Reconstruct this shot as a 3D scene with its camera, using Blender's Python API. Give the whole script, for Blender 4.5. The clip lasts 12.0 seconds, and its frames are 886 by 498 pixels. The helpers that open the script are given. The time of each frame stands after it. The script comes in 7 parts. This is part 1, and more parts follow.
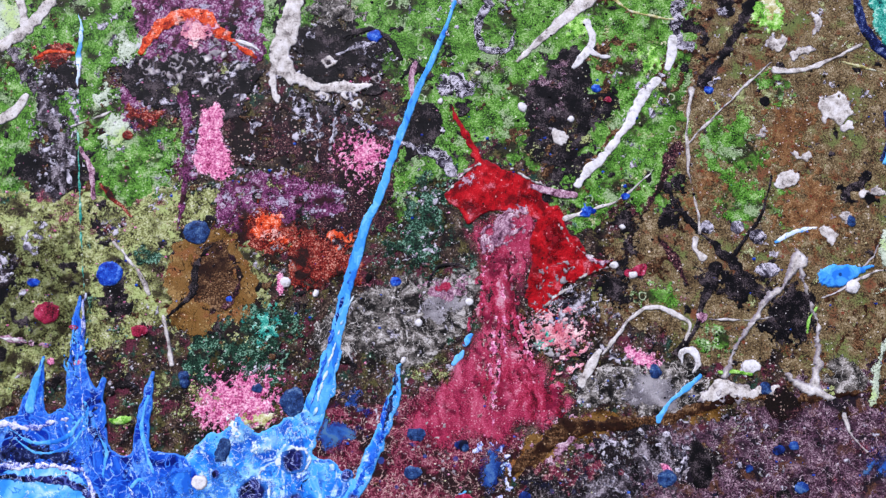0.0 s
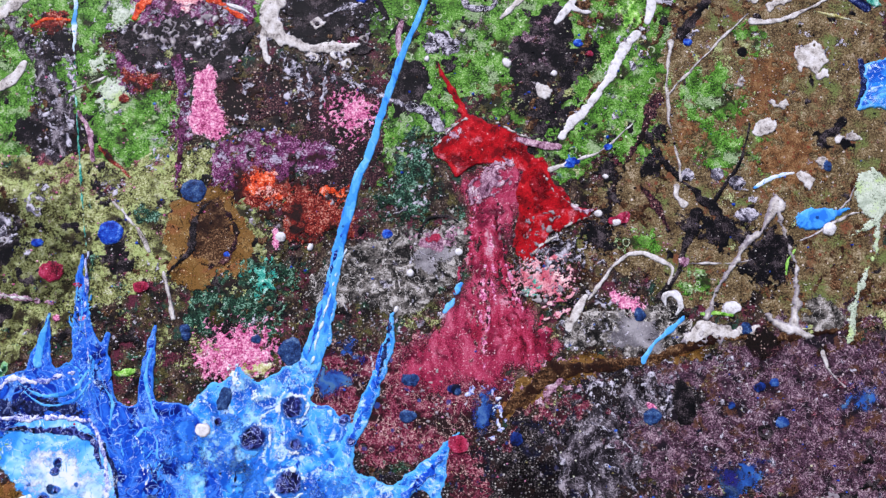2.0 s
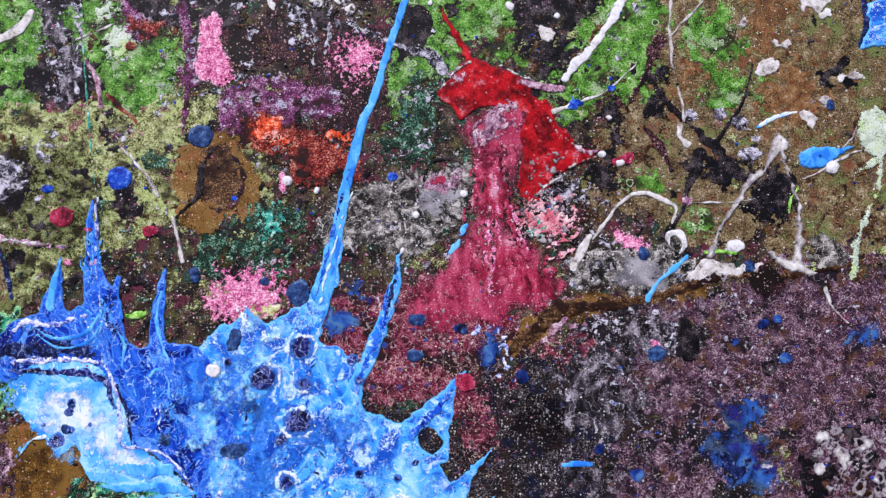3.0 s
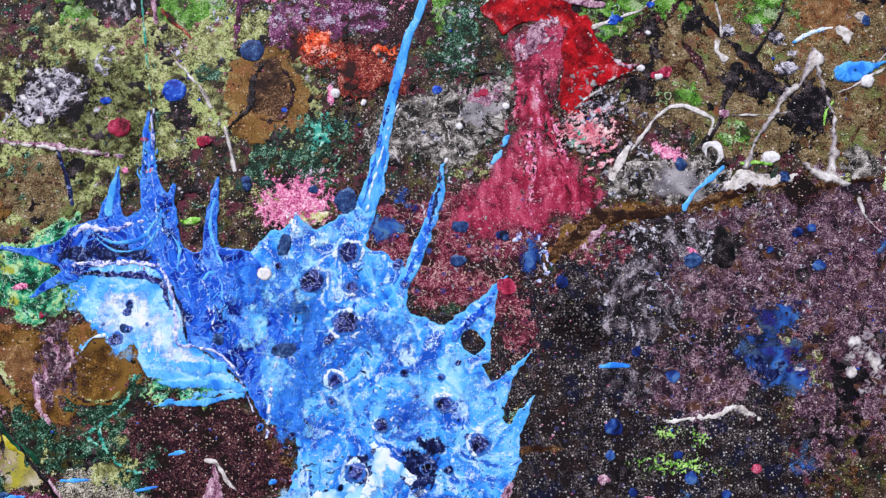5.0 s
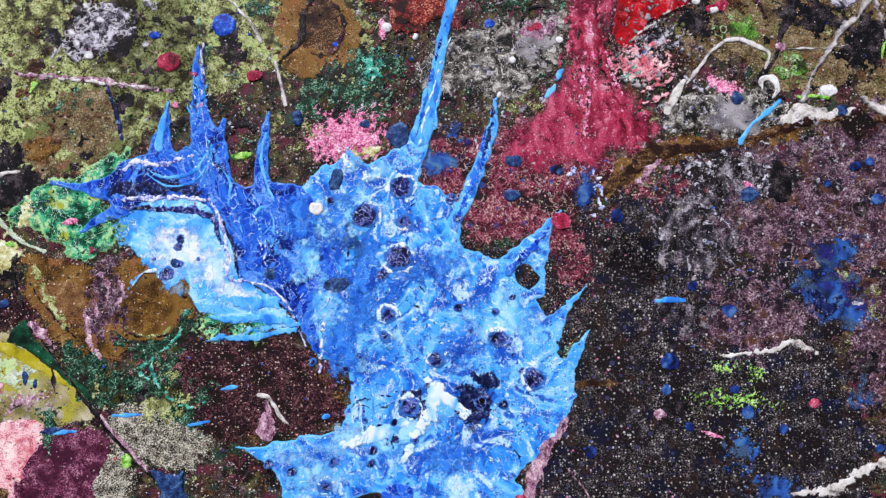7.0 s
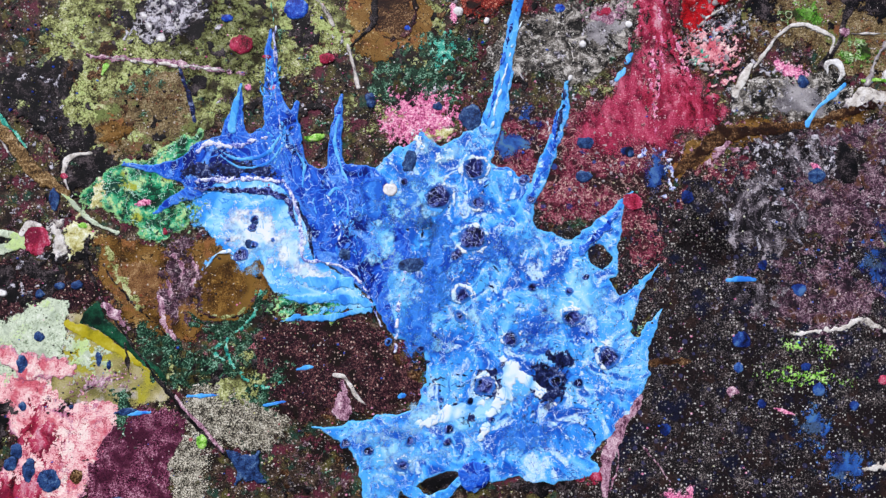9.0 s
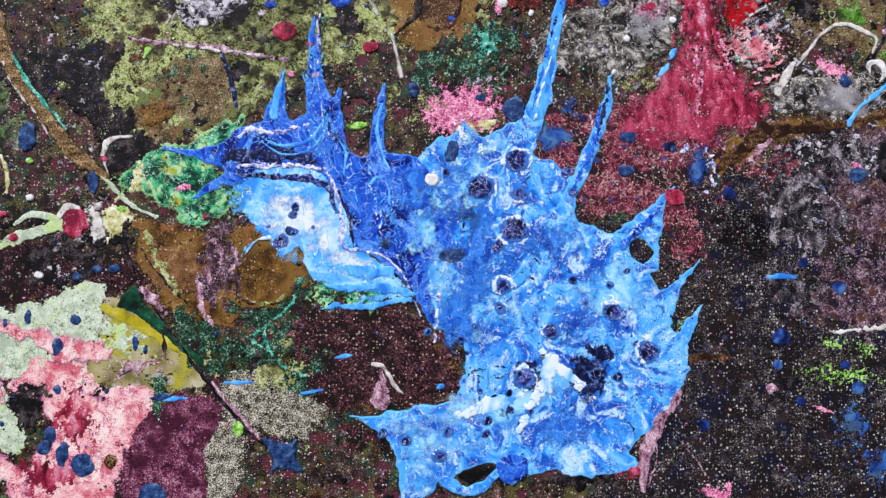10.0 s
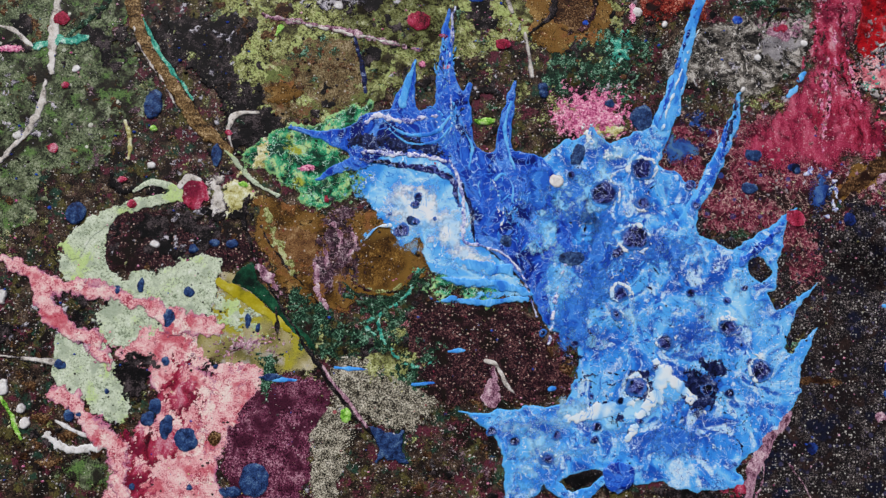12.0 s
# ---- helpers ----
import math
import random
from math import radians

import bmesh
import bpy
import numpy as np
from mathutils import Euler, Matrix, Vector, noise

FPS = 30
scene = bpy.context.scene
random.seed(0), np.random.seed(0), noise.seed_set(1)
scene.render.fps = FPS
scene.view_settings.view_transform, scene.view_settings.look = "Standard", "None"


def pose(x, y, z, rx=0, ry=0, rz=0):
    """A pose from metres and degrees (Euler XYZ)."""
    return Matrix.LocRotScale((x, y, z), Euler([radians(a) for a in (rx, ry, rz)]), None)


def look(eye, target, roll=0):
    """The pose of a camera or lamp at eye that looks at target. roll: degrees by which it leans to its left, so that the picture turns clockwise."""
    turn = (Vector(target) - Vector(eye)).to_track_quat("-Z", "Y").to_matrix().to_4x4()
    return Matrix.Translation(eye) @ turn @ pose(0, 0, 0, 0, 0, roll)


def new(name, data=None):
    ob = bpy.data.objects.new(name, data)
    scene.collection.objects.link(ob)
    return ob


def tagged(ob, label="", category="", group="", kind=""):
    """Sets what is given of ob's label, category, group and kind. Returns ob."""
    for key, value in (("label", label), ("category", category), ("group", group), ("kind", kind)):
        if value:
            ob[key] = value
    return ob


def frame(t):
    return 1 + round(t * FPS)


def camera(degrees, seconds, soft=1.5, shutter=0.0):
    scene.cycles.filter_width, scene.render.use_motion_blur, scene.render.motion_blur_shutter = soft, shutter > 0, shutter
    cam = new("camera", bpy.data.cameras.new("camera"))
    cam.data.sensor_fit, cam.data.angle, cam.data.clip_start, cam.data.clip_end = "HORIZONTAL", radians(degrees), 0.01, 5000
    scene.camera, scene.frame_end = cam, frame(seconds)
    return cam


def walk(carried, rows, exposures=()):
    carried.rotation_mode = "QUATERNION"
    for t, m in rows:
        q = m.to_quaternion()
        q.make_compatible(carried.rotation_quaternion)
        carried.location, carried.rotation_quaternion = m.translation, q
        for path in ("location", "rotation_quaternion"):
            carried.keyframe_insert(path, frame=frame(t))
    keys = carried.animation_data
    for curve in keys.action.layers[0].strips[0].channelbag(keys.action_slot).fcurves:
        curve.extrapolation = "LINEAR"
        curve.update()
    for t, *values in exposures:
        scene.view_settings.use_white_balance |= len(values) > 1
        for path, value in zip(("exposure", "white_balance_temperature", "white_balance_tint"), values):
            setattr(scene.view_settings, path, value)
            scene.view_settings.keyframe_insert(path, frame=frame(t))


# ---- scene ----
cam = camera(59.2, 12.0, soft=1.42)
METRES, EYE, TILT, LEAN, TURN = 0.40, 1.5, 7.9, 0.0, -0.3
ROWS = [
    (0.0, 0.0, 0.0, 0.0, -0.0, -0.0, 0.0),
    (0.5, 0.0075, -0.0084, -0.0043, 0.01, -0.11, 0.45),
    (1.0, 0.0101, -0.0224, -0.008, 0.01, -0.21, 0.71),
    (1.5, 0.0115, -0.0371, -0.0232, -0.02, -0.46, 0.93),
    (2.0, 0.0191, -0.0463, -0.063, 0.05, -0.94, 1.29),
    (2.5, 0.0235, -0.0519, -0.1111, 0.27, -1.5, 1.67),
    (3.0, 0.0174, -0.0624, -0.1436, 0.45, -1.91, 1.86),
    (5.0, -0.0368, -0.1178, -0.2884, 1.58, -2.64, 1.54),
    (5.5, -0.0482, -0.1167, -0.3278, 1.86, -2.79, 1.38),
    (6.0, -0.0731, -0.1147, -0.3567, 1.95, -2.91, 1.27),
    (6.5, -0.1017, -0.1122, -0.3777, 1.98, -2.99, 1.34),
    (7.0, -0.1331, -0.114, -0.396, 1.75, -3.04, 1.5),
    (9.0, -0.2982, -0.1332, -0.4432, 0.57, -2.4, 1.51),
    (9.5, -0.3452, -0.1329, -0.4561, 0.31, -2.21, 1.01),
    (10.0, -0.3876, -0.1299, -0.4693, 0.05, -2.0, 0.29),
    (10.5, -0.4402, -0.1246, -0.4834, -0.23, -1.72, -0.8),
    (11.0, -0.5053, -0.1253, -0.4963, -0.42, -1.49, -2.17),
    (11.5, -0.5705, -0.1298, -0.5028, -0.54, -1.25, -3.45),
    (12.0, -0.6262, -0.1228, -0.5053, -0.7, -1.07, -4.43),
]
walk(cam, [(t, pose(0, 0, EYE, TILT, LEAN, TURN) @ pose(METRES * x, METRES * y, METRES * z, 90 + pitch, roll, yaw)) for t, x, y, z, yaw, pitch, roll in ROWS],
     exposures=[(0.0, 0.19, 5950, 24), (3.0, 0.19, 6080, 23), (7.0, 0.19, 6300, 17), (11.0, 0.10, 6350, 15), (11.6, 0.06, 6450, 14), (12.0, -0.29, 6700, 14)])

# ---- daylight: a pale overcast sky and a wide soft sun from above the viewer ----
world = bpy.data.worlds.new("sky")
scene.world = world
world.use_nodes = True
sky = world.node_tree.nodes.new("ShaderNodeTexSky")
sky.sky_type, sky.sun_disc = "NISHITA", False
SUN_HIGH, SUN_ROUND = 52, 200
sky.sun_elevation, sky.sun_rotation = radians(SUN_HIGH), radians(SUN_ROUND)
world.node_tree.links.new(sky.outputs[0], world.node_tree.nodes["Background"].inputs[0])
world.node_tree.nodes["Background"].inputs[1].default_value = 0.12
sun = new("sun", bpy.data.lights.new("sun", "SUN"))
sun.data.energy, sun.data.angle, sun.data.color = 3.0, radians(12), (1.0, 0.97, 0.93)
sun.matrix_world = look((-1.2, -2.6, 4.6), (0, 0.5, 1.5))

FACE = 0.542    # the painted face stands upright at this y
MID = 1.5       # height of the plan's origin; the plan below is in centimetres


# ---- noise over the plan ----
def lattice(ix, iy, seed):
    n = (ix * 374761393 + iy * 668265263 + seed * 974711) & 0xFFFFFFFF
    n = ((n ^ (n >> 13)) * 1274126177) & 0xFFFFFFFF
    return ((n ^ (n >> 16)) & 0xFFFFFF) / 8388607.5 - 1.0


def ripple(x, y, seed):
    ix, iy = np.floor(x).astype(np.int64), np.floor(y).astype(np.int64)
    fx, fy = x - ix, y - iy
    fx, fy = fx * fx * (3 - 2 * fx), fy * fy * (3 - 2 * fy)
    low = lattice(ix, iy, seed) * (1 - fx) + lattice(ix + 1, iy, seed) * fx
    high = lattice(ix, iy + 1, seed) * (1 - fx) + lattice(ix + 1, iy + 1, seed) * fx
    return low * (1 - fy) + high * fy


def cloud(x, y, seed, octaves=4, gain=0.55):
    total, size, step = 0.0, 1.0, 1.0
    for k in range(octaves):
        total = total + size * ripple(x * step + 17.3 * k, y * step - 9.1 * k, seed + k)
        size, step = size * gain, step * 2.03
    return total


def relief(x, y):
    """The shared unevenness of the whole painted face, in centimetres."""
    return 0.035 * cloud(x / 5.0, y / 5.0, 900, 2) + 0.02 * cloud(x / 1.6, y / 1.6, 910, 1)


# ---- shapes: positive inside, in centimetres ----
def lobe_field(x, y, lobe):
    cx, cy, rx, ry = lobe[:4]
    a = radians(lobe[4]) if len(lobe) > 4 else 0.0
    dx, dy = x - cx, y - cy
    u, v = dx * math.cos(a) + dy * math.sin(a), dy * math.cos(a) - dx * math.sin(a)
    return (1 - np.sqrt((u / rx) ** 2 + (v / ry) ** 2)) * min(rx, ry)


def bent(points, per=7):
    """A smooth line through the points."""
    p = [np.array(q, float) for q in points]
    p = [2 * p[0] - p[1]] + p + [2 * p[-1] - p[-2]]
    line = []
    for a, b, c, d in zip(p, p[1:], p[2:], p[3:]):
        for s in np.arange(per) / per:
            line.append(0.5 * (2 * b + (c - a) * s + (2 * a - 5 * b + 4 * c - d) * s * s + (3 * b - a - 3 * c + d) * s ** 3))
    return np.array(line + [p[-2]])


def stroke_field(x, y, points, radii):
    line = bent(points)
    r = np.interp(np.linspace(0, 1, len(line)), np.linspace(0, 1, len(radii)), radii)
    best = np.full(x.shape, -9.0)
    for (ax, ay), (bx, by), ra, rb in zip(line, line[1:], r, r[1:]):
        dx, dy = bx - ax, by - ay
        s = np.clip(((x - ax) * dx + (y - ay) * dy) / max(dx * dx + dy * dy, 1e-9), 0, 1)
        best = np.maximum(best, ra + (rb - ra) * s - np.hypot(x - ax - s * dx, y - ay - s * dy))
    return best


def area_field(x, y, corners):
    inside, near = np.zeros(x.shape, bool), np.full(x.shape, 1e9)
    line = bent(list(corners) + [corners[0]], 4)
    for (ax, ay), (bx, by) in zip(line, line[1:]):
        dx, dy = bx - ax, by - ay
        s = np.clip(((x - ax) * dx + (y - ay) * dy) / max(dx * dx + dy * dy, 1e-9), 0, 1)
        near = np.minimum(near, np.hypot(x - ax - s * dx, y - ay - s * dy))
        inside ^= ((ay > y) != (by > y)) & (x < ax + dx * (y - ay) / (dy if abs(dy) > 1e-9 else 1e-9))
    return np.where(inside, near, -near)


def blend(a, b, k):
    if k <= 0:
        return np.maximum(a, b)
    h = np.clip(0.5 + 0.5 * (a - b) / k, 0, 1)
    return b + (a - b) * h + k * h * (1 - h)


def skin(x, y, f, h, cx, cy, foot):
    """The mesh of all of a grid that lies inside: f over x, y, with heights h, cut along f = 0 by marching triangles."""
    rows, cols = f.shape
    at = np.arange(rows * cols).reshape(rows, cols)
    a, b, c, d = at[:-1, :-1].ravel(), at[:-1, 1:].ravel(), at[1:, 1:].ravel(), at[1:, :-1].ravel()
    tri = np.concatenate([np.stack([a, b, c], 1), np.stack([a, c, d], 1)])
    F = f.ravel()
    inside = F[tri] > 0
    count = inside.sum(1)
    X, Y, H = x.ravel(), y.ravel(), h.ravel()
    total = rows * cols
    faces, pairs = [tri[count == 3]], []

    def edge(p, q):
        return np.minimum(p, q) * total + np.maximum(p, q) + total

    one = tri[count == 1]
    if len(one):
        turn = np.argmax(inside[count == 1], 1)
        p, q, r = (one[np.arange(len(one)), (turn + k) % 3] for k in range(3))
        faces.append(np.stack([p, edge(p, q), edge(p, r)], 1))
    two = tri[count == 2]
    if len(two):
        turn = np.argmin(inside[count == 2], 1)
        p, q, r = (two[np.arange(len(two)), (turn + k) % 3] for k in range(3))
        pq, pr = edge(p, q), edge(p, r)
        faces.append(np.stack([pq, q, r], 1))
        faces.append(np.stack([pq, r, pr], 1))
    faces = np.concatenate(faces)
    keys, index = np.unique(faces, return_inverse=True)
    index = index.reshape(faces.shape)
    grid = keys < total
    vx, vy, vh, vf = (np.zeros(len(keys)) for _ in range(4))
    g = keys[grid]
    vx[grid], vy[grid], vh[grid], vf[grid] = X[g], Y[g], H[g], F[g]
    e = keys[~grid] - total
    lo, hi = e // total, e % total
    s = F[lo] / (F[lo] - F[hi])
    vx[~grid], vy[~grid] = X[lo] + (X[hi] - X[lo]) * s, Y[lo] + (Y[hi] - Y[lo]) * s
    vh[~grid] = foot + relief(vx[~grid], vy[~grid])
    co = np.stack([(vx - cx) / 100, -vh / 100, (vy - cy) / 100], 1)
    return co, index, vf


def mesh_from(name, co, faces, inner=None):
    me = bpy.data.meshes.new(name)
    me.vertices.add(len(co))
    me.vertices.foreach_set("co", co.astype(np.float32).ravel())
    me.loops.add(faces.size)
    me.loops.foreach_set("vertex_index", faces.astype(np.int32).ravel())
    me.polygons.add(len(faces))
    me.polygons.foreach_set("loop_start", np.arange(0, faces.size, 3, dtype=np.int32))
    me.polygons.foreach_set("use_smooth", np.ones(len(faces), bool))
    depth = np.full(len(co), 9.0) if inner is None else inner
    me.attributes.new("inner", "FLOAT", "POINT").data.foreach_set("value", depth.astype(np.float32))
    me.update(calc_edges=True)
    return me


count_of = [0]


def paint(name, material, level, thick=0.05, lobes=(), strokes=(), areas=(), holes=(), join=0.0, warp=(0.0, 1.0), rough=(0.0, 1.0), gain=0.7,
          cell=0.06, edge=0.12, wavy=0.0, body=1.0, parent=None, label="", category="", group="", kind=""):
    """One dried film of paint on the painted face: lobes (x, y, rx, ry, degrees), strokes (points, radii) and areas (corners), less the
    holes, joined softly, with a warped and ragged outline, a rounded rim and a height of thick on its level; body: how soon it is solid."""
    count_of[0] += 1
    seed = 31 * count_of[0]
    spots = [(l[0] + sx * max(l[2:4]), l[1] + sy * max(l[2:4])) for l in lobes for sx in (-1, 1) for sy in (-1, 1)]
    for points, radii in strokes:
        spots += [(px + s * max(radii), py + s * max(radii)) for px, py in points for s in (-1, 1)]
    for corners in areas:
        spots += list(corners)
    spots = np.array(spots)
    pad = 0.3 + 2 * warp[0] + 2 * rough[0]
    lo, hi = np.floor((spots.min(0) - pad) / cell), np.ceil((spots.max(0) + pad) / cell)
    x, y = np.meshgrid(np.arange(lo[0], hi[0] + 1) * cell, np.arange(lo[1], hi[1] + 1) * cell)
    wx, wy = x, y
    if warp[0]:
        wx = x + warp[0] * cloud(x / warp[1], y / warp[1], seed, 3)
        wy = y + warp[0] * cloud(x / warp[1], y / warp[1], seed + 7, 3)
    f = np.full(x.shape, -9.0)
    for l in lobes:
        f = blend(f, lobe_field(wx, wy, l), join)
    for points, radii in strokes:
        f = blend(f, stroke_field(wx, wy, points, radii), join)
    for corners in areas:
        f = blend(f, area_field(wx, wy, corners), join)
    for l in holes:
        f = np.minimum(f, -lobe_field(wx, wy, l))
    if rough[0]:
        f = f + rough[0] * cloud(x / rough[1], y / rough[1], seed + 13, 6, gain)
    f[0], f[-1], f[:, 0], f[:, -1] = -1, -1, -1, -1
    h = relief(x, y) + 0.02 + 0.005 * level + thick * (1 - np.exp(-np.maximum(f, 0) / edge))
    if wavy:
        h = h + thick * wavy * np.clip(cloud(x / 0.7, y / 0.7, seed + 21, 3), 0, 0.8) * np.clip(f / edge, 0, 1)
    cx, cy = spots.mean(0)
    co, faces, inner = skin(x, y, f, h, cx, cy, max(-0.03, 0.005 * level - 0.045))
    ob = new(name, mesh_from(name, co, faces, inner * body))
    ob.location = (cx / 100, FACE, MID + cy / 100)
    if parent is not None:
        ob.parent = parent
        base = parent.location + (parent.parent.location if parent.parent else Vector())
        ob.location = Vector((cx / 100, FACE, MID + cy / 100)) - base
    ob.data.materials.append(material)
    return tagged(ob, label, category, group, kind)


# ---- materials: dried paint ----
def rgb(code):
    c = [int(code[i:i + 2], 16) / 255 for i in (0, 2, 4)]
    return tuple(v / 12.92 if v <= 0.04045 else ((v + 0.055) / 1.055) ** 2.4 for v in c) + (1.0,)


def pigment(name, stops, size=8.0, grain=1.2, share=0.45, swirl=0.0, stretch=(1, 1), turn=0.0, flecks=(), veins=(), blot=None, lace=(), cells=(), rim=None, fade=0.0, rough=0.5, bump=0.3, sharp=4.6):
    """Mottled paint. stops: colours from the low to the high end of a mottle of that size in millimetres, mixed with a finer grain;
    swirl: how far, in millimetres, the mottle is drawn about, which also makes it smooth; flecks: (colour, spacing mm, radius as a part of it, how many of them show);
    veins: (colour, size mm, width, swirl mm), thin drawn-out lines; blot: (low colour, high colour, size mm, share), a second paint that shows through;
    lace: (colour, size mm, width, share), a fine net of cracks; cells: (colour, spacing mm, radius, width, share), small rings left by burst bubbles;
    rim: (colour, width cm), the colour of the thin outer edge; fade: how far, in centimetres, the edge thins out into speckles."""
    m = bpy.data.materials.new(name)
    m.use_nodes = True
    tree, nodes = m.node_tree, m.node_tree.nodes
    shader = nodes["Principled BSDF"]

    def node(kind, **sets):
        n = nodes.new(kind)
        for key, value in sets.items():
            n.inputs[key].default_value = value
        return n

    def math_node(kind, a, b, c=None):
        n = nodes.new("ShaderNodeMath")
        n.operation = kind
        for k, v in enumerate((a, b, c)):
            if v is None:
                continue
            if hasattr(v, "links"):
                tree.links.new(v, n.inputs[k])
            else:
                n.inputs[k].default_value = v
        return n.outputs[0]

    def clamped(value):
        n = nodes.new("ShaderNodeClamp")
        tree.links.new(value, n.inputs[0])
        return n.outputs[0]

    def noise(scale, at, detail=2.0, roughness=0.5):
        n = node("ShaderNodeTexNoise", Scale=1000 / scale, Detail=detail, Roughness=roughness)
        tree.links.new(at, n.inputs["Vector"])
        return n

    def drawn_by(far, wide, at):
        """The plan, shifted about by that many millimetres."""
        shift = nodes.new("ShaderNodeVectorMath")
        shift.operation = "MULTIPLY_ADD"
        tree.links.new(noise(wide, at).outputs["Color"], shift.inputs[0])
        shift.inputs[1].default_value = (far / 500,) * 3
        tree.links.new(at, shift.inputs[2])
        return shift.outputs[0]

    def over(mask, under, code):
        mix = nodes.new("ShaderNodeMix")
        mix.data_type = "RGBA"
        tree.links.new(mask, mix.inputs["Factor"])
        tree.links.new(under, mix.inputs["A"])
        if hasattr(code, "links"):
            tree.links.new(code, mix.inputs["B"])
        else:
            mix.inputs["B"].default_value = rgb(code)
        return mix.outputs["Result"]

    place = nodes.new("ShaderNodeNewGeometry").outputs["Position"]
    flat = nodes.new("ShaderNodeMapping")
    flat.inputs["Rotation"].default_value = (radians(90), 0, 0)
    tree.links.new(place, flat.inputs["Vector"])
    where = flat.outputs[0]
    drawn = where
    if swirl:
        drawn = drawn_by(swirl * 0.35, size * 0.8, drawn_by(swirl, size * 2.6, where))
    lay = nodes.new("ShaderNodeMapping")
    lay.inputs["Rotation"].default_value = (0, 0, radians(turn))
    lay.inputs["Scale"].default_value = (stretch[0], stretch[1], 1)
    tree.links.new(drawn, lay.inputs["Vector"])
    flowing = swirl >= 8
    coarse = noise(size, lay.outputs[0], 2.5 if flowing else 4.0, 0.45 if flowing else 0.62)
    fine = noise(grain * 0.72, where, 2.0, 0.7)
    mixed = math_node("ADD", math_node("MULTIPLY", coarse.outputs["Fac"], 1 - share), math_node("MULTIPLY", fine.outputs["Fac"], share))
    mixed = math_node("ADD", math_node("MULTIPLY", math_node("SUBTRACT", mixed, 0.5), sharp * 0.9), 0.5)
    ramp = nodes.new("ShaderNodeValToRGB")
    while len(ramp.color_ramp.elements) < len(stops):
        ramp.color_ramp.elements.new(0.5)
    for k, element in enumerate(ramp.color_ramp.elements):
        element.position = k / (len(stops) - 1)
    for element, code in zip(ramp.color_ramp.elements, stops):
        element.color = rgb(code)
    tree.links.new(mixed, ramp.inputs[0])
    colour = ramp.outputs[0]
    grit = math_node("SUBTRACT", fine.outputs["Fac"], 0.5)
    for low, high, wide, part_shown in ([blot] if blot and isinstance(blot[0], str) else blot or []):
        spread = noise(wide, drawn if flowing else drawn_by(wide * 0.3, wide * 0.6, where), 4.0 if flowing else 5.0, 0.5 if flowing else 0.6)
        two = nodes.new("ShaderNodeMix")
        two.data_type = "RGBA"
        tree.links.new(clamped(math_node("ADD", math_node("MULTIPLY", grit, 3.4), 0.5)), two.inputs["Factor"])
        two.inputs["A"].default_value, two.inputs["B"].default_value = rgb(low), rgb(high)
        edge_at = 0.5 + 0.26 * (0.5 - part_shown)
        seen = math_node("ADD", math_node("SUBTRACT", spread.outputs["Fac"], edge_at), math_node("MULTIPLY", grit, 0.1 if flowing else 0.3))
        colour = over(clamped(math_node("MULTIPLY", seen, 13.0)), colour, two.outputs["Result"])
    gate = noise(16.0, where, 3.0)
    for code, wide, thin, some in lace:
        net = node("ShaderNodeTexVoronoi", Scale=1000 / wide)
        net.feature, net.voronoi_dimensions = "DISTANCE_TO_EDGE", "2D"
        tree.links.new(drawn_by(wide * 0.8, wide * 0.8, where), net.inputs["Vector"])
        line = math_node("DIVIDE", math_node("SUBTRACT", thin, net.outputs["Distance"]), thin * 0.6)
        here = math_node("MULTIPLY", math_node("SUBTRACT", noise(wide * 3.0, where, 3.0).outputs["Fac"], 0.5 + 0.3 * (0.5 - some)), 9.0)
        colour = over(math_node("MULTIPLY", math_node("MULTIPLY", clamped(line), clamped(here)), 0.8), colour, code)
    for code, wide, thin, far in veins:
        line = noise(wide, drawn_by(far, wide * 1.7, where), 3.0, 0.55)
        away = math_node("ABSOLUTE", math_node("SUBTRACT", line.outputs["Fac"], 0.5), 0.0)
        colour = over(clamped(math_node("DIVIDE", math_node("SUBTRACT", thin, away), thin * 0.6)), colour, code)
    for code, gap, radius, wide, some in cells:
        ring = node("ShaderNodeTexVoronoi", Scale=1000 / gap)
        ring.voronoi_dimensions = "2D"
        tree.links.new(drawn_by(gap * 0.18, gap * 0.5, where), ring.inputs["Vector"])
        split = nodes.new("ShaderNodeSeparateColor")
        tree.links.new(ring.outputs["Color"], split.inputs[0])
        reach = math_node("MULTIPLY", math_node("ADD", math_node("MULTIPLY", split.outputs[1], 0.7), 0.45), radius)
        off = math_node("ABSOLUTE", math_node("SUBTRACT", ring.outputs["Distance"], reach), 0.0)
        hit = math_node("MULTIPLY", clamped(math_node("DIVIDE", math_node("SUBTRACT", wide, off), wide * 0.5)), math_node("LESS_THAN", split.outputs[0], math_node("MULTIPLY", gate.outputs["Fac"], some * 2.0)))
        colour = over(math_node("MULTIPLY", hit, 0.8), colour, code)
    for code, gap, radius, some in flecks:
        dots = node("ShaderNodeTexVoronoi", Scale=1000 / gap)
        dots.voronoi_dimensions = "2D"
        tree.links.new(where, dots.inputs["Vector"])
        split = nodes.new("ShaderNodeSeparateColor")
        tree.links.new(dots.outputs["Color"], split.inputs[0])
        size_here = math_node("MULTIPLY", math_node("ADD", math_node("MULTIPLY", math_node("POWER", split.outputs[1], 2.5), 1.1), 0.3), radius)
        hit = math_node("MULTIPLY", math_node("LESS_THAN", dots.outputs["Distance"], size_here), math_node("LESS_THAN", split.outputs[0], math_node("MULTIPLY", gate.outputs["Fac"], some * 2.0)))
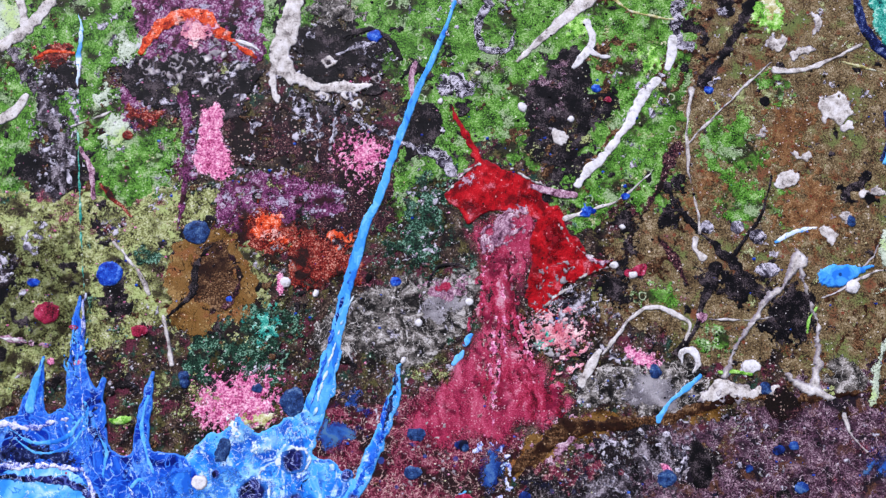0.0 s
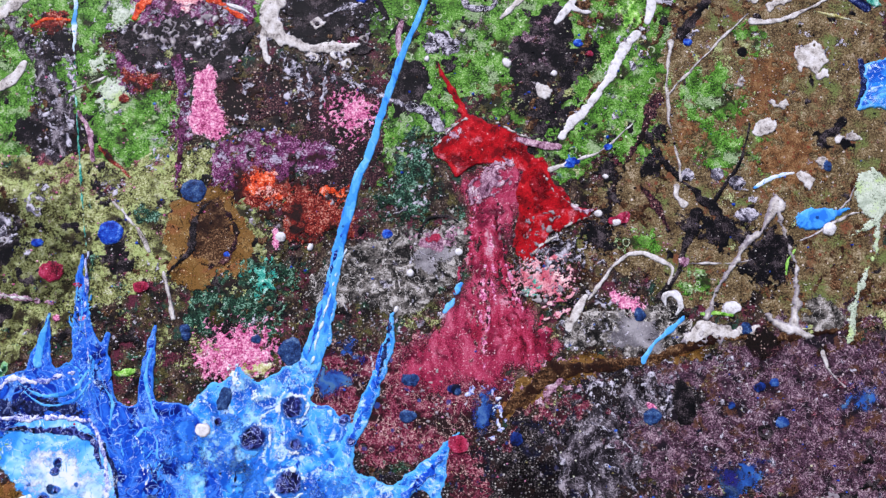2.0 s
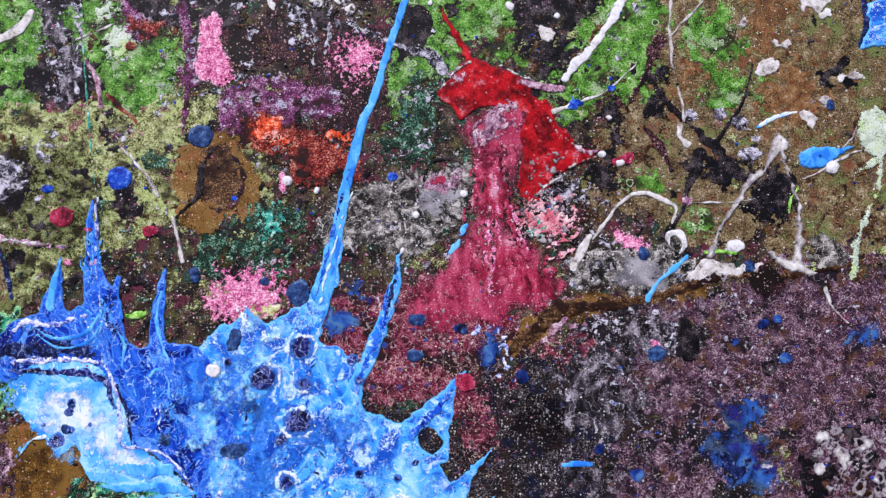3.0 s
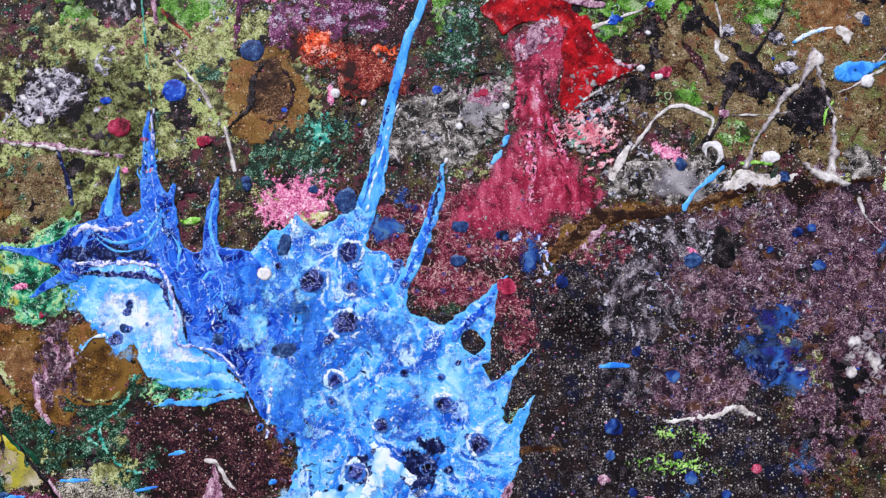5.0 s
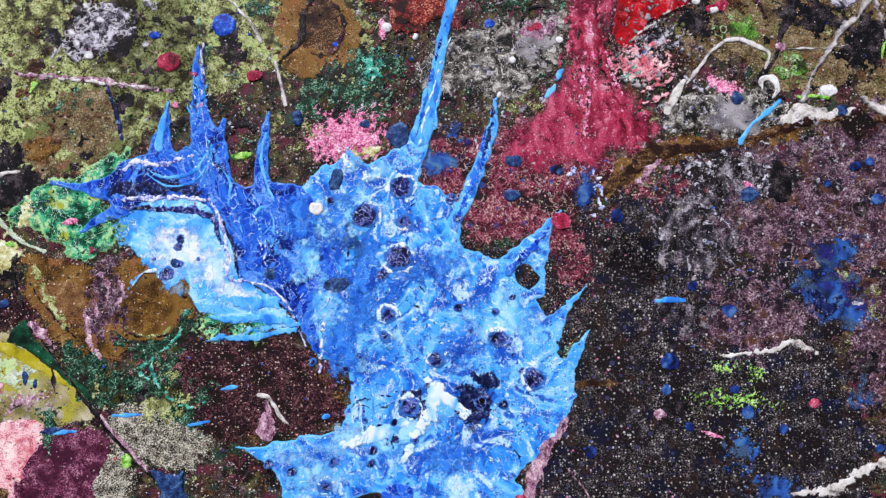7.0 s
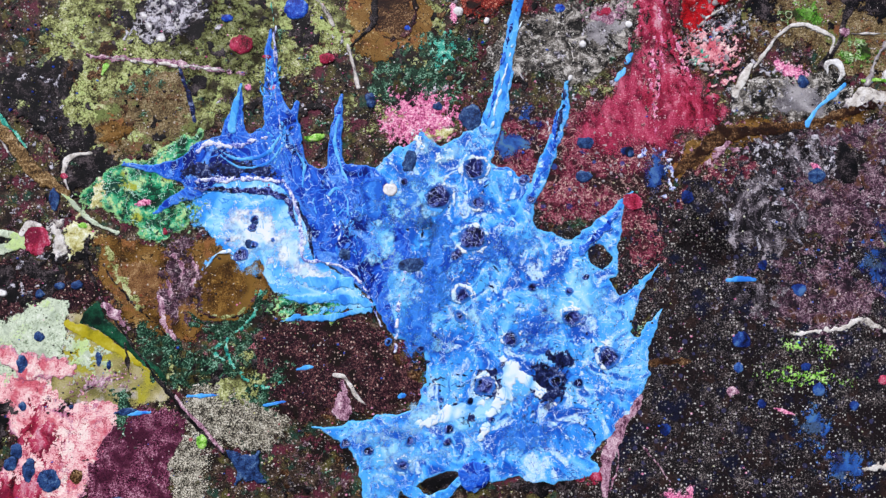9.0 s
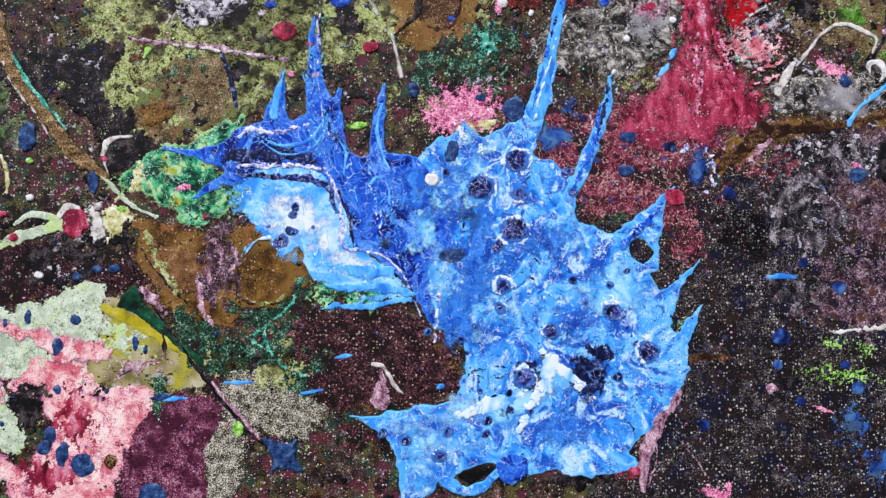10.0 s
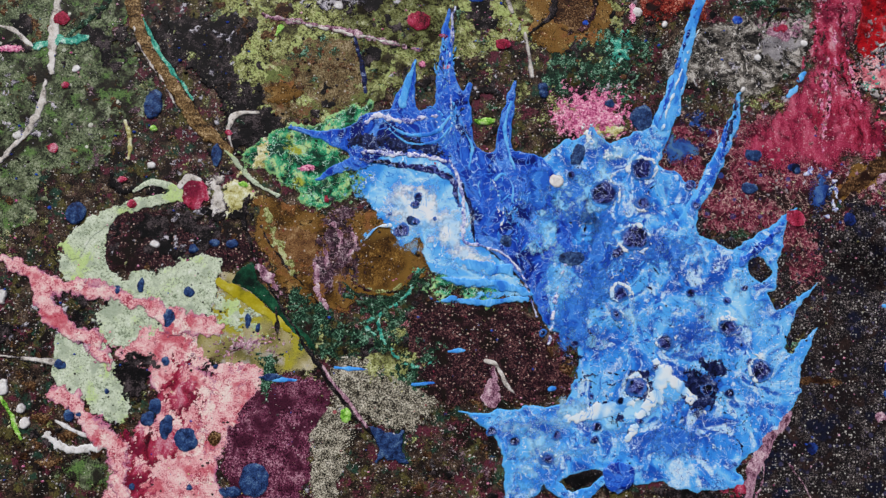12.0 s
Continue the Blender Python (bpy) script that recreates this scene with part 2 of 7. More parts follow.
        colour = over(math_node("MULTIPLY", hit, math_node("ADD", math_node("MULTIPLY", split.outputs[2], 0.6), 0.35)), colour, code)
    if rim or fade:
        inner = nodes.new("ShaderNodeAttribute")
        inner.attribute_name = "inner"
        depth = inner.outputs["Fac"]
    if rim:
        near = math_node("ADD", math_node("DIVIDE", math_node("SUBTRACT", rim[1], depth), rim[1]), math_node("MULTIPLY", math_node("SUBTRACT", gate.outputs["Fac"], 0.5), 1.6))
        colour = over(clamped(math_node("MULTIPLY", near, 1.2)), colour, rim[0])
    if fade:
        veil = fade >= 0.6
        loose = math_node("ADD", math_node("MULTIPLY", grit, 0.5 if veil else 2.4), math_node("MULTIPLY", math_node("SUBTRACT", coarse.outputs["Fac"], 0.5), 2.0))
        solid = math_node("ADD", math_node("SUBTRACT", math_node("DIVIDE", depth, fade), 0.2), loose)
        tree.links.new(clamped(math_node("MULTIPLY", solid, 0.9 if veil else 2.2)), shader.inputs["Alpha"])
    tree.links.new(colour, shader.inputs["Base Color"])
    shader.inputs["Roughness"].default_value = rough
    shader.inputs["Specular IOR Level"].default_value = 0.11
    relief_node = node("ShaderNodeBump", Strength=bump * 0.5, Distance=0.0006)
    tree.links.new(mixed, relief_node.inputs["Height"])
    tree.links.new(relief_node.outputs[0], shader.inputs["Normal"])
    return m


# ---- kinds of paint marks ----
def strand(name, material, level, points, radii, label, category="paint strand", group="", thick=0.03, warp=(0.07, 1.1), rough=(0.06, 0.6), parent=None):
    return paint(name, material, level, thick, strokes=[(points, [0.74 * v for v in radii])], warp=warp, rough=rough, gain=0.5, cell=0.05, edge=0.1, wavy=0.25, body=4.0, parent=parent,
                 label=label, category="" if parent else category, group=group)


def spot(name, material, level, lobe, label, category="paint drop", group="", thick=0.035, warp=(0.06, 0.5), rough=(0.05, 0.35), parent=None, holes=()):
    return paint(name, material, level, thick, lobes=[lobe], holes=holes, warp=warp, rough=rough, gain=0.45, cell=0.05, edge=0.1, wavy=0.3, body=2.5, parent=parent,
                 label=label, category="" if parent else category, group=group)


def patch(name, material, level, lobes, label, ragged=0.35, long=1.1, group="", thick=0.016, join=0.3, parent=None):
    return paint(name, material, level, thick, lobes=lobes, join=join, warp=(0.35, 1.6), rough=(ragged, long), edge=0.08, wavy=0.4, cell=0.06, gain=0.8, parent=parent,
                 label=label, category="" if parent else "paint patch", group=group)


def curls(name, material, level, fields, many, least, most, label, parent=None, category="paint cells"):
    """A cluster of small dried paint cells, many of them rings, strewn over the given ellipses."""
    dice = random.Random(many * 7 + count_of[0])
    lobes, holes = [], []
    for k in range(many):
        cx, cy, rx, ry, a = dice.choice(fields)
        s, q = math.sqrt(dice.random()), dice.uniform(0, 6.283)
        u, v = rx * s * math.cos(q), ry * s * math.sin(q)
        px, py = cx + u * math.cos(radians(a)) - v * math.sin(radians(a)), cy + u * math.sin(radians(a)) + v * math.cos(radians(a))
        r = least + (most - least) * dice.random() ** 2
        lobes.append((px, py, r, r * dice.uniform(0.6, 1.0), dice.uniform(0, 180)))
        if r > 0.16 and dice.random() < 0.7:
            holes.append((px, py, r * 0.55, r * 0.42, dice.uniform(0, 180)))
    return paint(name, material, level, 0.04, lobes=lobes, holes=holes, warp=(0.12, 0.5), rough=(0.05, 0.3), edge=0.06, wavy=0.5, cell=0.05,
                 parent=parent, label=label, category=category, kind="stuff")


def ring_spot(x, y, r, core, rim, level, parent, name="crater"):
    """A burst bubble in a wet pour: a dark sunken floor that pales towards its edge, and a broken pale rim round it."""
    pit = paint(name, core, level, 0.012, lobes=[(x, y, r * 0.98, r * 0.92, 20 * r)], warp=(0.10, 0.6), rough=(0.05, 0.4), gain=0.5, cell=0.05, parent=parent, label="dark pit in the pour")
    paint("rim", rim, level + 1, 0.02, lobes=[(x, y, r * 1.12, r * 1.04, 0)], holes=[(x + 0.05 * r, y - 0.05 * r, r * 0.88, r * 0.82, 0)], warp=(0.10, 0.5), rough=(0.16, 0.45), gain=0.5, cell=0.045, edge=0.06, parent=pit, label="pale broken rim")
    return pit


def spatter(name, material, many, least, most, box, label, seed, bunch=4.0, tall=0.085, parent=None):
    """Fine dried droplets strewn over a stretch of the plan: low domes in one mesh."""
    dice = np.random.default_rng(seed)
    x, y = dice.uniform(box[0], box[2], many * 4), dice.uniform(box[1], box[3], many * 4)
    keep = cloud(x / bunch, y / bunch, seed, 3) + dice.uniform(-0.6, 0.6, many * 4) > 0.15
    x, y = x[keep][:many], y[keep][:many]
    n = len(x)
    r = least + (most - least) * dice.random(n) ** 3
    turn, flat = dice.uniform(0, 6.283, n), dice.uniform(0.55, 1.0, n)
    base = relief(x, y) + 0.0
    co = np.zeros((n, 15, 3))
    for k in range(7):
        a = turn + k * 2 * math.pi / 7
        wob = 1 + 0.2 * np.sin(3 * a + turn * 5)
        dx, dy = np.cos(a) * r * wob, np.sin(a) * r * flat * wob
        co[:, k] = np.stack([x + dx, -(base + (tall - 0.06 if tall > 0.15 else -0.02)), y + dy], 1)
        co[:, 7 + k] = np.stack([x + dx * 0.75, -(base + tall + r * 0.2), y + dy * 0.75], 1)
    co[:, 14] = np.stack([x, -(base + tall + r * 0.35), y], 1)
    tri = []
    for k in range(7):
        m = (k + 1) % 7
        tri += [(k, m, 7 + m), (k, 7 + m, 7 + k), (7 + k, 7 + m, 14)]
    faces = (np.array(tri)[None] + 15 * np.arange(n)[:, None, None]).reshape(-1, 3)
    ob = new(name, mesh_from(name, co.reshape(-1, 3) / 100, faces))
    ob.location = (0, FACE, MID)
    ob.data.materials.append(material)
    if parent is not None:
        ob.parent, ob.location = parent, Vector((0, FACE, MID)) - parent.location
        return tagged(ob, label, kind="stuff")
    return tagged(ob, label, "paint spatter", kind="stuff")


def strew(name, material, level, box, size, cover, seed, label, cell=0.1):
    """Ragged flakes of paint strewn unevenly over a stretch of the plan, in one mesh."""
    x, y = np.meshgrid(np.arange(round(box[0] / cell), round(box[2] / cell)) * cell, np.arange(round(box[1] / cell), round(box[3] / cell)) * cell)
    f = cloud(x / size, y / size, seed, 4, 0.72) + 0.7 * cloud(x / 7.0, y / 7.0, seed + 50, 2)
    f = (f - np.quantile(f[::5, ::5], 1 - cover)) * 0.3 * size
    f[0], f[-1], f[:, 0], f[:, -1] = -1, -1, -1, -1
    h = relief(x, y) + 0.02 + 0.005 * level + 0.012 * (1 - np.exp(-np.maximum(f, 0) / 0.05))
    co, faces, inner = skin(x, y, f, h, 0.0, 0.0, 0.005 * level - 0.03)
    ob = new(name, mesh_from(name, co, faces, inner))
    ob.location = (0, FACE, MID)
    ob.data.materials.append(material)
    return tagged(ob, label, "paint flakes", kind="stuff")


# the paints
GROUND = pigment("dark_umber_ground", ["080606", "1a1311", "33251f", "504033", "8a7866"], 8, 1.5, 0.55, blot=[("0a0807", "1b1412", 22, 0.42), ("343016", "666034", 13, 0.34), ("3a141f", "6c3040", 12, 0.32), ("10241c", "2c5040", 10, 0.2)], flecks=[("d4ccc6", 2.4, 0.22, 0.36), ("a04c60", 3.4, 0.15, 0.2), ("909050", 3.4, 0.15, 0.2)], sharp=5)
GREEN = pigment("moss_green", ["0c1408", "2e5218", "508824", "6aa23c", "a4c480"], 8, 1.6, 0.52, blot=[("15140d", "35351e", 22, 0.3), ("6a8a50", "a8bc90", 12, 0.25)], flecks=[("d8e4c0", 5.0, 0.14, 0.2)], sharp=5, fade=0.5, cells=[("b8c8a0", 12, 0.2, 0.04, 0.12)])
OLIVE = pigment("olive_green", ["14120c", "474426", "878d50", "a8af72", "d0d2a8"], 7, 1.7, 0.52, blot=[("1a1710", "403824", 20, 0.3), ("94a456", "bac684", 12, 0.3)], flecks=[("e2e0c4", 5.0, 0.14, 0.15)], sharp=5, fade=0.5)
KHAKI = pigment("khaki_brown", ["251a12", "4a3b26", "6c5a3a", "84724e", "b0a286"], 9, 1.6, 0.6, blot=[("545c2e", "768448", 26, 0.28), ("623a26", "825236", 16, 0.18)], flecks=[("e0d8d0", 4.6, 0.14, 0.22), ("7c3a26", 5.0, 0.2, 0.2)], sharp=4.8, fade=0.5)
SAGE = pigment("grey_sage", ["12140f", "384030", "5c684a", "748060", "a2a98e"], 10, 1.7, 0.6, blot=[("151310", "2c2820", 18, 0.42), ("3a5a2c", "6a8a4c", 14, 0.28)], flecks=[("e2e4d4", 9.0, 0.14, 0.2)], sharp=5.5, fade=0.5)
PLUM = pigment("dusty_plum", ["0c070a", "2a1822", "4c3040", "6e5060", "b49ca0"], 7, 1.6, 0.62, veins=[("a8949a", 10, 0.008, 8)], blot=[("0e0a10", "221a22", 16, 0.36), ("42261a", "624232", 14, 0.28)], flecks=[("d4c2c0", 4.2, 0.15, 0.2)], sharp=5, fade=0.5)
CHARCOAL = pigment("speckled_charcoal", ["030203", "0a0809", "171315", "2a2226", "867c78"], 9, 1.5, 0.75, blot=[("0c0808", "20171a", 24, 0.42), ("080814", "161a34", 18, 0.25), ("1c1210", "3a2824", 14, 0.25)], flecks=[("d0ccc4", 2.1, 0.26, 0.42), ("3a3a5c", 5.0, 0.3, 0.3), ("8a7c92", 4.0, 0.14, 0.18)], sharp=5.6, fade=0.5)
DARKPLUM = pigment("dark_plum", ["070306", "1a0a12", "28111a", "3e1c26", "7c5450"], 7, 1.6, 0.7, blot=[("0a0605", "1c120e", 18, 0.42)], flecks=[("d8b8a8", 2.4, 0.22, 0.36), ("7f2f40", 4.0, 0.16, 0.2)], sharp=6, fade=0.5)
MAROON = pigment("crackled_maroon", ["0e0308", "340a18", "6c1c34", "8c3a50", "b48688"], 7, 1.6, 0.62, swirl=3, veins=[("d4b4a8", 9, 0.008, 6)], blot=[("140a0c", "2e1a1a", 20, 0.45)], flecks=[("e4c8bc", 3.2, 0.14, 0.22), ("1e3f84", 10.0, 0.2, 0.2)], sharp=5, fade=0.5, lace=[("d8b0a6", 5, 0.035, 0.4)])
VIOLET = pigment("violet_wash", ["0e060c", "46183a", "6e2c58", "8c4a76", "bca2b2"], 8, 1.7, 0.55, swirl=4, blot=[("120a10", "3a1418", 14, 0.36), ("8a8098", "c0bac6", 9, 0.25)], flecks=[("d6cad6", 4.5, 0.18, 0.2)], sharp=5.5, fade=0.25, cells=[("cbbccb", 8, 0.25, 0.05, 0.16)])
BLACK = pigment("black_film", ["020203", "060507", "0d0a0d", "1e181b", "544a4c"], 10, 1.2, 0.45, flecks=[("8d8478", 4.0, 0.13, 0.19)], sharp=7, fade=0.12)
MARBLE = pigment("grey_marble", ["0c0b0a", "2c2926", "5c5751", "847e76", "c4bfb7"], 8, 1.5, 0.32, swirl=14, veins=[("0a0908", 10, 0.014, 12), ("c8c3ba", 11, 0.007, 12)], flecks=[("0d0c0b", 3.2, 0.15, 0.14), ("eeeae2", 3.6, 0.14, 0.18)], sharp=5, fade=0.35)
GOLD = pigment("golden_brown", ["2c1a0a", "54380f", "70501e", "876432", "644418", "9c7c48"], 16, 1.4, 0.35, swirl=12, blot=[("6a3c1c", "9a6a3c", 13, 0.36)], veins=[("140a03", 18, 0.008, 18)], flecks=[("1a0f06", 2.0, 0.22, 0.4), ("dcc79a", 2.6, 0.16, 0.3)], sharp=4.6, fade=0.35)
TEAL = pigment("dark_teal_green", ["050a08", "0c2018", "173826", "2c5a42", "86b096"], 8, 1.7, 0.6, swirl=6, blot=[("1c1808", "443c14", 14, 0.28), ("140c0c", "2c1a18", 16, 0.16)], flecks=[("c6deca", 4.0, 0.14, 0.2)], sharp=5.5, fade=0.3)
EMERALD = pigment("emerald_paint", ["052419", "0e6242", "249866", "52b888", "b4d490"], 9, 1.7, 0.3, swirl=9, veins=[("b4dcc8", 11, 0.010, 10), ("0c3a2c", 12, 0.014, 10)], blot=[("0a2a20", "14483a", 12, 0.34), ("8a9428", "b0b848", 14, 0.16)], sharp=5.6, fade=0.2, rim=("96c884", 0.35))
PALE = pigment("pale_mint_cream", ["68785e", "aab89c", "c8d4ba", "ced9c2", "e2e8da"], 9, 1.8, 0.6, blot=[("b0c884", "c4dc94", 24, 0.34), ("98a890", "b4c0a8", 14, 0.3)], flecks=[("35402f", 4.4, 0.14, 0.2)], sharp=4.6, fade=0.2)
PINK = pigment("salmon_pink", ["9a2a40", "d8808c", "e6aeb0", "eec6c4", "eed6d0"], 8, 1.5, 0.5, swirl=4, blot=[("b83a4c", "d87884", 15, 0.34), ("e8ccc4", "f4e2da", 12, 0.3)], flecks=[("a8243a", 2.8, 0.18, 0.22)], sharp=5, fade=0.2, rim=("b8688c", 0.3))
WINE = pigment("wine_purple", ["16060e", "44162c", "682a46", "844860", "b88c9a"], 9, 1.6, 0.65, blot=[("2a0a1c", "4c1a30", 16, 0.4)], flecks=[("c08aa0", 4.2, 0.14, 0.2)], sharp=5.5, fade=0.5)
YELLOW = pigment("yellow_khaki", ["6a6438", "8e8650", "a69c68", "b4aa84", "c8c0a0"], 22, 1.3, 0.25, swirl=8, blot=[("9a9428", "b0a83c", 26, 0.3), ("9c948c", "b8b0a4", 16, 0.3)], flecks=[("4a4a20", 4.0, 0.14, 0.2)], fade=0.3)
SALT = pigment("salt_and_pepper", ["060505", "1c1a17", "7c7666", "b8b2a0", "e0dccc"], 5, 1.5, 0.65, flecks=[("17120f", 2.4, 0.18, 0.26), ("a03a4a", 7.0, 0.14, 0.19)], fade=0.5)
SKYBLUE = pigment("sky_blue_marbled", ["1450b8", "2070d4", "2c88e4", "3a9aee", "54b0f4", "7cc6f6", "4aa8f0"], 24, 1.8, 0.05, swirl=34, blot=[("1446b0", "2a72d4", 11, 0.34), ("8cc8f4", "d4eaf8", 9, 0.26)], veins=[("cfe6f8", 12, 0.007, 26), ("1c4ab0", 15, 0.007, 28)], lace=[("d4e8f8", 5, 0.06, 0.35)], flecks=[("10308c", 3.2, 0.13, 0.26), ("e4f0fa", 3.0, 0.13, 0.3)], rim=("58b4f2", 0.22), rough=0.3, sharp=4.6)
ROYAL = pigment("royal_blue_marbled", ["061668", "0c34a4", "1a54c8", "1040b4", "2a6cd8", "1446bc", "3c80e0", "0c2e9c"], 26, 1.8, 0.03, swirl=40, stretch=(1.5, 0.6), veins=[("9cc0f0", 16, 0.009, 34), ("3c7ce0", 19, 0.014, 34)], flecks=[("a8c8f0", 4.2, 0.11, 0.2)], blot=[("3a7cdc", "6aa6ec", 11, 0.22)], lace=[("b4d0f4", 6, 0.04, 0.3)], rim=("3a80de", 0.14), rough=0.3, sharp=5)
ICE = pigment("ice_white_blue", ["4a9ce8", "80c0f2", "b8dcf4", "dcebf2", "e2e9ec", "c8e2f4", "e8ecec"], 26, 2.2, 0.04, swirl=28, veins=[("5aaaee", 22, 0.010, 28)], fade=0.16, rough=0.35, sharp=4.6)
PALEBLUE = pigment("pale_sky_blue", ["3490e6", "4aa8f0", "66baf5", "84caf7", "a8dcf8", "5cb4f4"], 22, 2.2, 0.05, swirl=28, veins=[("e0f0f8", 17, 0.007, 24), ("2c80dc", 19, 0.008, 24)], fade=0.3, rough=0.35, sharp=4.4)
STRAND = pigment("light_blue_paint", ["2a78d8", "4aa4f0", "3a94e8", "62b8f8", "4aa6f0", "7cc8fa", "52acf4"], 12, 2.2, 0.08, swirl=10, stretch=(1.0, 0.35), turn=-20, flecks=[("14336e", 9.0, 0.10, 0.2)], rough=0.3, sharp=5)
SCARLET = pigment("scarlet_red", ["3a0206", "84060c", "aa0a12", "c4101a", "d23a3c"], 9, 1.2, 0.45, swirl=4, blot=[("4c0308", "7c060c", 8, 0.4), ("b84050", "d87880", 9, 0.16)], flecks=[("f0c8c4", 4.0, 0.12, 0.2)], rim=("8c1420", 0.15), rough=0.3, sharp=4.6)
CRIMSON = pigment("crimson_wash", ["2c0611", "741228", "a42644", "bc4262", "d09aa6"], 11, 1.3, 0.4, swirl=8, stretch=(1.7, 0.5), blot=[("5c1024", "84183a", 16, 0.34)], flecks=[("e6c8cc", 2.8, 0.12, 0.16)], sharp=4.4, fade=0.2, lace=[("dba6b0", 4, 0.03, 0.25)])
BONE = pigment("bone_white", ["746c68", "b4ada4", "cfc9c0", "dcd8d2", "e8e5e0"], 7, 1.6, 0.3, flecks=[("6a6258", 3.6, 0.15, 0.26)], rim=("8c8488", 0.22), rough=0.4)
ASH = pigment("ash_grey_curls", ["0e0c12", "3a3642", "6c6872", "98949c", "cac6ce"], 6, 1.4, 0.2, swirl=10, veins=[("141119", 8, 0.016, 9), ("d8d4da", 9, 0.010, 9)], cells=[("dcd8de", 6, 0.28, 0.05, 0.22)], fade=0.12, sharp=6)
WHITE = pigment("white_paint", ["a8a4a0", "cccac6", "dedcda", "e6e5e3", "f0f0ee"], 6, 1.8, 0.25, rim=("a09a9e", 0.18), rough=0.35)
NAVY = pigment("slate_navy", ["0e1630", "182850", "243e6e", "345484", "64809c"], 5, 1.3, 0.4, rough=0.4)
COBALT = pigment("cobalt_blue", ["081560", "12309a", "1e4ab4", "2f66c8", "80a4d8"], 5, 1.3, 0.35, rough=0.4)
ROSE = pigment("rose_pink", ["7a2048", "c04a80", "da7ca2", "e89eb8", "f6d4de"], 6, 1.8, 0.62, flecks=[("8a2a50", 2.8, 0.16, 0.25)], sharp=5, fade=0.4)
ORANGE = pigment("orange_red", ["5a0e06", "b82e0c", "de4a18", "ea6a38", "f4b49a"], 6, 1.6, 0.4, swirl=5, blot=[("e8a896", "f2cabc", 13, 0.26), ("6a140a", "98240e", 11, 0.28)], fade=0.12)
BRICKRED = pigment("brick_red", ["1c0403", "500d0a", "801b15", "9c3e2a", "cc9a84"], 6, 1.6, 0.62, swirl=3, blot=[("140807", "2c1410", 14, 0.45)], sharp=5.5, fade=0.35)
TURQ = pigment("turquoise", ["0c3a3a", "1c7a70", "34a890", "7ccab0", "d4ece0"], 5, 1.4, 0.4, swirl=3, fade=0.12)
MAUVE = pigment("dusty_mauve", ["2a1422", "6a3c54", "a4788c", "c4a2ae", "e6d4d6"], 5, 1.4, 0.4, swirl=4, stretch=(1.4, 0.6), fade=0.2)
UMBER = pigment("brown_umber", ["0e0704", "2c190c", "4a2e18", "63452a", "9a7c58"], 9, 1.6, 0.62, stretch=(0.6, 1.6), blot=[("120805", "2c140a", 16, 0.4)], flecks=[("d0b490", 3.4, 0.12, 0.18)], sharp=5.5, fade=0.12)
WASH = pigment("crimson_veil", ["4c0c1e", "86183a", "a62c4c", "bc4866", "c86a80"], 10, 1.1, 0.6, swirl=8, stretch=(1.8, 0.45), blot=[("4c0c20", "7a1836", 13, 0.36)], lace=[("d8a8b0", 4, 0.03, 0.3)], flecks=[("e4b8c0", 1.7, 0.24, 0.45)], fade=0.9, sharp=4.4)
OXBLOOD = pigment("dark_red_veil", ["1c0206", "40040a", "66070f", "880a14", "a8202c"], 8, 1.1, 0.5, swirl=5, flecks=[("e0b0b0", 2.6, 0.14, 0.25)], fade=0.7, rough=0.35, sharp=4.6)
DUSK = pigment("dusky_grey_plum", ["0a080a", "1a161a", "3a343a", "5a5258", "a49ca0"], 9, 1.4, 0.4, swirl=10, stretch=(1.5, 0.7), veins=[("948c92", 12, 0.007, 12), ("080608", 10, 0.012, 10)], lace=[("b0a8ac", 6, 0.05, 0.4)], flecks=[("c8c0c0", 3.0, 0.14, 0.26)], fade=0.6, sharp=5)
PEBBLE = pigment("smooth_grey", ["4c484c", "6c686c", "807c7e", "928e90", "a8a4a4"], 14, 1.2, 0.3, swirl=12, veins=[("b8b4b4", 14, 0.006, 12)], flecks=[("d8d4d2", 3.0, 0.12, 0.22), ("2a2628", 3.4, 0.12, 0.2)], fade=0.4, sharp=4.2)
KERNEL = pigment("dark_gold_kernel", ["1a0e05", "3a240c", "553812", "74521e", "9c783a"], 10, 1.1, 0.5, swirl=6, flecks=[("140a04", 2.0, 0.22, 0.4), ("d8b878", 2.2, 0.16, 0.34)], rim=("7a5a24", 0.9), fade=0.25, sharp=4.6)
INK = pigment("ink_blue_black", ["03040c", "0a0f2c", "141c4c", "28386c", "8a98b8"], 4, 1.4, 0.35, swirl=4, rough=0.35)
PIT = pigment("ink_pit", ["04040e", "0c0c30", "161c58", "2a2a68", "5060a8"], 5, 1.3, 0.2, swirl=9, veins=[("a8b4e0", 6, 0.016, 8)], rim=("2f74cc", 0.34), fade=0.1, rough=0.3, sharp=5)
MILK = pigment("milk_white_veil", ["88c4f2", "b8dcf4", "dae8f0", "e8ecee", "c4e0f4"], 20, 2.0, 0.08, swirl=18, veins=[("7cbcf0", 20, 0.008, 22)], fade=0.7, rough=0.35, sharp=4)
SKYVEIL = pigment("pale_sky_veil", ["3a94e8", "4eaaf0", "64b8f4", "84caf6", "a4daf8", "5cb4f4"], 20, 2.0, 0.08, swirl=26, veins=[("d8ecf8", 14, 0.007, 20)], flecks=[("e4f0fa", 2.8, 0.13, 0.3)], fade=0.9, rough=0.35, sharp=4.2)
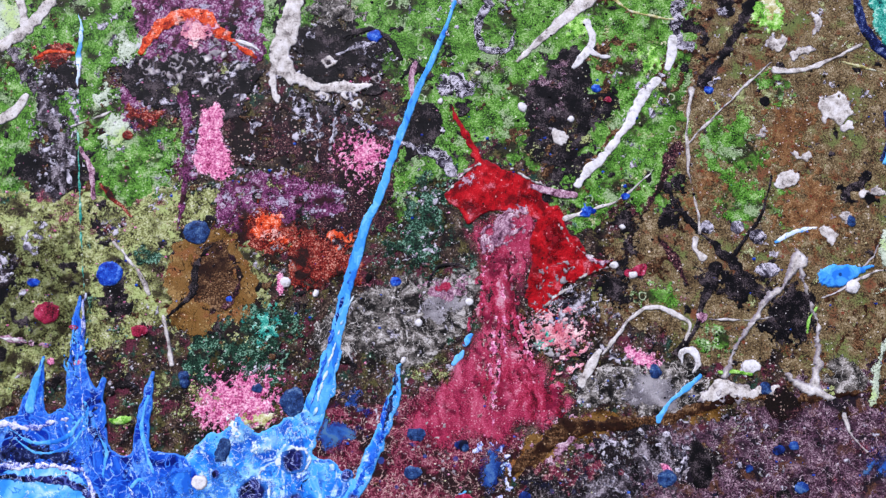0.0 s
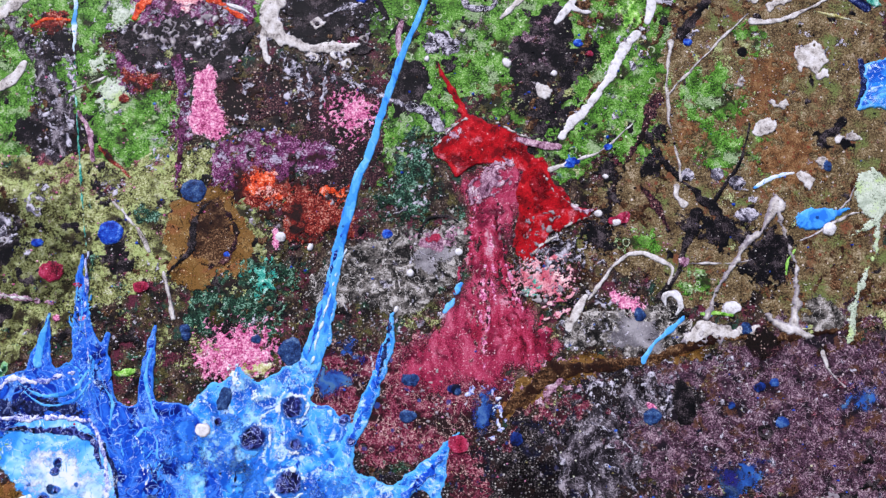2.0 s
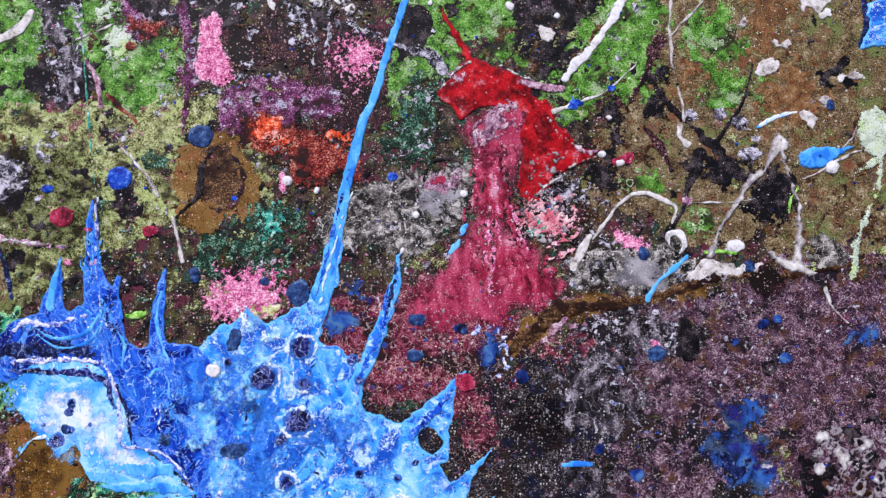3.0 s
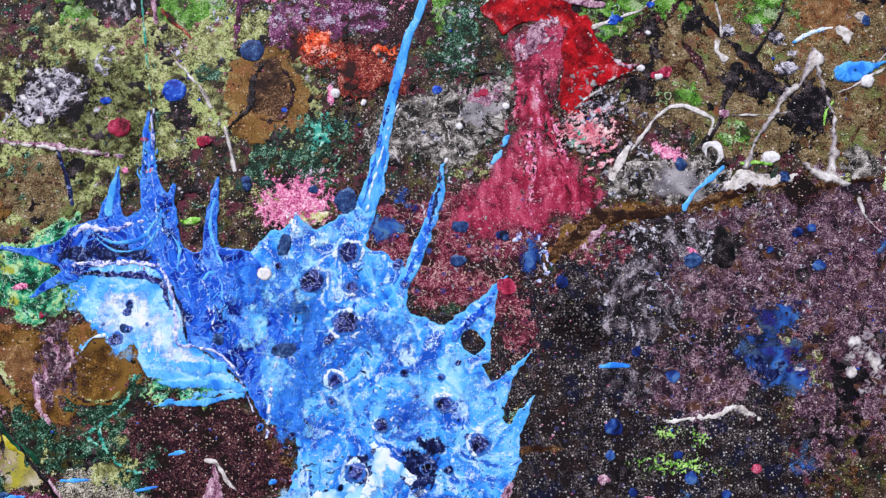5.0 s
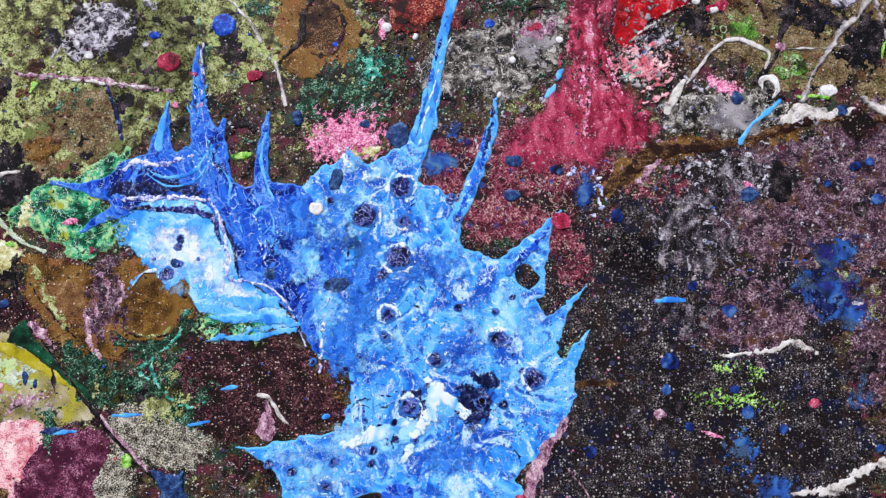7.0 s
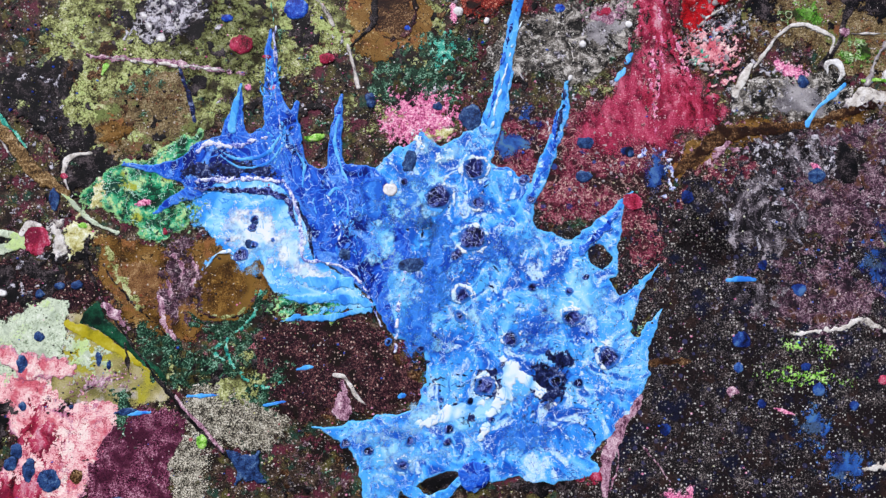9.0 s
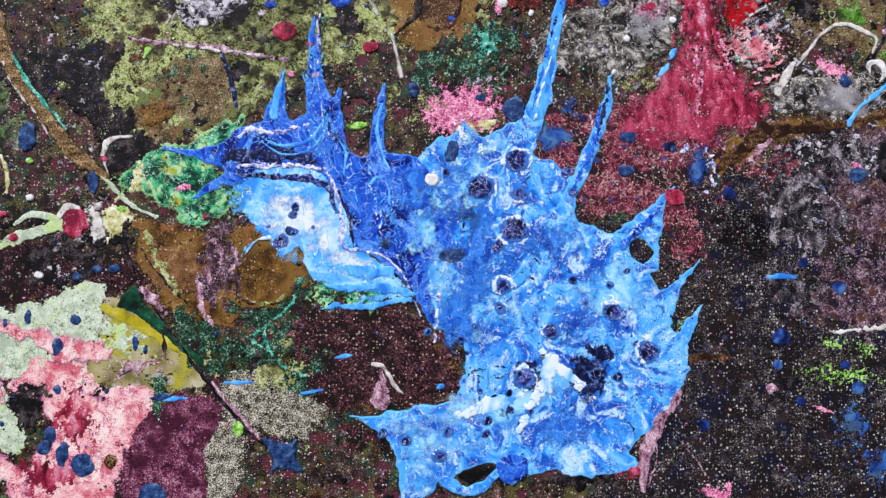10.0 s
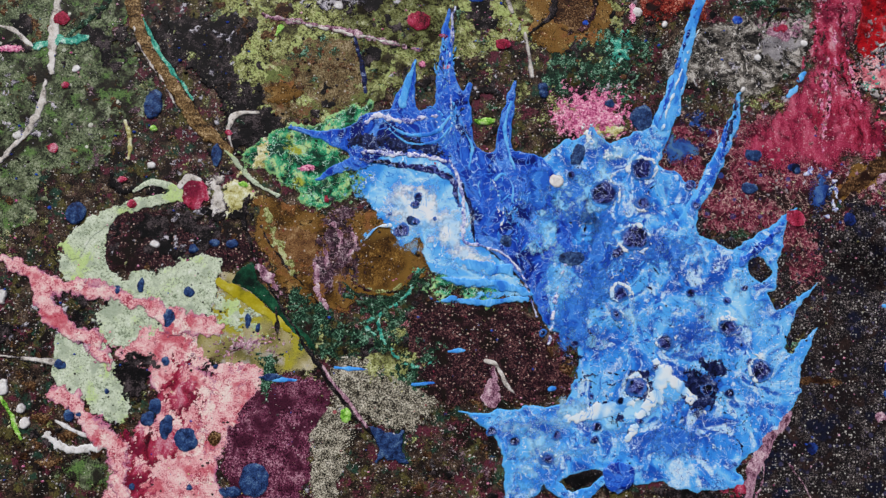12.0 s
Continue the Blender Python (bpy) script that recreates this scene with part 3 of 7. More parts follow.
ROYALVEIL = pigment("royal_blue_veil", ["1440a8", "1c58c4", "2870d4", "3a86e0", "2060c8"], 16, 1.8, 0.12, swirl=26, stretch=(1.5, 0.6), veins=[("8cc0f0", 13, 0.007, 22)], flecks=[("b8d8f4", 2.8, 0.13, 0.3)], fade=0.9, rough=0.35, sharp=4.2)
BLUEVEIL = pigment("translucent_blue_veil", ["141c38", "1c3468", "264e94", "3062aa", "4c7498"], 14, 1.5, 0.2, swirl=18, stretch=(1.3, 0.8), blot=[("23304a", "4a6484", 18, 0.5), ("1c1858", "2c2878", 14, 0.3)], fade=0.65, sharp=4.4)
LIME = pigment("lime_green", ["2a5a14", "5a9a2c", "8ac84c", "b0dc78", "dcecb8"], 5, 1.4, 0.35)
CREAM = pigment("pale_yellow_cream", ["7a7040", "b0a860", "ccc890", "dcdcb8", "eef0dc"], 6, 1.6, 0.35)
RUST = pigment("rust_brown", ["2a1a0e", "5a3a22", "74502e", "88643c", "a88a64"], 8, 1.3, 0.5, flecks=[("7c3322", 3.6, 0.25, 0.4), ("d8cfc0", 5.0, 0.15, 0.2)], fade=0.5)
LACE = pigment("blue_white_lace", ["2a3a9c", "6c78c4", "c4caea", "e4e6f4", "f0f0f8"], 4, 1.2, 0.35, swirl=5, rough=0.35, sharp=5)
SUNNY = pigment("bright_yellow", ["6a6410", "8a8212", "a69a14", "b4a82c", "c4bc5c"], 18, 2.0, 0.15, sharp=4)
DEEP = pigment("deep_blue_veil", ["080c24", "10205c", "1a3476", "284e94", "4c72a4"], 12, 1.6, 0.25, swirl=14, stretch=(1.5, 0.7), sharp=5, fade=0.2)
BARK = pigment("tan_bark_brown", ["1c1209", "4e381e", "705532", "8c7048", "bca27a"], 9, 1.6, 0.55, stretch=(0.7, 1.5), flecks=[("d8c09a", 3.4, 0.13, 0.2)], sharp=5.5)
LEAF = pigment("deep_green_leaf", ["03140f", "062a1c", "0a3a26", "124c34", "2c6a4a"], 12, 1.8, 0.3, rough=0.35)
WALL = pigment("grey_plaster", ["6a6864", "75736f", "807e79", "8a8883", "949089"], 300, 3.0, 0.3, bump=0.1, sharp=3.0)
FLOOR = pigment("grey_concrete", ["4a4846", "565451", "605e5a", "6a6864", "777470"], 400, 4.0, 0.3, bump=0.1, sharp=3.0)


# ---- the setting ----
def slab(name, lo, hi, material, kind="structure", parent=None, label="", category=""):
    bm = bmesh.new()
    bmesh.ops.create_cube(bm, size=1.0)
    for v in bm.verts:
        v.co = Vector([(a + b) / 2 + c * (b - a) for a, b, c in zip(lo, hi, v.co)])
    bmesh.ops.bevel(bm, geom=bm.edges[:], offset=0.004, segments=2, affect="EDGES")
    me = bpy.data.meshes.new(name)
    bm.to_mesh(me)
    bm.free()
    me.materials.append(material)
    ob = new(name, me)
    ob.parent = parent
    return tagged(ob, label, category, kind=kind)


slab("ground", (-60, -60, -0.3), (60, 60, 0.0), FLOOR, label="plain grey concrete ground", category="ground")
slab("wall_north", (-6, FACE + 0.036, 0.0), (6, FACE + 0.30, 3.2), WALL, label="plain grey plaster wall behind the painting", category="wall")

# the painted canvas: one uneven sheet on a stretcher, larger than the view
LEFT, RIGHT, LOW, HIGH = -64.0, 40.0, -40.0, 32.0
gx, gy = np.meshgrid(np.arange(LEFT, RIGHT + 0.1, 0.24), np.arange(LOW, HIGH + 0.1, 0.24))
gh = relief(gx, gy)
at = np.arange(gx.size).reshape(gx.shape)
quads = [at[:-1, :-1].ravel(), at[:-1, 1:].ravel(), at[1:, 1:].ravel(), at[1:, :-1].ravel()]
sheet_faces = np.concatenate([np.stack([quads[0], quads[1], quads[2]], 1), np.stack([quads[0], quads[2], quads[3]], 1)])
sheet_co = np.stack([gx.ravel() / 100, -gh.ravel() / 100, gy.ravel() / 100], 1)
canvas = new("canvas", mesh_from("canvas", sheet_co, sheet_faces))
canvas.location = (0, FACE, MID)
canvas.data.materials.append(GROUND)
tagged(canvas, "large canvas covered in dark speckled umber ground paint", "canvas", kind="structure")
edge_board = slab("stretcher", (LEFT / 100, 0.004, LOW / 100), (RIGHT / 100, 0.034, HIGH / 100), BONE, kind="", parent=canvas)


# ---- broad mottled layers of the ground, one over another ----
def layer(name, material, level, corners, rag=1.0, long=2.6, cell=0.09, thick=0.015, warp=(0.8, 4.0), holes=()):
    return paint(name, material, level, thick, areas=[corners], rough=(rag, long), warp=warp, cell=cell, parent=canvas, holes=holes, gain=0.78)


layer("khaki_layer", KHAKI, 1, [(10.13, 27.78), (34.47, 28.73), (32.88, -0.29), (25.02, -1.06), (17.65, -0.29), (11.11, 2.82), (10.47, 8.37), (14.22, 13.26), (13.25, 20.83)])
layer("green_layer", GREEN, 2, [(-7.81, 28.62), (17.68, 28.69), (17.79, 21.26), (16.19, 12.03), (10.49, 9.18), (8.58, 13.26), (4.16, 14.49), (-0.68, 12.01), (-3.46, 9.97), (-3.11, 15.73), (-3.56, 20.36), (-7.30, 23.36)], 1.1)
layer("green_layer", GREEN, 2, [(-33.93, 27.66), (-21.92, 27.69), (-21.62, 22.04), (-22.61, 17.79), (-18.46, 15.70), (-17.89, 11.99), (-21.37, 9.96), (-26.19, 10.76), (-32.49, 9.95)], 1.1)
layer("green_layer", GREEN, 3, [(-14.44, 27.71), (-9.04, 27.73), (-8.96, 24.23), (-12.18, 21.63), (-13.88, 23.35)], 0.7)
layer("olive_layer", OLIVE, 3, [(-33.05, 11.98), (-26.27, 11.98), (-21.44, 11.17), (-17.49, 11.99), (-14.19, 9.16), (-11.72, 6.36), (-12.40, 2.81), (-17.42, 1.64), (-20.60, 2.81), (-24.30, -0.29), (-32.42, -0.29)], 1.0)
layer("olive_layer", OLIVE, 3, [(-41.03, 9.23), (-27.11, 8.32), (-25.36, 3.44), (-26.20, 1.30), (-31.30, -0.70), (-34.24, -4.05), (-38.92, -4.77), (-42.46, -1.24)], 1.2)
layer("olive_layer", OLIVE, 3, [(-33.23, 4.66), (-25.61, 5.33), (-25.31, 1.35), (-29.99, -3.41), (-32.48, -3.62), (-34.46, -0.31)], 1.0)
layer("khaki_layer", KHAKI, 4, [(-36.17, -0.02), (-31.20, 0.84), (-30.02, -2.98), (-32.40, -4.48), (-37.27, -5.74), (-38.36, -3.25)], 0.8)
layer("sage_layer", SAGE, 2, [(-60.86, 3.55), (-50.53, 4.46), (-48.34, 0.24), (-46.22, -3.48), (-48.51, -8.37), (-52.92, -12.08), (-58.15, -14.97)], 1.2)
layer("sage_layer", SAGE, 2, [(-42.73, 2.49), (-38.28, 4.21), (-37.97, 1.14), (-39.68, -2.50), (-42.30, -1.42)], 0.9)
layer("plum_layer", PLUM, 2, [(7.38, -6.02), (16.37, -3.88), (33.44, -2.40), (33.22, -21.58), (24.85, -19.05), (21.78, -12.79), (14.74, -11.01), (8.73, -11.61)], 1.3)
layer("charcoal_layer", CHARCOAL, 9, [(-6.19, -11.49), (-0.86, -11.62), (5.31, -10.12), (14.19, -11.16), (21.05, -16.99), (23.31, -30.38), (16.95, -32.59), (-4.28, -32.30), (-0.06, -24.54), (0.96, -18.17)], 1.3)
layer("charcoal_layer", CHARCOAL, 9, [(9.36, -6.88), (17.07, -5.52), (18.47, -8.75), (12.62, -13.29), (4.63, -14.61), (3.13, -12.22)], 1.2)
layer("marble_layer", MARBLE, 9, [(-7.94, 4.58), (-3.03, 5.37), (2.50, 5.97), (2.87, 2.81), (-0.26, -0.29), (-3.75, -1.25), (-6.86, -0.29), (-8.08, 2.03)], 0.6, 2.0)
layer("marble_layer", MARBLE, 9, [(9.03, -2.20), (11.79, -0.67), (16.87, -0.29), (17.90, -3.35), (12.46, -4.10), (9.39, -3.72)], 0.5, 2.0)
layer("dusk_layer", DUSK, 10, [(10.60, -6.12), (16.29, -5.09), (17.67, -8.73), (14.74, -11.01), (11.57, -10.52)], 1.0, 2.0)
layer("violet_layer", VIOLET, 4, [(-22.33, 27.69), (-13.61, 27.72), (-12.61, 22.06), (-16.26, 21.19), (-17.78, 18.64), (-17.14, 13.22), (-18.18, 9.56), (-18.75, 13.22), (-19.39, 18.22), (-22.13, 16.53), (-21.19, 21.61)], 0.6)
layer("violet_layer", VIOLET, 5, [(-15.51, 12.41), (-12.33, 13.23), (-8.69, 12.00), (-7.06, 10.38), (-9.42, 9.16), (-10.97, 7.55), (-14.16, 8.35), (-15.41, 9.96)], 0.6)
layer("dark_plum_layer", DARKPLUM, 3, [(-15.34, 18.64), (-12.08, 18.23), (-6.38, 17.40), (-3.11, 15.31), (-3.46, 9.97), (-7.01, 7.56), (-11.13, 13.23), (-14.74, 13.23)], 0.9)
layer("brick_red_layer", BRICKRED, 5, [(-14.99, 9.36), (-12.18, 8.35), (-8.61, 8.36), (-5.42, 7.56), (-5.39, 5.17), (-8.52, 4.38), (-10.94, 6.75), (-13.75, 7.95)], 0.7)
layer("maroon_layer", MAROON, 5, [(-11.93, -1.37), (-5.42, -1.57), (-0.57, -2.54), (5.00, -5.14), (8.95, -6.87), (4.85, -9.13), (1.56, -11.39), (-5.59, -9.99), (-8.74, -6.32)], 0.7)
layer("maroon_layer", MAROON, 4, [(3.22, -9.87), (8.97, -6.47), (12.97, -6.99), (7.10, -12.34), (2.27, -14.15), (0.39, -10.57)], 0.9)
layer("black_layer", BLACK, 5, [(6.65, 18.68), (10.74, 19.12), (12.30, 16.59), (9.77, 12.85), (6.56, 12.84), (5.37, 14.49)], 0.8)
layer("black_layer", BLACK, 5, [(7.10, 21.24), (9.58, 22.11), (9.93, 19.54), (7.87, 18.47)], 0.5)
layer("black_layer", BLACK, 5, [(-10.19, 23.79), (-5.65, 23.37), (-3.18, 23.81), (-2.75, 21.22), (-6.42, 19.93), (-9.69, 20.35)], 0.5)
layer("black_layer", BLACK, 5, [(-23.00, 21.18), (-18.34, 22.05), (-13.81, 21.20), (-13.69, 17.80), (-17.73, 17.38), (-21.82, 18.21)], 0.6)
layer("black_layer", BLACK, 5, [(-28.87, 14.86), (-25.26, 14.86), (-25.08, 11.98), (-28.61, 11.17)], 0.5)
layer("black_layer", BLACK, 5, [(-3.13, 17.40), (-0.49, 17.83), (-0.28, 15.73), (-2.29, 14.07)], 0.5)
layer("black_layer", BLACK, 5, [(-47.51, 0.31), (-43.47, 1.54), (-39.63, 1.00), (-40.05, -2.96), (-38.05, -6.23), (-40.51, -6.43), (-43.40, -2.81), (-45.55, -2.13)], 0.8)
layer("black_layer", BLACK, 5, [(-40.37, -5.78), (-36.53, -4.82), (-35.79, -8.17), (-39.47, -8.47)], 0.4)
layer("dark_plum_layer", DARKPLUM, 4, [(-48.35, -12.95), (-42.71, -12.50), (-38.98, -13.04), (-37.92, -15.43), (-40.64, -16.46), (-47.29, -18.19), (-48.04, -15.40)], 0.5)
layer("dark_plum_layer", DARKPLUM, 9, [(-26.26, -18.41), (-23.08, -17.35), (-18.19, -17.18), (-15.55, -20.23), (-14.15, -23.33), (-18.49, -25.04), (-23.37, -24.41), (-25.96, -22.21)], 0.4)
layer("golden_layer", GOLD, 9, [(-38.14, -11.30), (-33.36, -11.96), (-29.30, -11.43), (-25.45, -13.21), (-25.60, -16.52), (-29.55, -18.05), (-31.85, -19.44), (-35.22, -18.08), (-37.11, -15.36)], 0.4)
layer("golden_layer", GOLD, 9, [(-19.23, 2.81), (-18.42, 6.35), (-16.94, 8.55), (-14.17, 8.75), (-12.19, 6.36), (-12.21, 3.20), (-14.30, 1.45), (-17.40, 1.25)], 0.5)
layer("golden_layer", GOLD, 9, [(4.71, -7.47), (8.60, -4.10), (15.18, -3.73), (18.32, -2.59), (17.88, -3.73), (10.89, -5.23), (6.23, -8.21)], 0.4)
layer("teal_layer", TEAL, 4, [(-35.62, -18.11), (-31.85, -19.44), (-29.11, -18.42), (-25.70, -15.30), (-24.32, -17.24), (-26.22, -19.01), (-23.52, -22.43), (-26.63, -23.85), (-29.16, -22.45), (-32.35, -22.69)], 0.7)
layer("teal_layer", TEAL, 4, [(-16.84, 2.74), (-12.60, 3.47), (-9.26, 1.22), (-10.14, -1.32), (-14.34, -1.20), (-17.71, -1.10)], 0.9)
layer("salt_layer", SALT, 9, [(-30.79, -22.17), (-26.76, -22.27), (-23.77, -24.44), (-24.78, -26.87), (-28.75, -27.16), (-30.94, -24.96)], 0.5)
layer("salt_layer", SALT, 9, [(-31.98, -26.61), (-30.04, -26.08), (-29.80, -28.79), (-29.84, -32.64), (-31.99, -32.79)], 0.4)
layer("wine_layer", WINE, 9, [(-38.37, -26.29), (-36.17, -24.55), (-32.21, -24.26), (-31.19, -26.55), (-32.19, -32.81), (-38.40, -33.24)], 0.5)
layer("emerald_layer", EMERALD, 10, [(-38.49, -7.97), (-37.19, -6.59), (-33.97, -5.47), (-30.78, -3.91), (-30.25, -5.16), (-32.47, -8.32), (-30.67, -9.86), (-32.57, -11.69), (-35.91, -11.12), (-38.11, -9.63)], 0.3)
layer("yellow_layer", YELLOW, 10, [(-40.53, -17.47), (-38.55, -17.11), (-35.94, -18.94), (-32.47, -21.50), (-35.48, -23.51), (-41.08, -23.33), (-40.20, -20.47)], 0.25)
layer("leaf_layer", LEAF, 11, [(-39.48, -17.2), (-38.21, -15.47), (-37.32, -16.21), (-36.1, -17.83), (-34.58, -19.37), (-33.04, -21.14), (-32.31, -22.04), (-33.67, -21.27), (-35.09, -19.93), (-36.48, -18.83), (-38.05, -17.74)], 0.08)
layer("pale_layer", PALE, 9, [(-51.77, -16.10), (-48.62, -14.01), (-47.59, -17.41), (-43.80, -17.11), (-40.64, -16.46), (-40.00, -20.46), (-42.75, -22.66), (-46.99, -20.59), (-50.91, -18.07)], 0.3)
layer("pale_layer", PALE, 9, [(-51.54, -22.33), (-49.26, -21.56), (-46.35, -24.12), (-45.87, -28.00), (-48.50, -27.41), (-50.90, -25.64)], 0.25)
layer("pink_layer", PINK, 10, [(-41.08, -23.33), (-36.33, -22.98), (-36.80, -26.17), (-38.04, -29.38), (-37.55, -33.94), (-45.26, -34.47), (-45.39, -28.74), (-43.47, -26.66), (-43.01, -23.87)], 0.3)
layer("rose_wash_layer", ROSE, 5, [(-16.41, -2.85), (-12.34, -2.17), (-11.55, -4.62), (-15.19, -4.91)], 0.7, 1.6)

# ragged flakes of every paint over the broad layers
strew("black_flakes", BLACK, 8, (-60, -38, 36, 28), 1.6, 0.08, 301, "ragged black flakes of paint over the ground")
strew("plum_flakes", PLUM, 8, (-60, -38, 36, 28), 1.1, 0.04, 302, "ragged plum flakes of paint over the ground")
strew("olive_flakes", OLIVE, 8, (-60, -38, 36, 28), 1.2, 0.06, 303, "ragged olive flakes of paint over the ground")
strew("grey_flakes", ASH, 9, (-60, -38, 36, 28), 0.7, 0.04, 304, "ragged grey flakes of paint over the ground")
strew("maroon_flakes", MAROON, 8, (-30, -38, 36, 12), 1.0, 0.07, 305, "ragged maroon flakes of paint over the ground")
strew("teal_flakes", TEAL, 8, (-40, -36, 10, 12), 1.1, 0.05, 306, "ragged teal flakes of paint over the ground")
strew("umber_flakes", UMBER, 8, (-60, -38, 36, 28), 1.0, 0.08, 307, "ragged brown flakes of paint over the ground")


# ---- the great blue splash ----
splash = paint("blue_splash", SKYBLUE, 12, 0.035, areas=[[(-17.78, -7.12), (-14.75, -4.95), (-10.49, -5.89), (-5.76, -8.07), (-6.07, -10.84), (-4.15, -11.95), (-1.41, -12.57), (-0.08, -15.38), (1.02, -18.17), (1.70, -20.56), (2.17, -23.14), (-1.01, -26.94), (-4.19, -28.73), (-8.99, -29.46), (-12.23, -28.91), (-15.76, -30.32), (-18.25, -31.84), (-18.70, -28.00), (-20.67, -25.59), (-17.29, -24.95), (-14.51, -24.16), (-13.69, -20.49), (-16.05, -18.64), (-17.91, -15.10), (-19.35, -11.89)]],
    strokes=[([(1.65, -8.96), (0.22, -10.77), (-1.41, -12.57)], (0.08, 0.58, 1.24,)), ([(1.25, -9.63), (0.47, -12.42), (-0.10, -14.55)], (0.16, 0.33, 0.66,)), ([(3.57, -14.19), (2.01, -15.84), (0.60, -17.59)], (0.08, 0.33, 0.82,)), ([(3.71, -17.76), (2.30, -19.50), (1.71, -20.96)], (0.12, 0.45, 0.82,)),
             ([(-21.88, -25.48), (-19.64, -25.91), (-17.58, -26.75)], (0.08, 0.58, 1.65,)), ([(-2.17, -28.78), (-4.20, -28.34), (-6.24, -27.90)], (0.58, 1.24, 1.65,)), ([(2.56, -22.51), (1.73, -22.17), (1.31, -21.80)], (0.08, 0.58, 0.82,)), ([(-7.27, 0.48), (-7.91, -2.20), (-8.90, -4.47), (-10.57, -6.34)], (0.49, 0.66, 1.07, 1.81,)), ([(-15.04, -7.33), (-14.10, -5.32), (-13.73, -4.30)], (0.82, 0.49, 0.16,))],
    holes=[(-0.75, -13.69, 1.00, 0.84, 4), (-12.60, -29.52, 1.60, 0.72, 9)], join=0.5, warp=(0.25, 1.2), rough=(0.06, 0.8), gain=0.55, wavy=0.5,
    label="large sky blue paint splash with spikes, marbled and pitted", category="paint splash")
paint("royal_pool", ROYAL, 19, 0.03, areas=[[(-32.21, -6.60), (-30.33, -4.30), (-26.60, -3.78), (-24.12, -3.35), (-22.55, -4.73), (-21.79, -6.60), (-19.71, -6.43), (-17.18, -6.65), (-15.34, -9.47), (-14.71, -13.20), (-16.26, -14.98), (-15.82, -19.03), (-17.85, -15.92), (-20.46, -13.85), (-22.17, -12.95), (-22.74, -9.65), (-24.63, -7.68), (-27.97, -7.53), (-30.41, -8.15)]],
    strokes=[([(-24.88, 4.05), (-24.86, 0.95), (-24.66, -1.66), (-24.05, -4.21)], (0.12, 0.49, 0.82, 1.40,)), ([(-27.10, -0.12), (-27.38, -1.89), (-27.66, -3.65)], (0.12, 0.41, 0.82,)), ([(-19.55, -1.01), (-19.90, -3.43), (-20.03, -6.03), (-19.57, -8.54)], (0.12, 0.45, 0.54, 0.82,)), ([(-22.90, -1.51), (-23.23, -2.84), (-23.55, -4.17)], (0.12, 0.37, 0.74,)),
             ([(-36.02, -5.85), (-33.90, -6.31), (-31.38, -6.53)], (0.08, 0.25, 0.91,)), ([(-33.60, -9.47), (-32.02, -8.71), (-30.43, -7.94)], (0.12, 0.41, 0.58,))],
    join=0.45, warp=(0.16, 1.4), rough=(0.04, 0.8), gain=0.5, wavy=0.4, parent=splash, label="dark royal blue marbled pool")
paint("white_film", PALEBLUE, 18, 0.03, areas=[[(-31.57, -9.09), (-28.42, -7.14), (-24.22, -7.65), (-22.14, -10.44), (-21.32, -13.30), (-19.16, -14.79), (-17.37, -17.11), (-19.84, -16.90), (-24.85, -15.64), (-25.64, -13.43), (-27.02, -14.16), (-28.38, -12.61), (-30.19, -10.67)]],
    strokes=[([(-19.03, -16.83), (-21.44, -17.43), (-24.27, -17.85)], (0.49, 0.25, 0.08,)), ([(-28.39, -12.40), (-29.36, -13.10), (-29.88, -14.18)], (0.16, 0.08, 0.04,))], join=0.3, warp=(0.25, 1.0), rough=(0.12, 0.7), wavy=0.3, parent=splash, label="white and ice blue film")
paint("pale_film", SKYVEIL, 22, 0.03, areas=[[(-9.71, -22.61), (-7.32, -21.23), (-5.20, -23.08), (-8.00, -24.48), (-9.91, -26.98), (-11.14, -26.68), (-14.40, -26.12), (-18.38, -26.80), (-19.26, -25.69), (-14.48, -24.55)]], join=0.3, warp=(0.4, 1.2), rough=(0.25, 0.8), parent=splash, label="white and ice blue film")
paint("blue_strand", STRAND, 17, 0.035, strokes=[([(1.15, 25.79), (0.53, 23.96), (-0.29, 21.81), (-1.71, 18.62), (-3.1, 14.85), (-4.19, 11.36), (-5.04, 9.46), (-5.98, 6.34), (-6.78, 2.8), (-7.61, -0.67), (-8.33, -3.14)], (0.11, 0.17, 0.23, 0.25, 0.26, 0.28, 0.36, 0.38, 0.42, 0.5, 0.8))],
    warp=(0.05, 1.2), rough=(0.05, 0.7), gain=0.5, wavy=0.2, parent=splash, label="long light blue strand")
paint("blue_spike", SKYBLUE, 20, 0.05, strokes=[([(-2.69, -0.48), (-3.08, -2.80), (-3.98, -5.30), (-4.86, -7.37), (-6.16, -10.25), (-6.60, -11.48)], (0.08, 0.41, 0.49, 0.49, 0.49, 1.07,))], warp=(0.12, 0.8), rough=(0.06, 0.5), parent=splash)

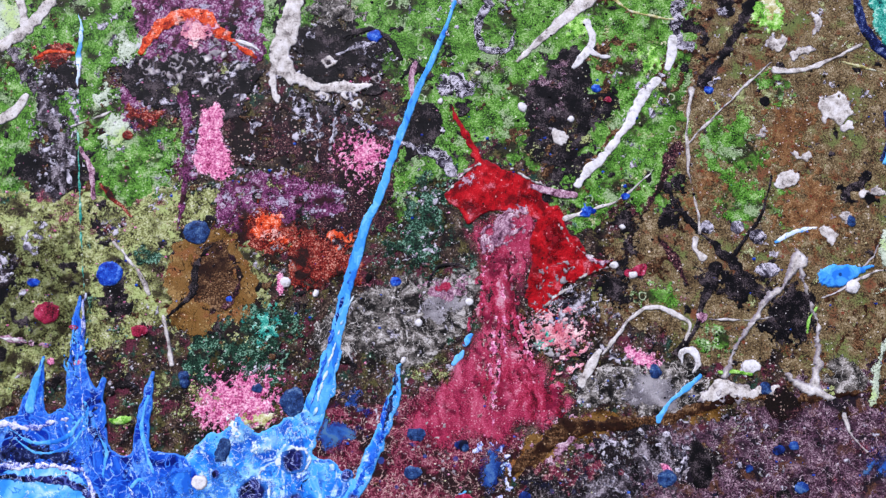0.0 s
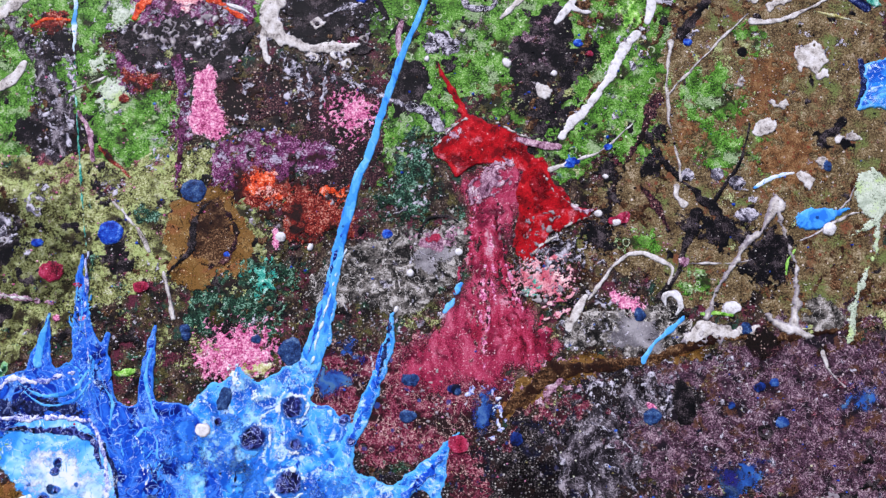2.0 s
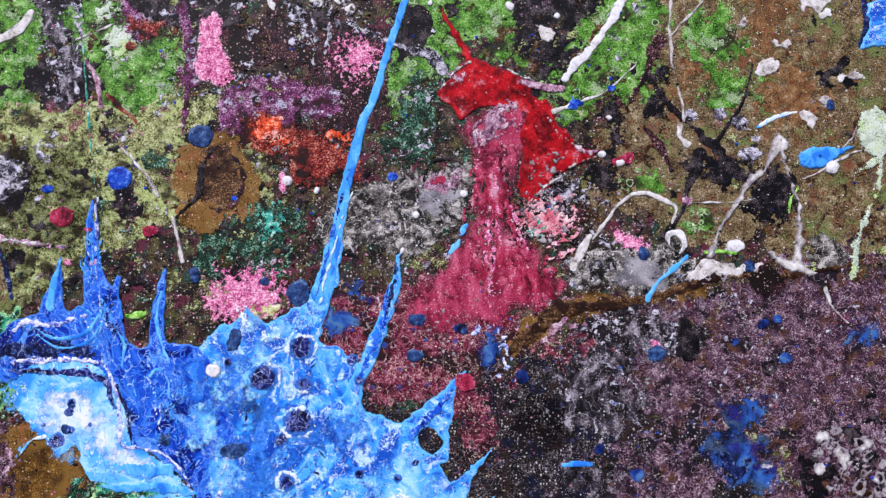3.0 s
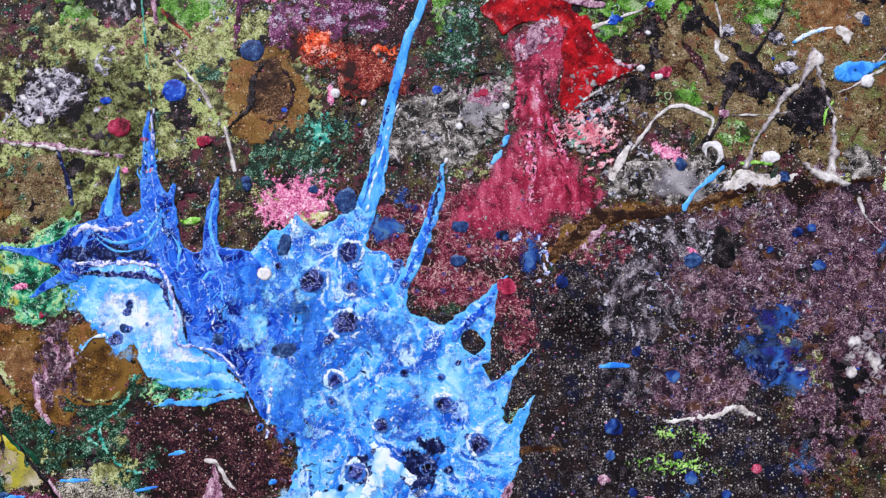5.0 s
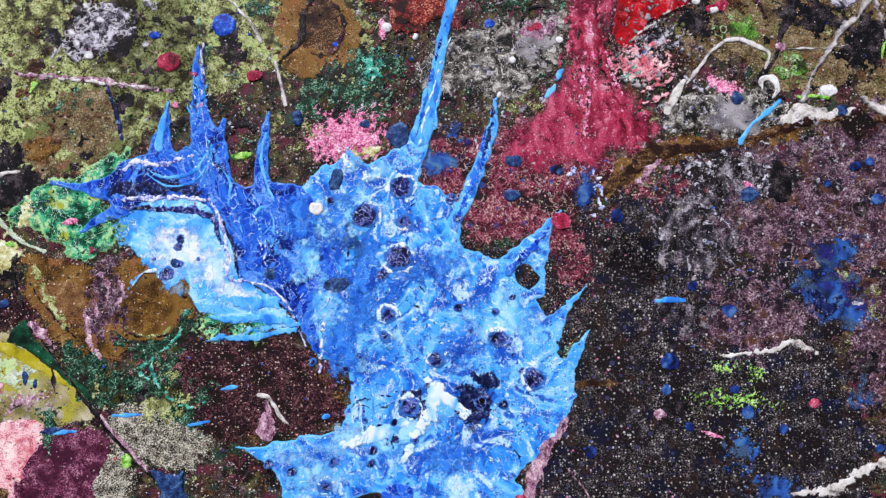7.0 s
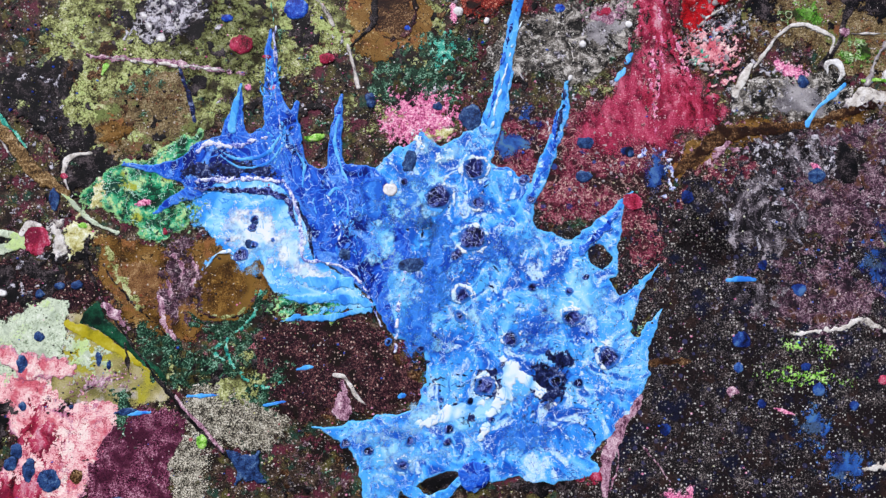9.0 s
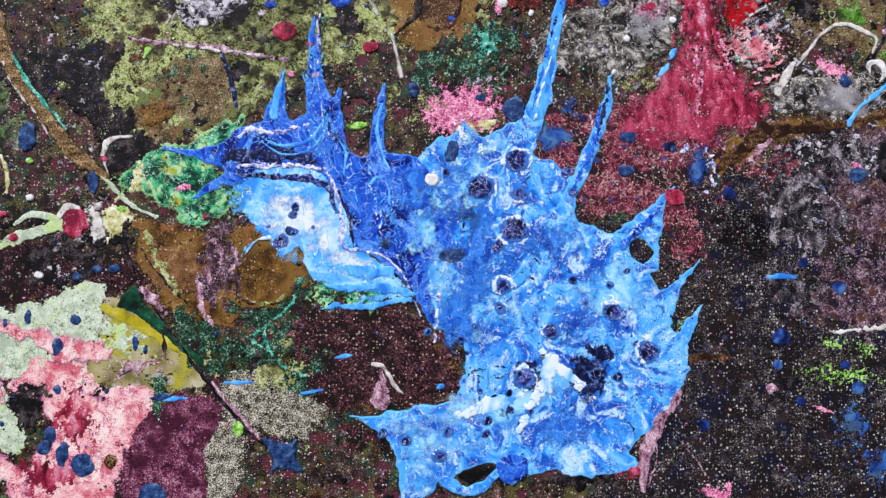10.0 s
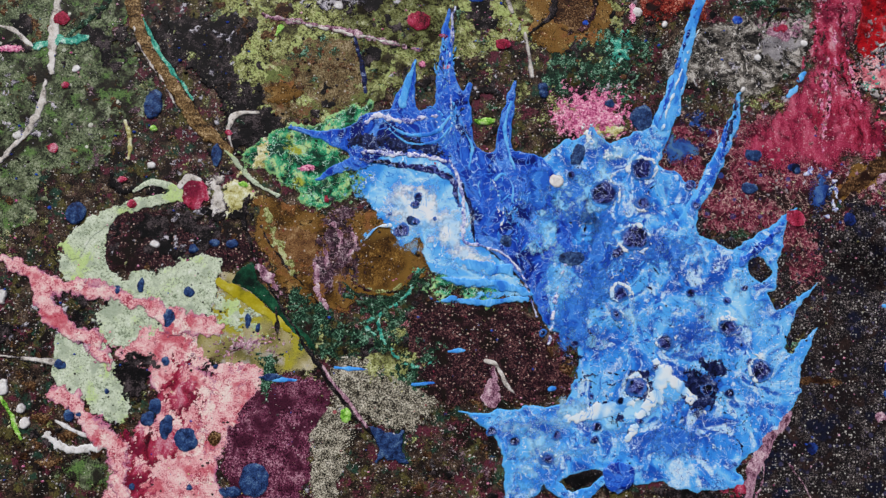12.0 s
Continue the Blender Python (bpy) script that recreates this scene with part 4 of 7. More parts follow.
# ---- the red splash ----
red = paint("red_splash", SCARLET, 15, 0.022, areas=[[(0.32, 11.37), (1.53, 12.8), (2.93, 13.83), (4.94, 13.22), (6.53, 12.4), (7.51, 11.17), (8.28, 9.76), (6.09, 9.96), (4.51, 10.36), (2.91, 9.75), (2.11, 9.15), (1.32, 10.15)], [(7.09, 9.75), (8.5, 10.77), (8.87, 9.15), (9.83, 7.95), (11.19, 6.75), (12.46, 6.83), (10.77, 5.76), (9.17, 5.16), (8.17, 3.98), (6.97, 2.81), (6.01, 4.37), (6.63, 6.35), (6.26, 7.94)]],
    strokes=[([(0.81, 17.86), (1.94, 15.9), (2.74, 14.04), (3.53, 12.8)], (0.16, 0.2, 0.3, 0.7))], join=0.3, warp=(0.15, 0.9), rough=(0.12, 0.8), gain=0.55, wavy=0.4,
    label="glossy scarlet red paint splash with a thin tail", category="paint splash")
paint("crimson_run", WASH, 14, 0.015, areas=[[(2.71, 9.75), (4.91, 10.76), (7.29, 10.16), (7.45, 7.95), (6.34, 5.16), (5.14, 3.39), (5.38, 1.06), (7.31, 0.29), (8.24, -1.82), (9.57, -3.15), (7.99, -4.65), (5.87, -5.4), (4.51, -6.89), (2.42, -5.77), (0.32, -6.52), (-2.93, -5.4), (-1.99, -3.14), (0.32, -0.67), (1.88, 1.25), (2.67, 3.39), (2.69, 5.95), (1.79, 8.34)]], warp=(0.25, 1.5), rough=(0.2, 1.0), gain=0.6, parent=red, label="matt crimson run below the splash")

# streaks that run down the crimson film
dice = random.Random(5)
for k in range(26):
    s = dice.random()
    x0, y0 = dice.uniform(3.2, 5.4), dice.uniform(0.3, 8.2)
    fan = (x0 - 4.3) * 1.5
    strand("streak", dice.choice([ROSE, MAROON, CRIMSON, DARKPLUM, CRIMSON]), dice.choice([22, 23, 24]), [(x0, y0), (x0 + fan * 0.3 + dice.uniform(-0.3, 0.3), y0 - 2.4), (x0 + fan + dice.uniform(-0.4, 0.4), y0 - 5.5)],
           (0.03, dice.uniform(0.06, 0.20), 0.03), "", "", parent=red, thick=0.012, rough=(0.22, 0.3), warp=(0.2, 0.8))


# ---- pits, veins and films of the blue splash ----
for x, y, size in [(-9.81, -6.90, 1.05), (-12.52, -8.91, 1.09), (-9.61, -9.44, 0.71), (-10.12, -12.08, 1.12), (-10.96, -16.21, 0.70), (-11.17, -17.79, 0.49), (-3.04, -17.99, 0.74), (-0.56, -20.93, 0.91), (-7.48, -19.42, 0.66), (-15.60, -28.25, 0.56), (-9.50, -22.79, 0.90)]:
    ring_spot(x, y, size, PIT, ICE, 33, splash)
for x, y, size in [(-5.89, -15.82, 0.37), (-14.93, -7.74, 0.38), (-11.31, -13.22, 0.50), (-3.18, -16.15, 0.37), (-1.96, -15.11, 0.29), (-19.60, -26.58, 0.40), (-17.95, -27.17, 0.48), (-14.98, -26.56, 0.40), (-12.27, -26.68, 0.36), (-12.71, -23.63, 0.24), (-10.67, -23.88, 0.32), (-8.14, -21.29, 0.29), (-2.76, -22.70, 0.41), (-4.40, -22.62, 0.49), (-6.18, -7.89, 0.46), (-5.71, -9.34, 0.42), (-9.19, -25.16, 0.32), (-12.20, -25.77, 0.36), (-6.16, -24.74, 0.20), (-2.20, -27.61, 0.20), (-2.28, -18.42, 0.21), (-5.00, -17.40, 0.25), (-14.12, -20.12, 0.33), (-1.40, -20.38, 0.25), (-6.76, -24.98, 0.24), (-16.41, -19.48, 0.29), (-26.09, -10.25, 0.33), (-26.25, -10.89, 0.33), (-26.15, -12.14, 0.37), (-27.04, -12.84, 0.62), (-28.04, -11.75, 0.21), (-24.73, -11.82, 0.16)]:
    spot("pit", PIT, 33, (x, y, size, size * 0.85, 30), "", "", thick=0.02, parent=splash)
spot("slate_drop", NAVY, 30, (-14.67, -13.90, 0.99, 0.54, 4), "", "", parent=splash)
spot("slate_drop", NAVY, 30, (-14.60, -6.22, 0.50, 0.84, -15), "", "", parent=splash)
spot("slate_drop", NAVY, 30, (-19.48, -13.07, 0.49, 0.45, 4), "", "", parent=splash)
spot("white_drop", WHITE, 31, (-16.03, -8.26, 0.54, 0.46, 5), "", "", thick=0.05, parent=splash)
spot("ink_pool", ROYAL, 29, (-10.42, -29.09, 1.20, 1.04, 4), "", "", thick=0.05, parent=splash, rough=(0.12, 0.4))
strand("pale_lip", SKYBLUE, 20, [(-15.19, -29.91), (-14.0, -30.64), (-12.55, -30.36), (-11.56, -29.45)], (0.5, 0.5, 0.45, 0.3), "", "", parent=splash, rough=(0.1, 0.5))
patch("dark_marbling", INK, 28, [(-5.02, -22.66, 1.47, 1.31, 4), (-3.84, -21.17, 0.82, 0.74, 4)], "", 0.35, 0.5, parent=splash)
patch("dark_marbling", INK, 28, [(-9.31, -22.58, 1.14, 0.98, 4), (-11.44, -24.73, 1.38, 0.32, -31)], "", 0.3, 0.5, parent=splash)
patch("dark_marbling", ROYALVEIL, 27, [(-7.67, -12.64, 2.92, 1.08, 4)], "", 0.4, 0.5, parent=splash)
patch("dark_marbling", ROYALVEIL, 27, [(-14.44, -18.12, 1.64, 2.87, -6)], "", 0.45, 0.5, parent=splash)
patch("dark_marbling", ROYALVEIL, 27, [(-6.30, -26.33, 2.43, 1.46, 4)], "", 0.35, 0.5, parent=splash)
patch("dark_marbling", ROYALVEIL, 27, [(-14.09, -9.37, 2.09, 1.92, 5)], "", 0.4, 0.5, parent=splash)
patch("slate_film", BLUEVEIL, 29, [(-13.57, -11.23, 0.58, 2.30, 10)], "", 0.2, 0.8, parent=splash)
patch("ice_film", SKYVEIL, 27, [(-11.75, -5.99, 1.69, 0.84, 5), (-13.46, -5.49, 1.10, 1.10, 5)], "", 0.3, 0.8, parent=splash)
patch("ice_film", ICE, 28, [(-12.2, -6.3, 1.1, 0.4, 25), (-13.7, -4.9, 0.35, 0.8, 12)], "", 0.25, 0.5, parent=splash)
patch("pale_film", SKYVEIL, 27, [(-15.6, -9.8, 1.1, 1.6, 5)], "", 0.35, 0.5, parent=splash)
patch("pale_film", SKYVEIL, 27, [(-10.35, -17.81, 1.65, 0.74, -16), (-13.11, -20.04, 1.63, 0.82, -6)], "", 0.45, 0.5, parent=splash)
patch("pale_film", SKYVEIL, 27, [(-16.98, -29.82, 1.59, 1.36, 4), (-14.31, -27.69, 2.81, 1.04, 4)], "", 0.35, 0.6, parent=splash)
patch("pale_film", SKYVEIL, 27, [(-2.96, -16.63, 2.49, 2.49, 4)], "", 0.45, 0.6, parent=splash)
patch("ice_film", ICE, 27, [(-0.16, -20.29, 0.58, 0.83, 4)], "", 0.15, 0.5, parent=splash)
patch("dark_marbling", INK, 27, [(-29.93, -6.50, 1.82, 0.58, 5), (-26.59, -6.65, 2.33, 0.46, -1)], "", 0.25, 0.6, parent=splash)
strand("white_vein", LACE, 30, [(-30.48, -7.31), (-28.41, -7.23), (-25.91, -7.28), (-24.02, -7.42)], (0.08, 0.25, 0.21, 0.16,), "", "", parent=splash, rough=(0.12, 0.3))
strand("white_vein", LACE, 30, [(-24.02, -7.42), (-23.06, -9.25), (-22.62, -11.32), (-22.57, -13.19), (-21.31, -13.51), (-19.62, -14.00), (-18.08, -15.53), (-16.89, -18.30)], (0.16, 0.25, 0.21, 0.21, 0.16, 0.16, 0.12, 0.08,), "", "", parent=splash, rough=(0.08, 0.3))
strand("violet_vein", PIT, 29, [(-30.44, -7.82), (-27.93, -8.04), (-25.43, -8.17), (-23.71, -8.88), (-23.09, -10.52)], (0.12, 0.33, 0.37, 0.37, 0.25,), "", "", parent=splash, rough=(0.12, 0.3))
strand("light_vein", STRAND, 30, [(-29.03, -4.84), (-27.28, -5.77), (-25.22, -5.38), (-24.07, -4.00)], (0.12, 0.16, 0.21, 0.08,), "", "", parent=splash)
strand("light_vein", STRAND, 30, [(-28.56, -5.45), (-27.02, -6.39), (-24.97, -6.00), (-24.01, -4.85)], (0.08, 0.12, 0.12, 0.08,), "", "", parent=splash)
strand("white_vein", LACE, 30, [(-30.65, -5.40), (-29.48, -4.45), (-27.37, -4.70), (-25.32, -4.10)], (0.12, 0.29, 0.25, 0.08,), "", "", parent=splash, rough=(0.14, 0.3))
strand("white_vein", LACE, 30, [(-24.12, -3.35), (-24.55, -0.34), (-24.62, 2.29), (-24.66, 4.07)], (0.08, 0.08, 0.08, 0.04,), "", "", parent=splash)
strand("white_vein", LACE, 30, [(-15.06, -14.47), (-15.55, -16.57), (-15.82, -19.03), (-15.95, -20.26)], (0.06, 0.13, 0.1, 0.05), "", "", parent=splash, rough=(0.14, 0.3))
strand("dark_vein", INK, 29, [(-22.93, -9.24), (-22.08, -11.27), (-21.73, -13.33)], (0.16, 0.29, 0.12,), "", "", parent=splash)
strand("dark_vein", ROYAL, 29, [(-21.73, -7.45), (-21.17, -9.52), (-21.20, -12.04), (-19.21, -13.96)], (0.21, 0.37, 0.37, 0.21,), "", "", parent=splash)
strand("light_vein", STRAND, 30, [(-23.41, -4.37), (-22.44, -6.22), (-22.53, -7.94)], (0.08, 0.16, 0.08,), "", "", parent=splash)
strand("light_vein", STRAND, 30, [(-20.60, -8.63), (-20.01, -8.16), (-19.33, -8.95), (-19.22, -10.63)], (0.12, 0.12, 0.12, 0.08,), "", "", parent=splash)
strand("light_vein", STRAND, 30, [(-19.75, -2.55), (-20.11, -4.75), (-19.71, -6.43), (-19.12, -7.66)], (0.12, 0.16, 0.16, 0.08,), "", "", parent=splash)
strand("ice_streak", ICE, 30, [(-7.51, -21.64), (-8.05, -23.29), (-9.20, -24.96), (-9.93, -26.59)], (0.82, 0.66, 0.41, 0.33,), "", "", parent=splash, rough=(0.2, 0.4))
strand("ice_streak", ICE, 30, [(-8.15, -21.09), (-6.46, -22.37), (-5.40, -23.29)], (0.25, 0.66, 0.49,), "", "", parent=splash, rough=(0.2, 0.4))
strand("ice_streak", ICE, 28, [(-14.44, -25.34), (-12.04, -24.77), (-10.06, -23.83)], (0.41, 0.82, 0.49,), "", "", parent=splash, rough=(0.2, 0.4))
strand("light_tongue", STRAND, 30, [(-17.60, -16.72), (-19.88, -16.28), (-22.35, -16.27), (-24.41, -16.02)], (0.41, 0.41, 0.33, 0.08,), "", "", parent=splash, rough=(0.12, 0.4))
strand("light_tongue", STRAND, 30, [(-17.78, -17.15), (-20.62, -17.57), (-23.06, -17.63), (-24.59, -17.91)], (0.25, 0.33, 0.25, 0.08,), "", "", parent=splash, rough=(0.12, 0.4))
strand("light_tongue", STRAND, 30, [(-19.13, -15.20), (-21.62, -14.98), (-23.70, -14.52)], (0.58, 0.58, 0.16,), "", "", parent=splash, rough=(0.15, 0.4))
strand("ice_tail", ICE, 30, [(-27.97, -12.58), (-28.97, -12.86), (-29.72, -13.75)], (0.25, 0.12, 0.08,), "", "", parent=splash)
patch("blue_wash", SKYVEIL, 30, [(-29.03, -9.73, 1.40, 0.58, -15)], "", 0.3, 0.5, parent=splash)
patch("blue_wash", SKYVEIL, 30, [(-24.92, -9.40, 0.74, 0.58, 5)], "", 0.25, 0.5, parent=splash)
patch("blue_wash", SKYVEIL, 30, [(-24.57, -12.81, 0.82, 0.66, 5)], "", 0.25, 0.5, parent=splash)
patch("blue_wash", SKYVEIL, 30, [(-30.19, -10.67, 1.07, 0.82, 5)], "", 0.35, 0.5, parent=splash)
patch("blue_wash", SKYVEIL, 30, [(-21.18, -15.36, 2.46, 0.66, -11)], "", 0.35, 0.5, parent=splash)
patch("blue_wash", SKYVEIL, 30, [(-26.64, -13.72, 1.06, 0.49, 4)], "", 0.2, 0.5, parent=splash)
patch("blue_wash", SKYVEIL, 30, [(-14.03, -25.51, 2.42, 0.48, 14)], "", 0.3, 0.5, parent=splash)
strand("dark_streak", INK, 31, [(-2.79, -1.11), (-3.26, -3.22), (-3.89, -5.09)], (0.08, 0.21, 0.08,), "", "", parent=splash, rough=(0.15, 0.3))
strand("dark_streak", ROYAL, 31, [(-3.50, -2.79), (-3.98, -5.30), (-4.86, -7.37), (-5.95, -9.84)], (0.12, 0.25, 0.25, 0.16,), "", "", parent=splash, rough=(0.15, 0.3))
strand("dark_streak", ROYAL, 31, [(0.84, -10.08), (-0.39, -11.65), (-2.23, -13.26)], (0.08, 0.25, 0.33,), "", "", parent=splash, rough=(0.2, 0.3))
strand("light_streak", ICE, 31, [(-5.83, 4.56), (-6.94, 1.58), (-7.84, -1.39), (-8.52, -3.91)], (0.04, 0.08, 0.12, 0.12,), "", "", parent=splash, rough=(0.08, 0.4))
strand("blue_streak", ROYAL, 31, [(-6.23, 5.43), (-7.23, 2.01), (-8.04, -0.96), (-8.72, -3.48)], (0.04, 0.08, 0.12, 0.16,), "", "", parent=splash, rough=(0.12, 0.4))
patch("white_core", MILK, 29, [(-26.0, -11.3, 2.5, 1.9, -25), (-23.6, -12.4, 1.5, 2.0, 5), (-21.5, -14.6, 2.2, 0.9, -20)], "", 0.35, 0.9, parent=splash)
for x, y, rx, ry, a in [(-16.6, -12.6, 1.2, 2.4, 8), (-15.2, -15.8, 1.0, 2.2, 5), (-13.2, -8.6, 1.8, 2.0, 0)]:
    patch("sky_veil", SKYVEIL, 28, [(x, y, rx, ry, a)], "", 0.6, 0.9, parent=splash)
for x, y, rx, ry, a in [(-17.4, -9.3, 1.6, 2.2, 10), (-14.3, -8.3, 1.5, 1.2, 0), (-12.4, -13.4, 1.8, 2.6, 10), (-13.0, -16.6, 1.6, 2.4, -8), (-8.2, -13.0, 2.4, 1.4, 0), (-5.6, -19.0, 2.2, 1.2, 10)]:
    patch("royal_veil", ROYALVEIL, 26, [(x, y, rx, ry, a)], "", 0.6, 0.9, parent=splash)
patch("pale_veil", SKYVEIL, 29, [(-16.6, -27.4, 2.4, 1.2, 6), (-14.0, -24.6, 2.4, 0.9, 18)], "", 0.4, 0.9, parent=splash)
patch("pale_veil", SKYVEIL, 29, [(-16.4, -30.2, 1.3, 1.4, 0), (-12.4, -27.9, 1.6, 0.7, 10)], "", 0.4, 0.9, parent=splash)
patch("green_tint", EMERALD, 30, [(-30.90, -9.67, 0.74, 0.66, 5)], "", 0.5, 0.3, parent=splash)
for lobe in [(-26.09, -10.34, 0.29, 0.33, 5), (-26.24, -10.98, 0.33, 0.29, 5), (-26.44, -12.12, 0.41, 0.33, 5), (-24.81, -11.91, 0.16, 0.16, 5)]:
    spot("pit", NAVY, 33, lobe, "", "", thick=0.01, parent=splash)
strand("teal_spike", STRAND, 30, [(-27.10, -0.12), (-27.51, -1.90), (-27.80, -3.45)], (0.08, 0.37, 0.49,), "", "", parent=splash)
strand("white_vein", LACE, 33, [(-24.52, 4.37), (-24.47, 2.42), (-24.40, 1.25)], (0.04, 0.12, 0.08,), "", "", parent=splash)

# ---- the red splash: films on it ----
patch("pale_film", MAUVE, 26, [(4.49, 8.95, 1.9, 0.75, 35)], "", 0.3, 0.6, parent=red)
patch("crimson_core", CRIMSON, 17, [(4.04, 3.59, 0.8, 3.2, 4), (3.99, -1.44, 1.6, 1.9, 0), (6.68, -2.58, 1.3, 1.6, 30)], "", 0.5, 0.9, parent=red)
for lobes in ([(7.85, 8.15, 0.9, 1.3, 0), (7.01, 5.16, 0.6, 1.2, 0)], [(2.32, 10.56, 0.8, 0.9, 20), (6.11, 11.17, 1.2, 0.5, -20)]):
    patch("dark_veil", OXBLOOD, 24, lobes, "", 0.4, 0.8, parent=red)
for points in [[(2.82, 7.86), (4.29, 8.74), (6.02, 10.04)], [(2.97, 7.22), (4.68, 8.34), (6.41, 9.47)], [(2.7, 8.42), (3.7, 9.23), (5.1, 10.28)], [(3.68, 7.54), (5.08, 8.14), (6.08, 8.95)]]:
    strand("lilac_stroke", MAUVE, 29, points, (0.04, 0.14, 0.1, 0.03), "", "", parent=red, thick=0.012, rough=(0.16, 0.35))
for points in [[(7.08, 2.73), (8.54, 3.12), (10.0, 3.39)], [(6.95, 1.72), (8.72, 2.19), (10.21, 2.42)], [(7.21, 0.79), (8.69, 1.02), (9.87, 1.33)], [(7.69, -0.48), (8.86, 0.02), (10.32, 0.71)], [(8.06, -1.25), (9.23, -0.86), (10.22, -0.29)]]:
    strand("pale_streak", PINK, 27, points, (0.03, 0.14, 0.12, 0.03), "", "", parent=red, thick=0.012, rough=(0.18, 0.35))
for points in [[(8.47, 9.35), (9.31, 7.87), (10.6, 6.95)], [(6.78, 3.0), (8.17, 4.18), (9.96, 5.16)], [(8.78, 5.16), (10.37, 5.76), (12.16, 6.35)], [(0.52, 11.37), (1.53, 12.72), (2.85, 13.62)], [(5.14, 13.22), (6.53, 12.48), (7.93, 11.99)]]:
    strand("pale_edge", BONE, 28, points, (0.02, 0.07, 0.06, 0.02), "", "", parent=red, thick=0.012, rough=(0.12, 0.3))
patch("pink_fringe", PINK, 25, [(8.14, 1.65, 1.72, 1.17, 0)], "", 0.8, 0.22, parent=red)
patch("pale_fringe", ASH, 24, [(9.16, 3.40, 1.73, 0.94, 20)], "", 0.8, 0.25, parent=red)
patch("turquoise_fleck", TURQ, 27, [(7.23, 1.06, 0.39, 0.31, 0)], "", 0.4, 0.3, parent=red)
patch("lilac_tip", MAUVE, 25, [(1.93, 12.51, 0.64, 0.48, 30)], "", 0.4, 0.3, parent=red)
strand("lilac_edge", MAUVE, 27, [(6.53, 12.07), (8.12, 11.58), (9.63, 11.34)], (0.25, 0.4, 0.3), "", "", parent=red)
strand("white_edge", MAUVE, 27, [(9.06, 7.97), (10.23, 7.09), (11.21, 6.45), (12.41, 6.93)], (0.04, 0.12, 0.21, 0.08,), "", "", parent=red, rough=(0.12, 0.3))
curls("white_cell", BONE, 27, [(8.21, 5.18, 1.58, 1.58, 0), (7.94, 1.26, 1.56, 1.17, 0)], 40, 0.05, 0.3, "", parent=red, category="")
spot("red_drop", CRIMSON, 26, (1.70, -9.62, 0.80, 0.64, -22), "", "", parent=red)

# ---- broad patches ----
dome = patch("orange_patch", BRICKRED, 9, [(-27.94, 21.81, 1.72, 0.98, 0)], "dark red and orange paint dome on green ground")
strand("orange_stroke", ORANGE, 14, [(-29.26, 21.38), (-28.07, 21.94), (-26.43, 21.81)], (0.12, 0.25, 0.12,), "thin orange stroke over a dark red patch", "", parent=dome)
patch("black_patch", BLACK, 8, [(-27.11, 19.81, 1.63, 1.38, 0)], "black paint patch beside grey curls", 0.3)
arc = strand("orange_arc", ORANGE, 11, [(-21.69, 21.82), (-20.79, 23.42), (-19.20, 24.55), (-17.22, 24.55), (-15.51, 23.08), (-13.20, 21.54)], (0.21, 0.58, 0.74, 0.70, 0.45, 0.12,), "bright orange-red arc of paint", "paint stroke", rough=(0.15, 0.5))
strand("white_tip", WHITE, 16, [(-14.77, 22.83), (-13.85, 22.49), (-13.09, 21.97)], (0.12, 0.29, 0.08,), "white tip at the end of an orange arc", "", parent=arc)
patch("pink_film", PINK, 20, [(-17.38, 23.56, 0.99, 0.90, 0)], "pale pink film on an orange arc", 0.25, 0.6, parent=arc)
curls("cell_cluster", BONE, 12, [(-19.51, 20.84, 2.04, 0.90, 0), (-16.07, 21.62, 2.05, 1.64, 0), (-17.01, 19.49, 2.44, 0.81, 0)], 95, 0.08, 0.42, "cluster of cream and white paint cells on black")
paint("rose_patch", ROSE, 11, 0.016, areas=[[(-17.29, 17.67), (-15.76, 17.88), (-15.42, 16.29), (-15.09, 15.25), (-14.48, 13.93), (-14.68, 12.78), (-15.87, 12.45), (-17.09, 13.11), (-17.62, 14.21), (-17.28, 15.66)]], warp=(0.2, 0.9), rough=(0.14, 0.5), gain=0.6, label="speckled rose pink paint patch", category="paint patch")
patch("red_patch", BRICKRED, 10, [(-20.74, 16.95, 1.37, 0.73, 0), (-21.76, 17.16, 0.81, 0.49, 0)], "brick red paint patch under a black one")
spot("red_drop", BRICKRED, 12, (-22.21, 15.70, 0.44, 0.44, 0), "small round dark red paint drop")
strand("violet_drip", VIOLET, 10, [(-18.39, 18.64), (-17.85, 15.71), (-17.93, 12.81), (-18.25, 9.35)], (0.58, 0.58, 0.37, 0.21,), "long dark violet drip of paint", "paint drip", rough=(0.12, 0.5))
patch("brick_patch", BRICKRED, 10, [(-11.79, 8.76, 2.78, 1.43, -20), (-8.57, 6.76, 2.37, 1.98, 0)], "dark brick red mottled paint patch", 0.6, 0.9)
patch("orange_flare", ORANGE, 12, [(-11.89, 9.24, 0.87, 1.03, -20), (-10.99, 8.35, 0.87, 0.40, -20)], "ragged bright orange paint flare", 0.35, 0.4)
patch("orange_flare", ORANGE, 12, [(-7.02, 8.36, 0.87, 0.56, 0)], "small ragged orange paint flare", 0.35, 0.4)
curls("cell_cluster", BONE, 12, [(-11.73, 6.75, 1.58, 1.18, 0), (-6.24, 9.16, 1.59, 2.39, 0), (-13.86, 11.18, 1.20, 1.20, 0)], 46, 0.06, 0.3, "scattered small white paint cells on dark red")
patch("rose_spray", ROSE, 10, [(-5.32, 14.15, 1.45, 1.69, 0)], "rose pink sprayed speckles on dark ground", 0.9, 0.22)
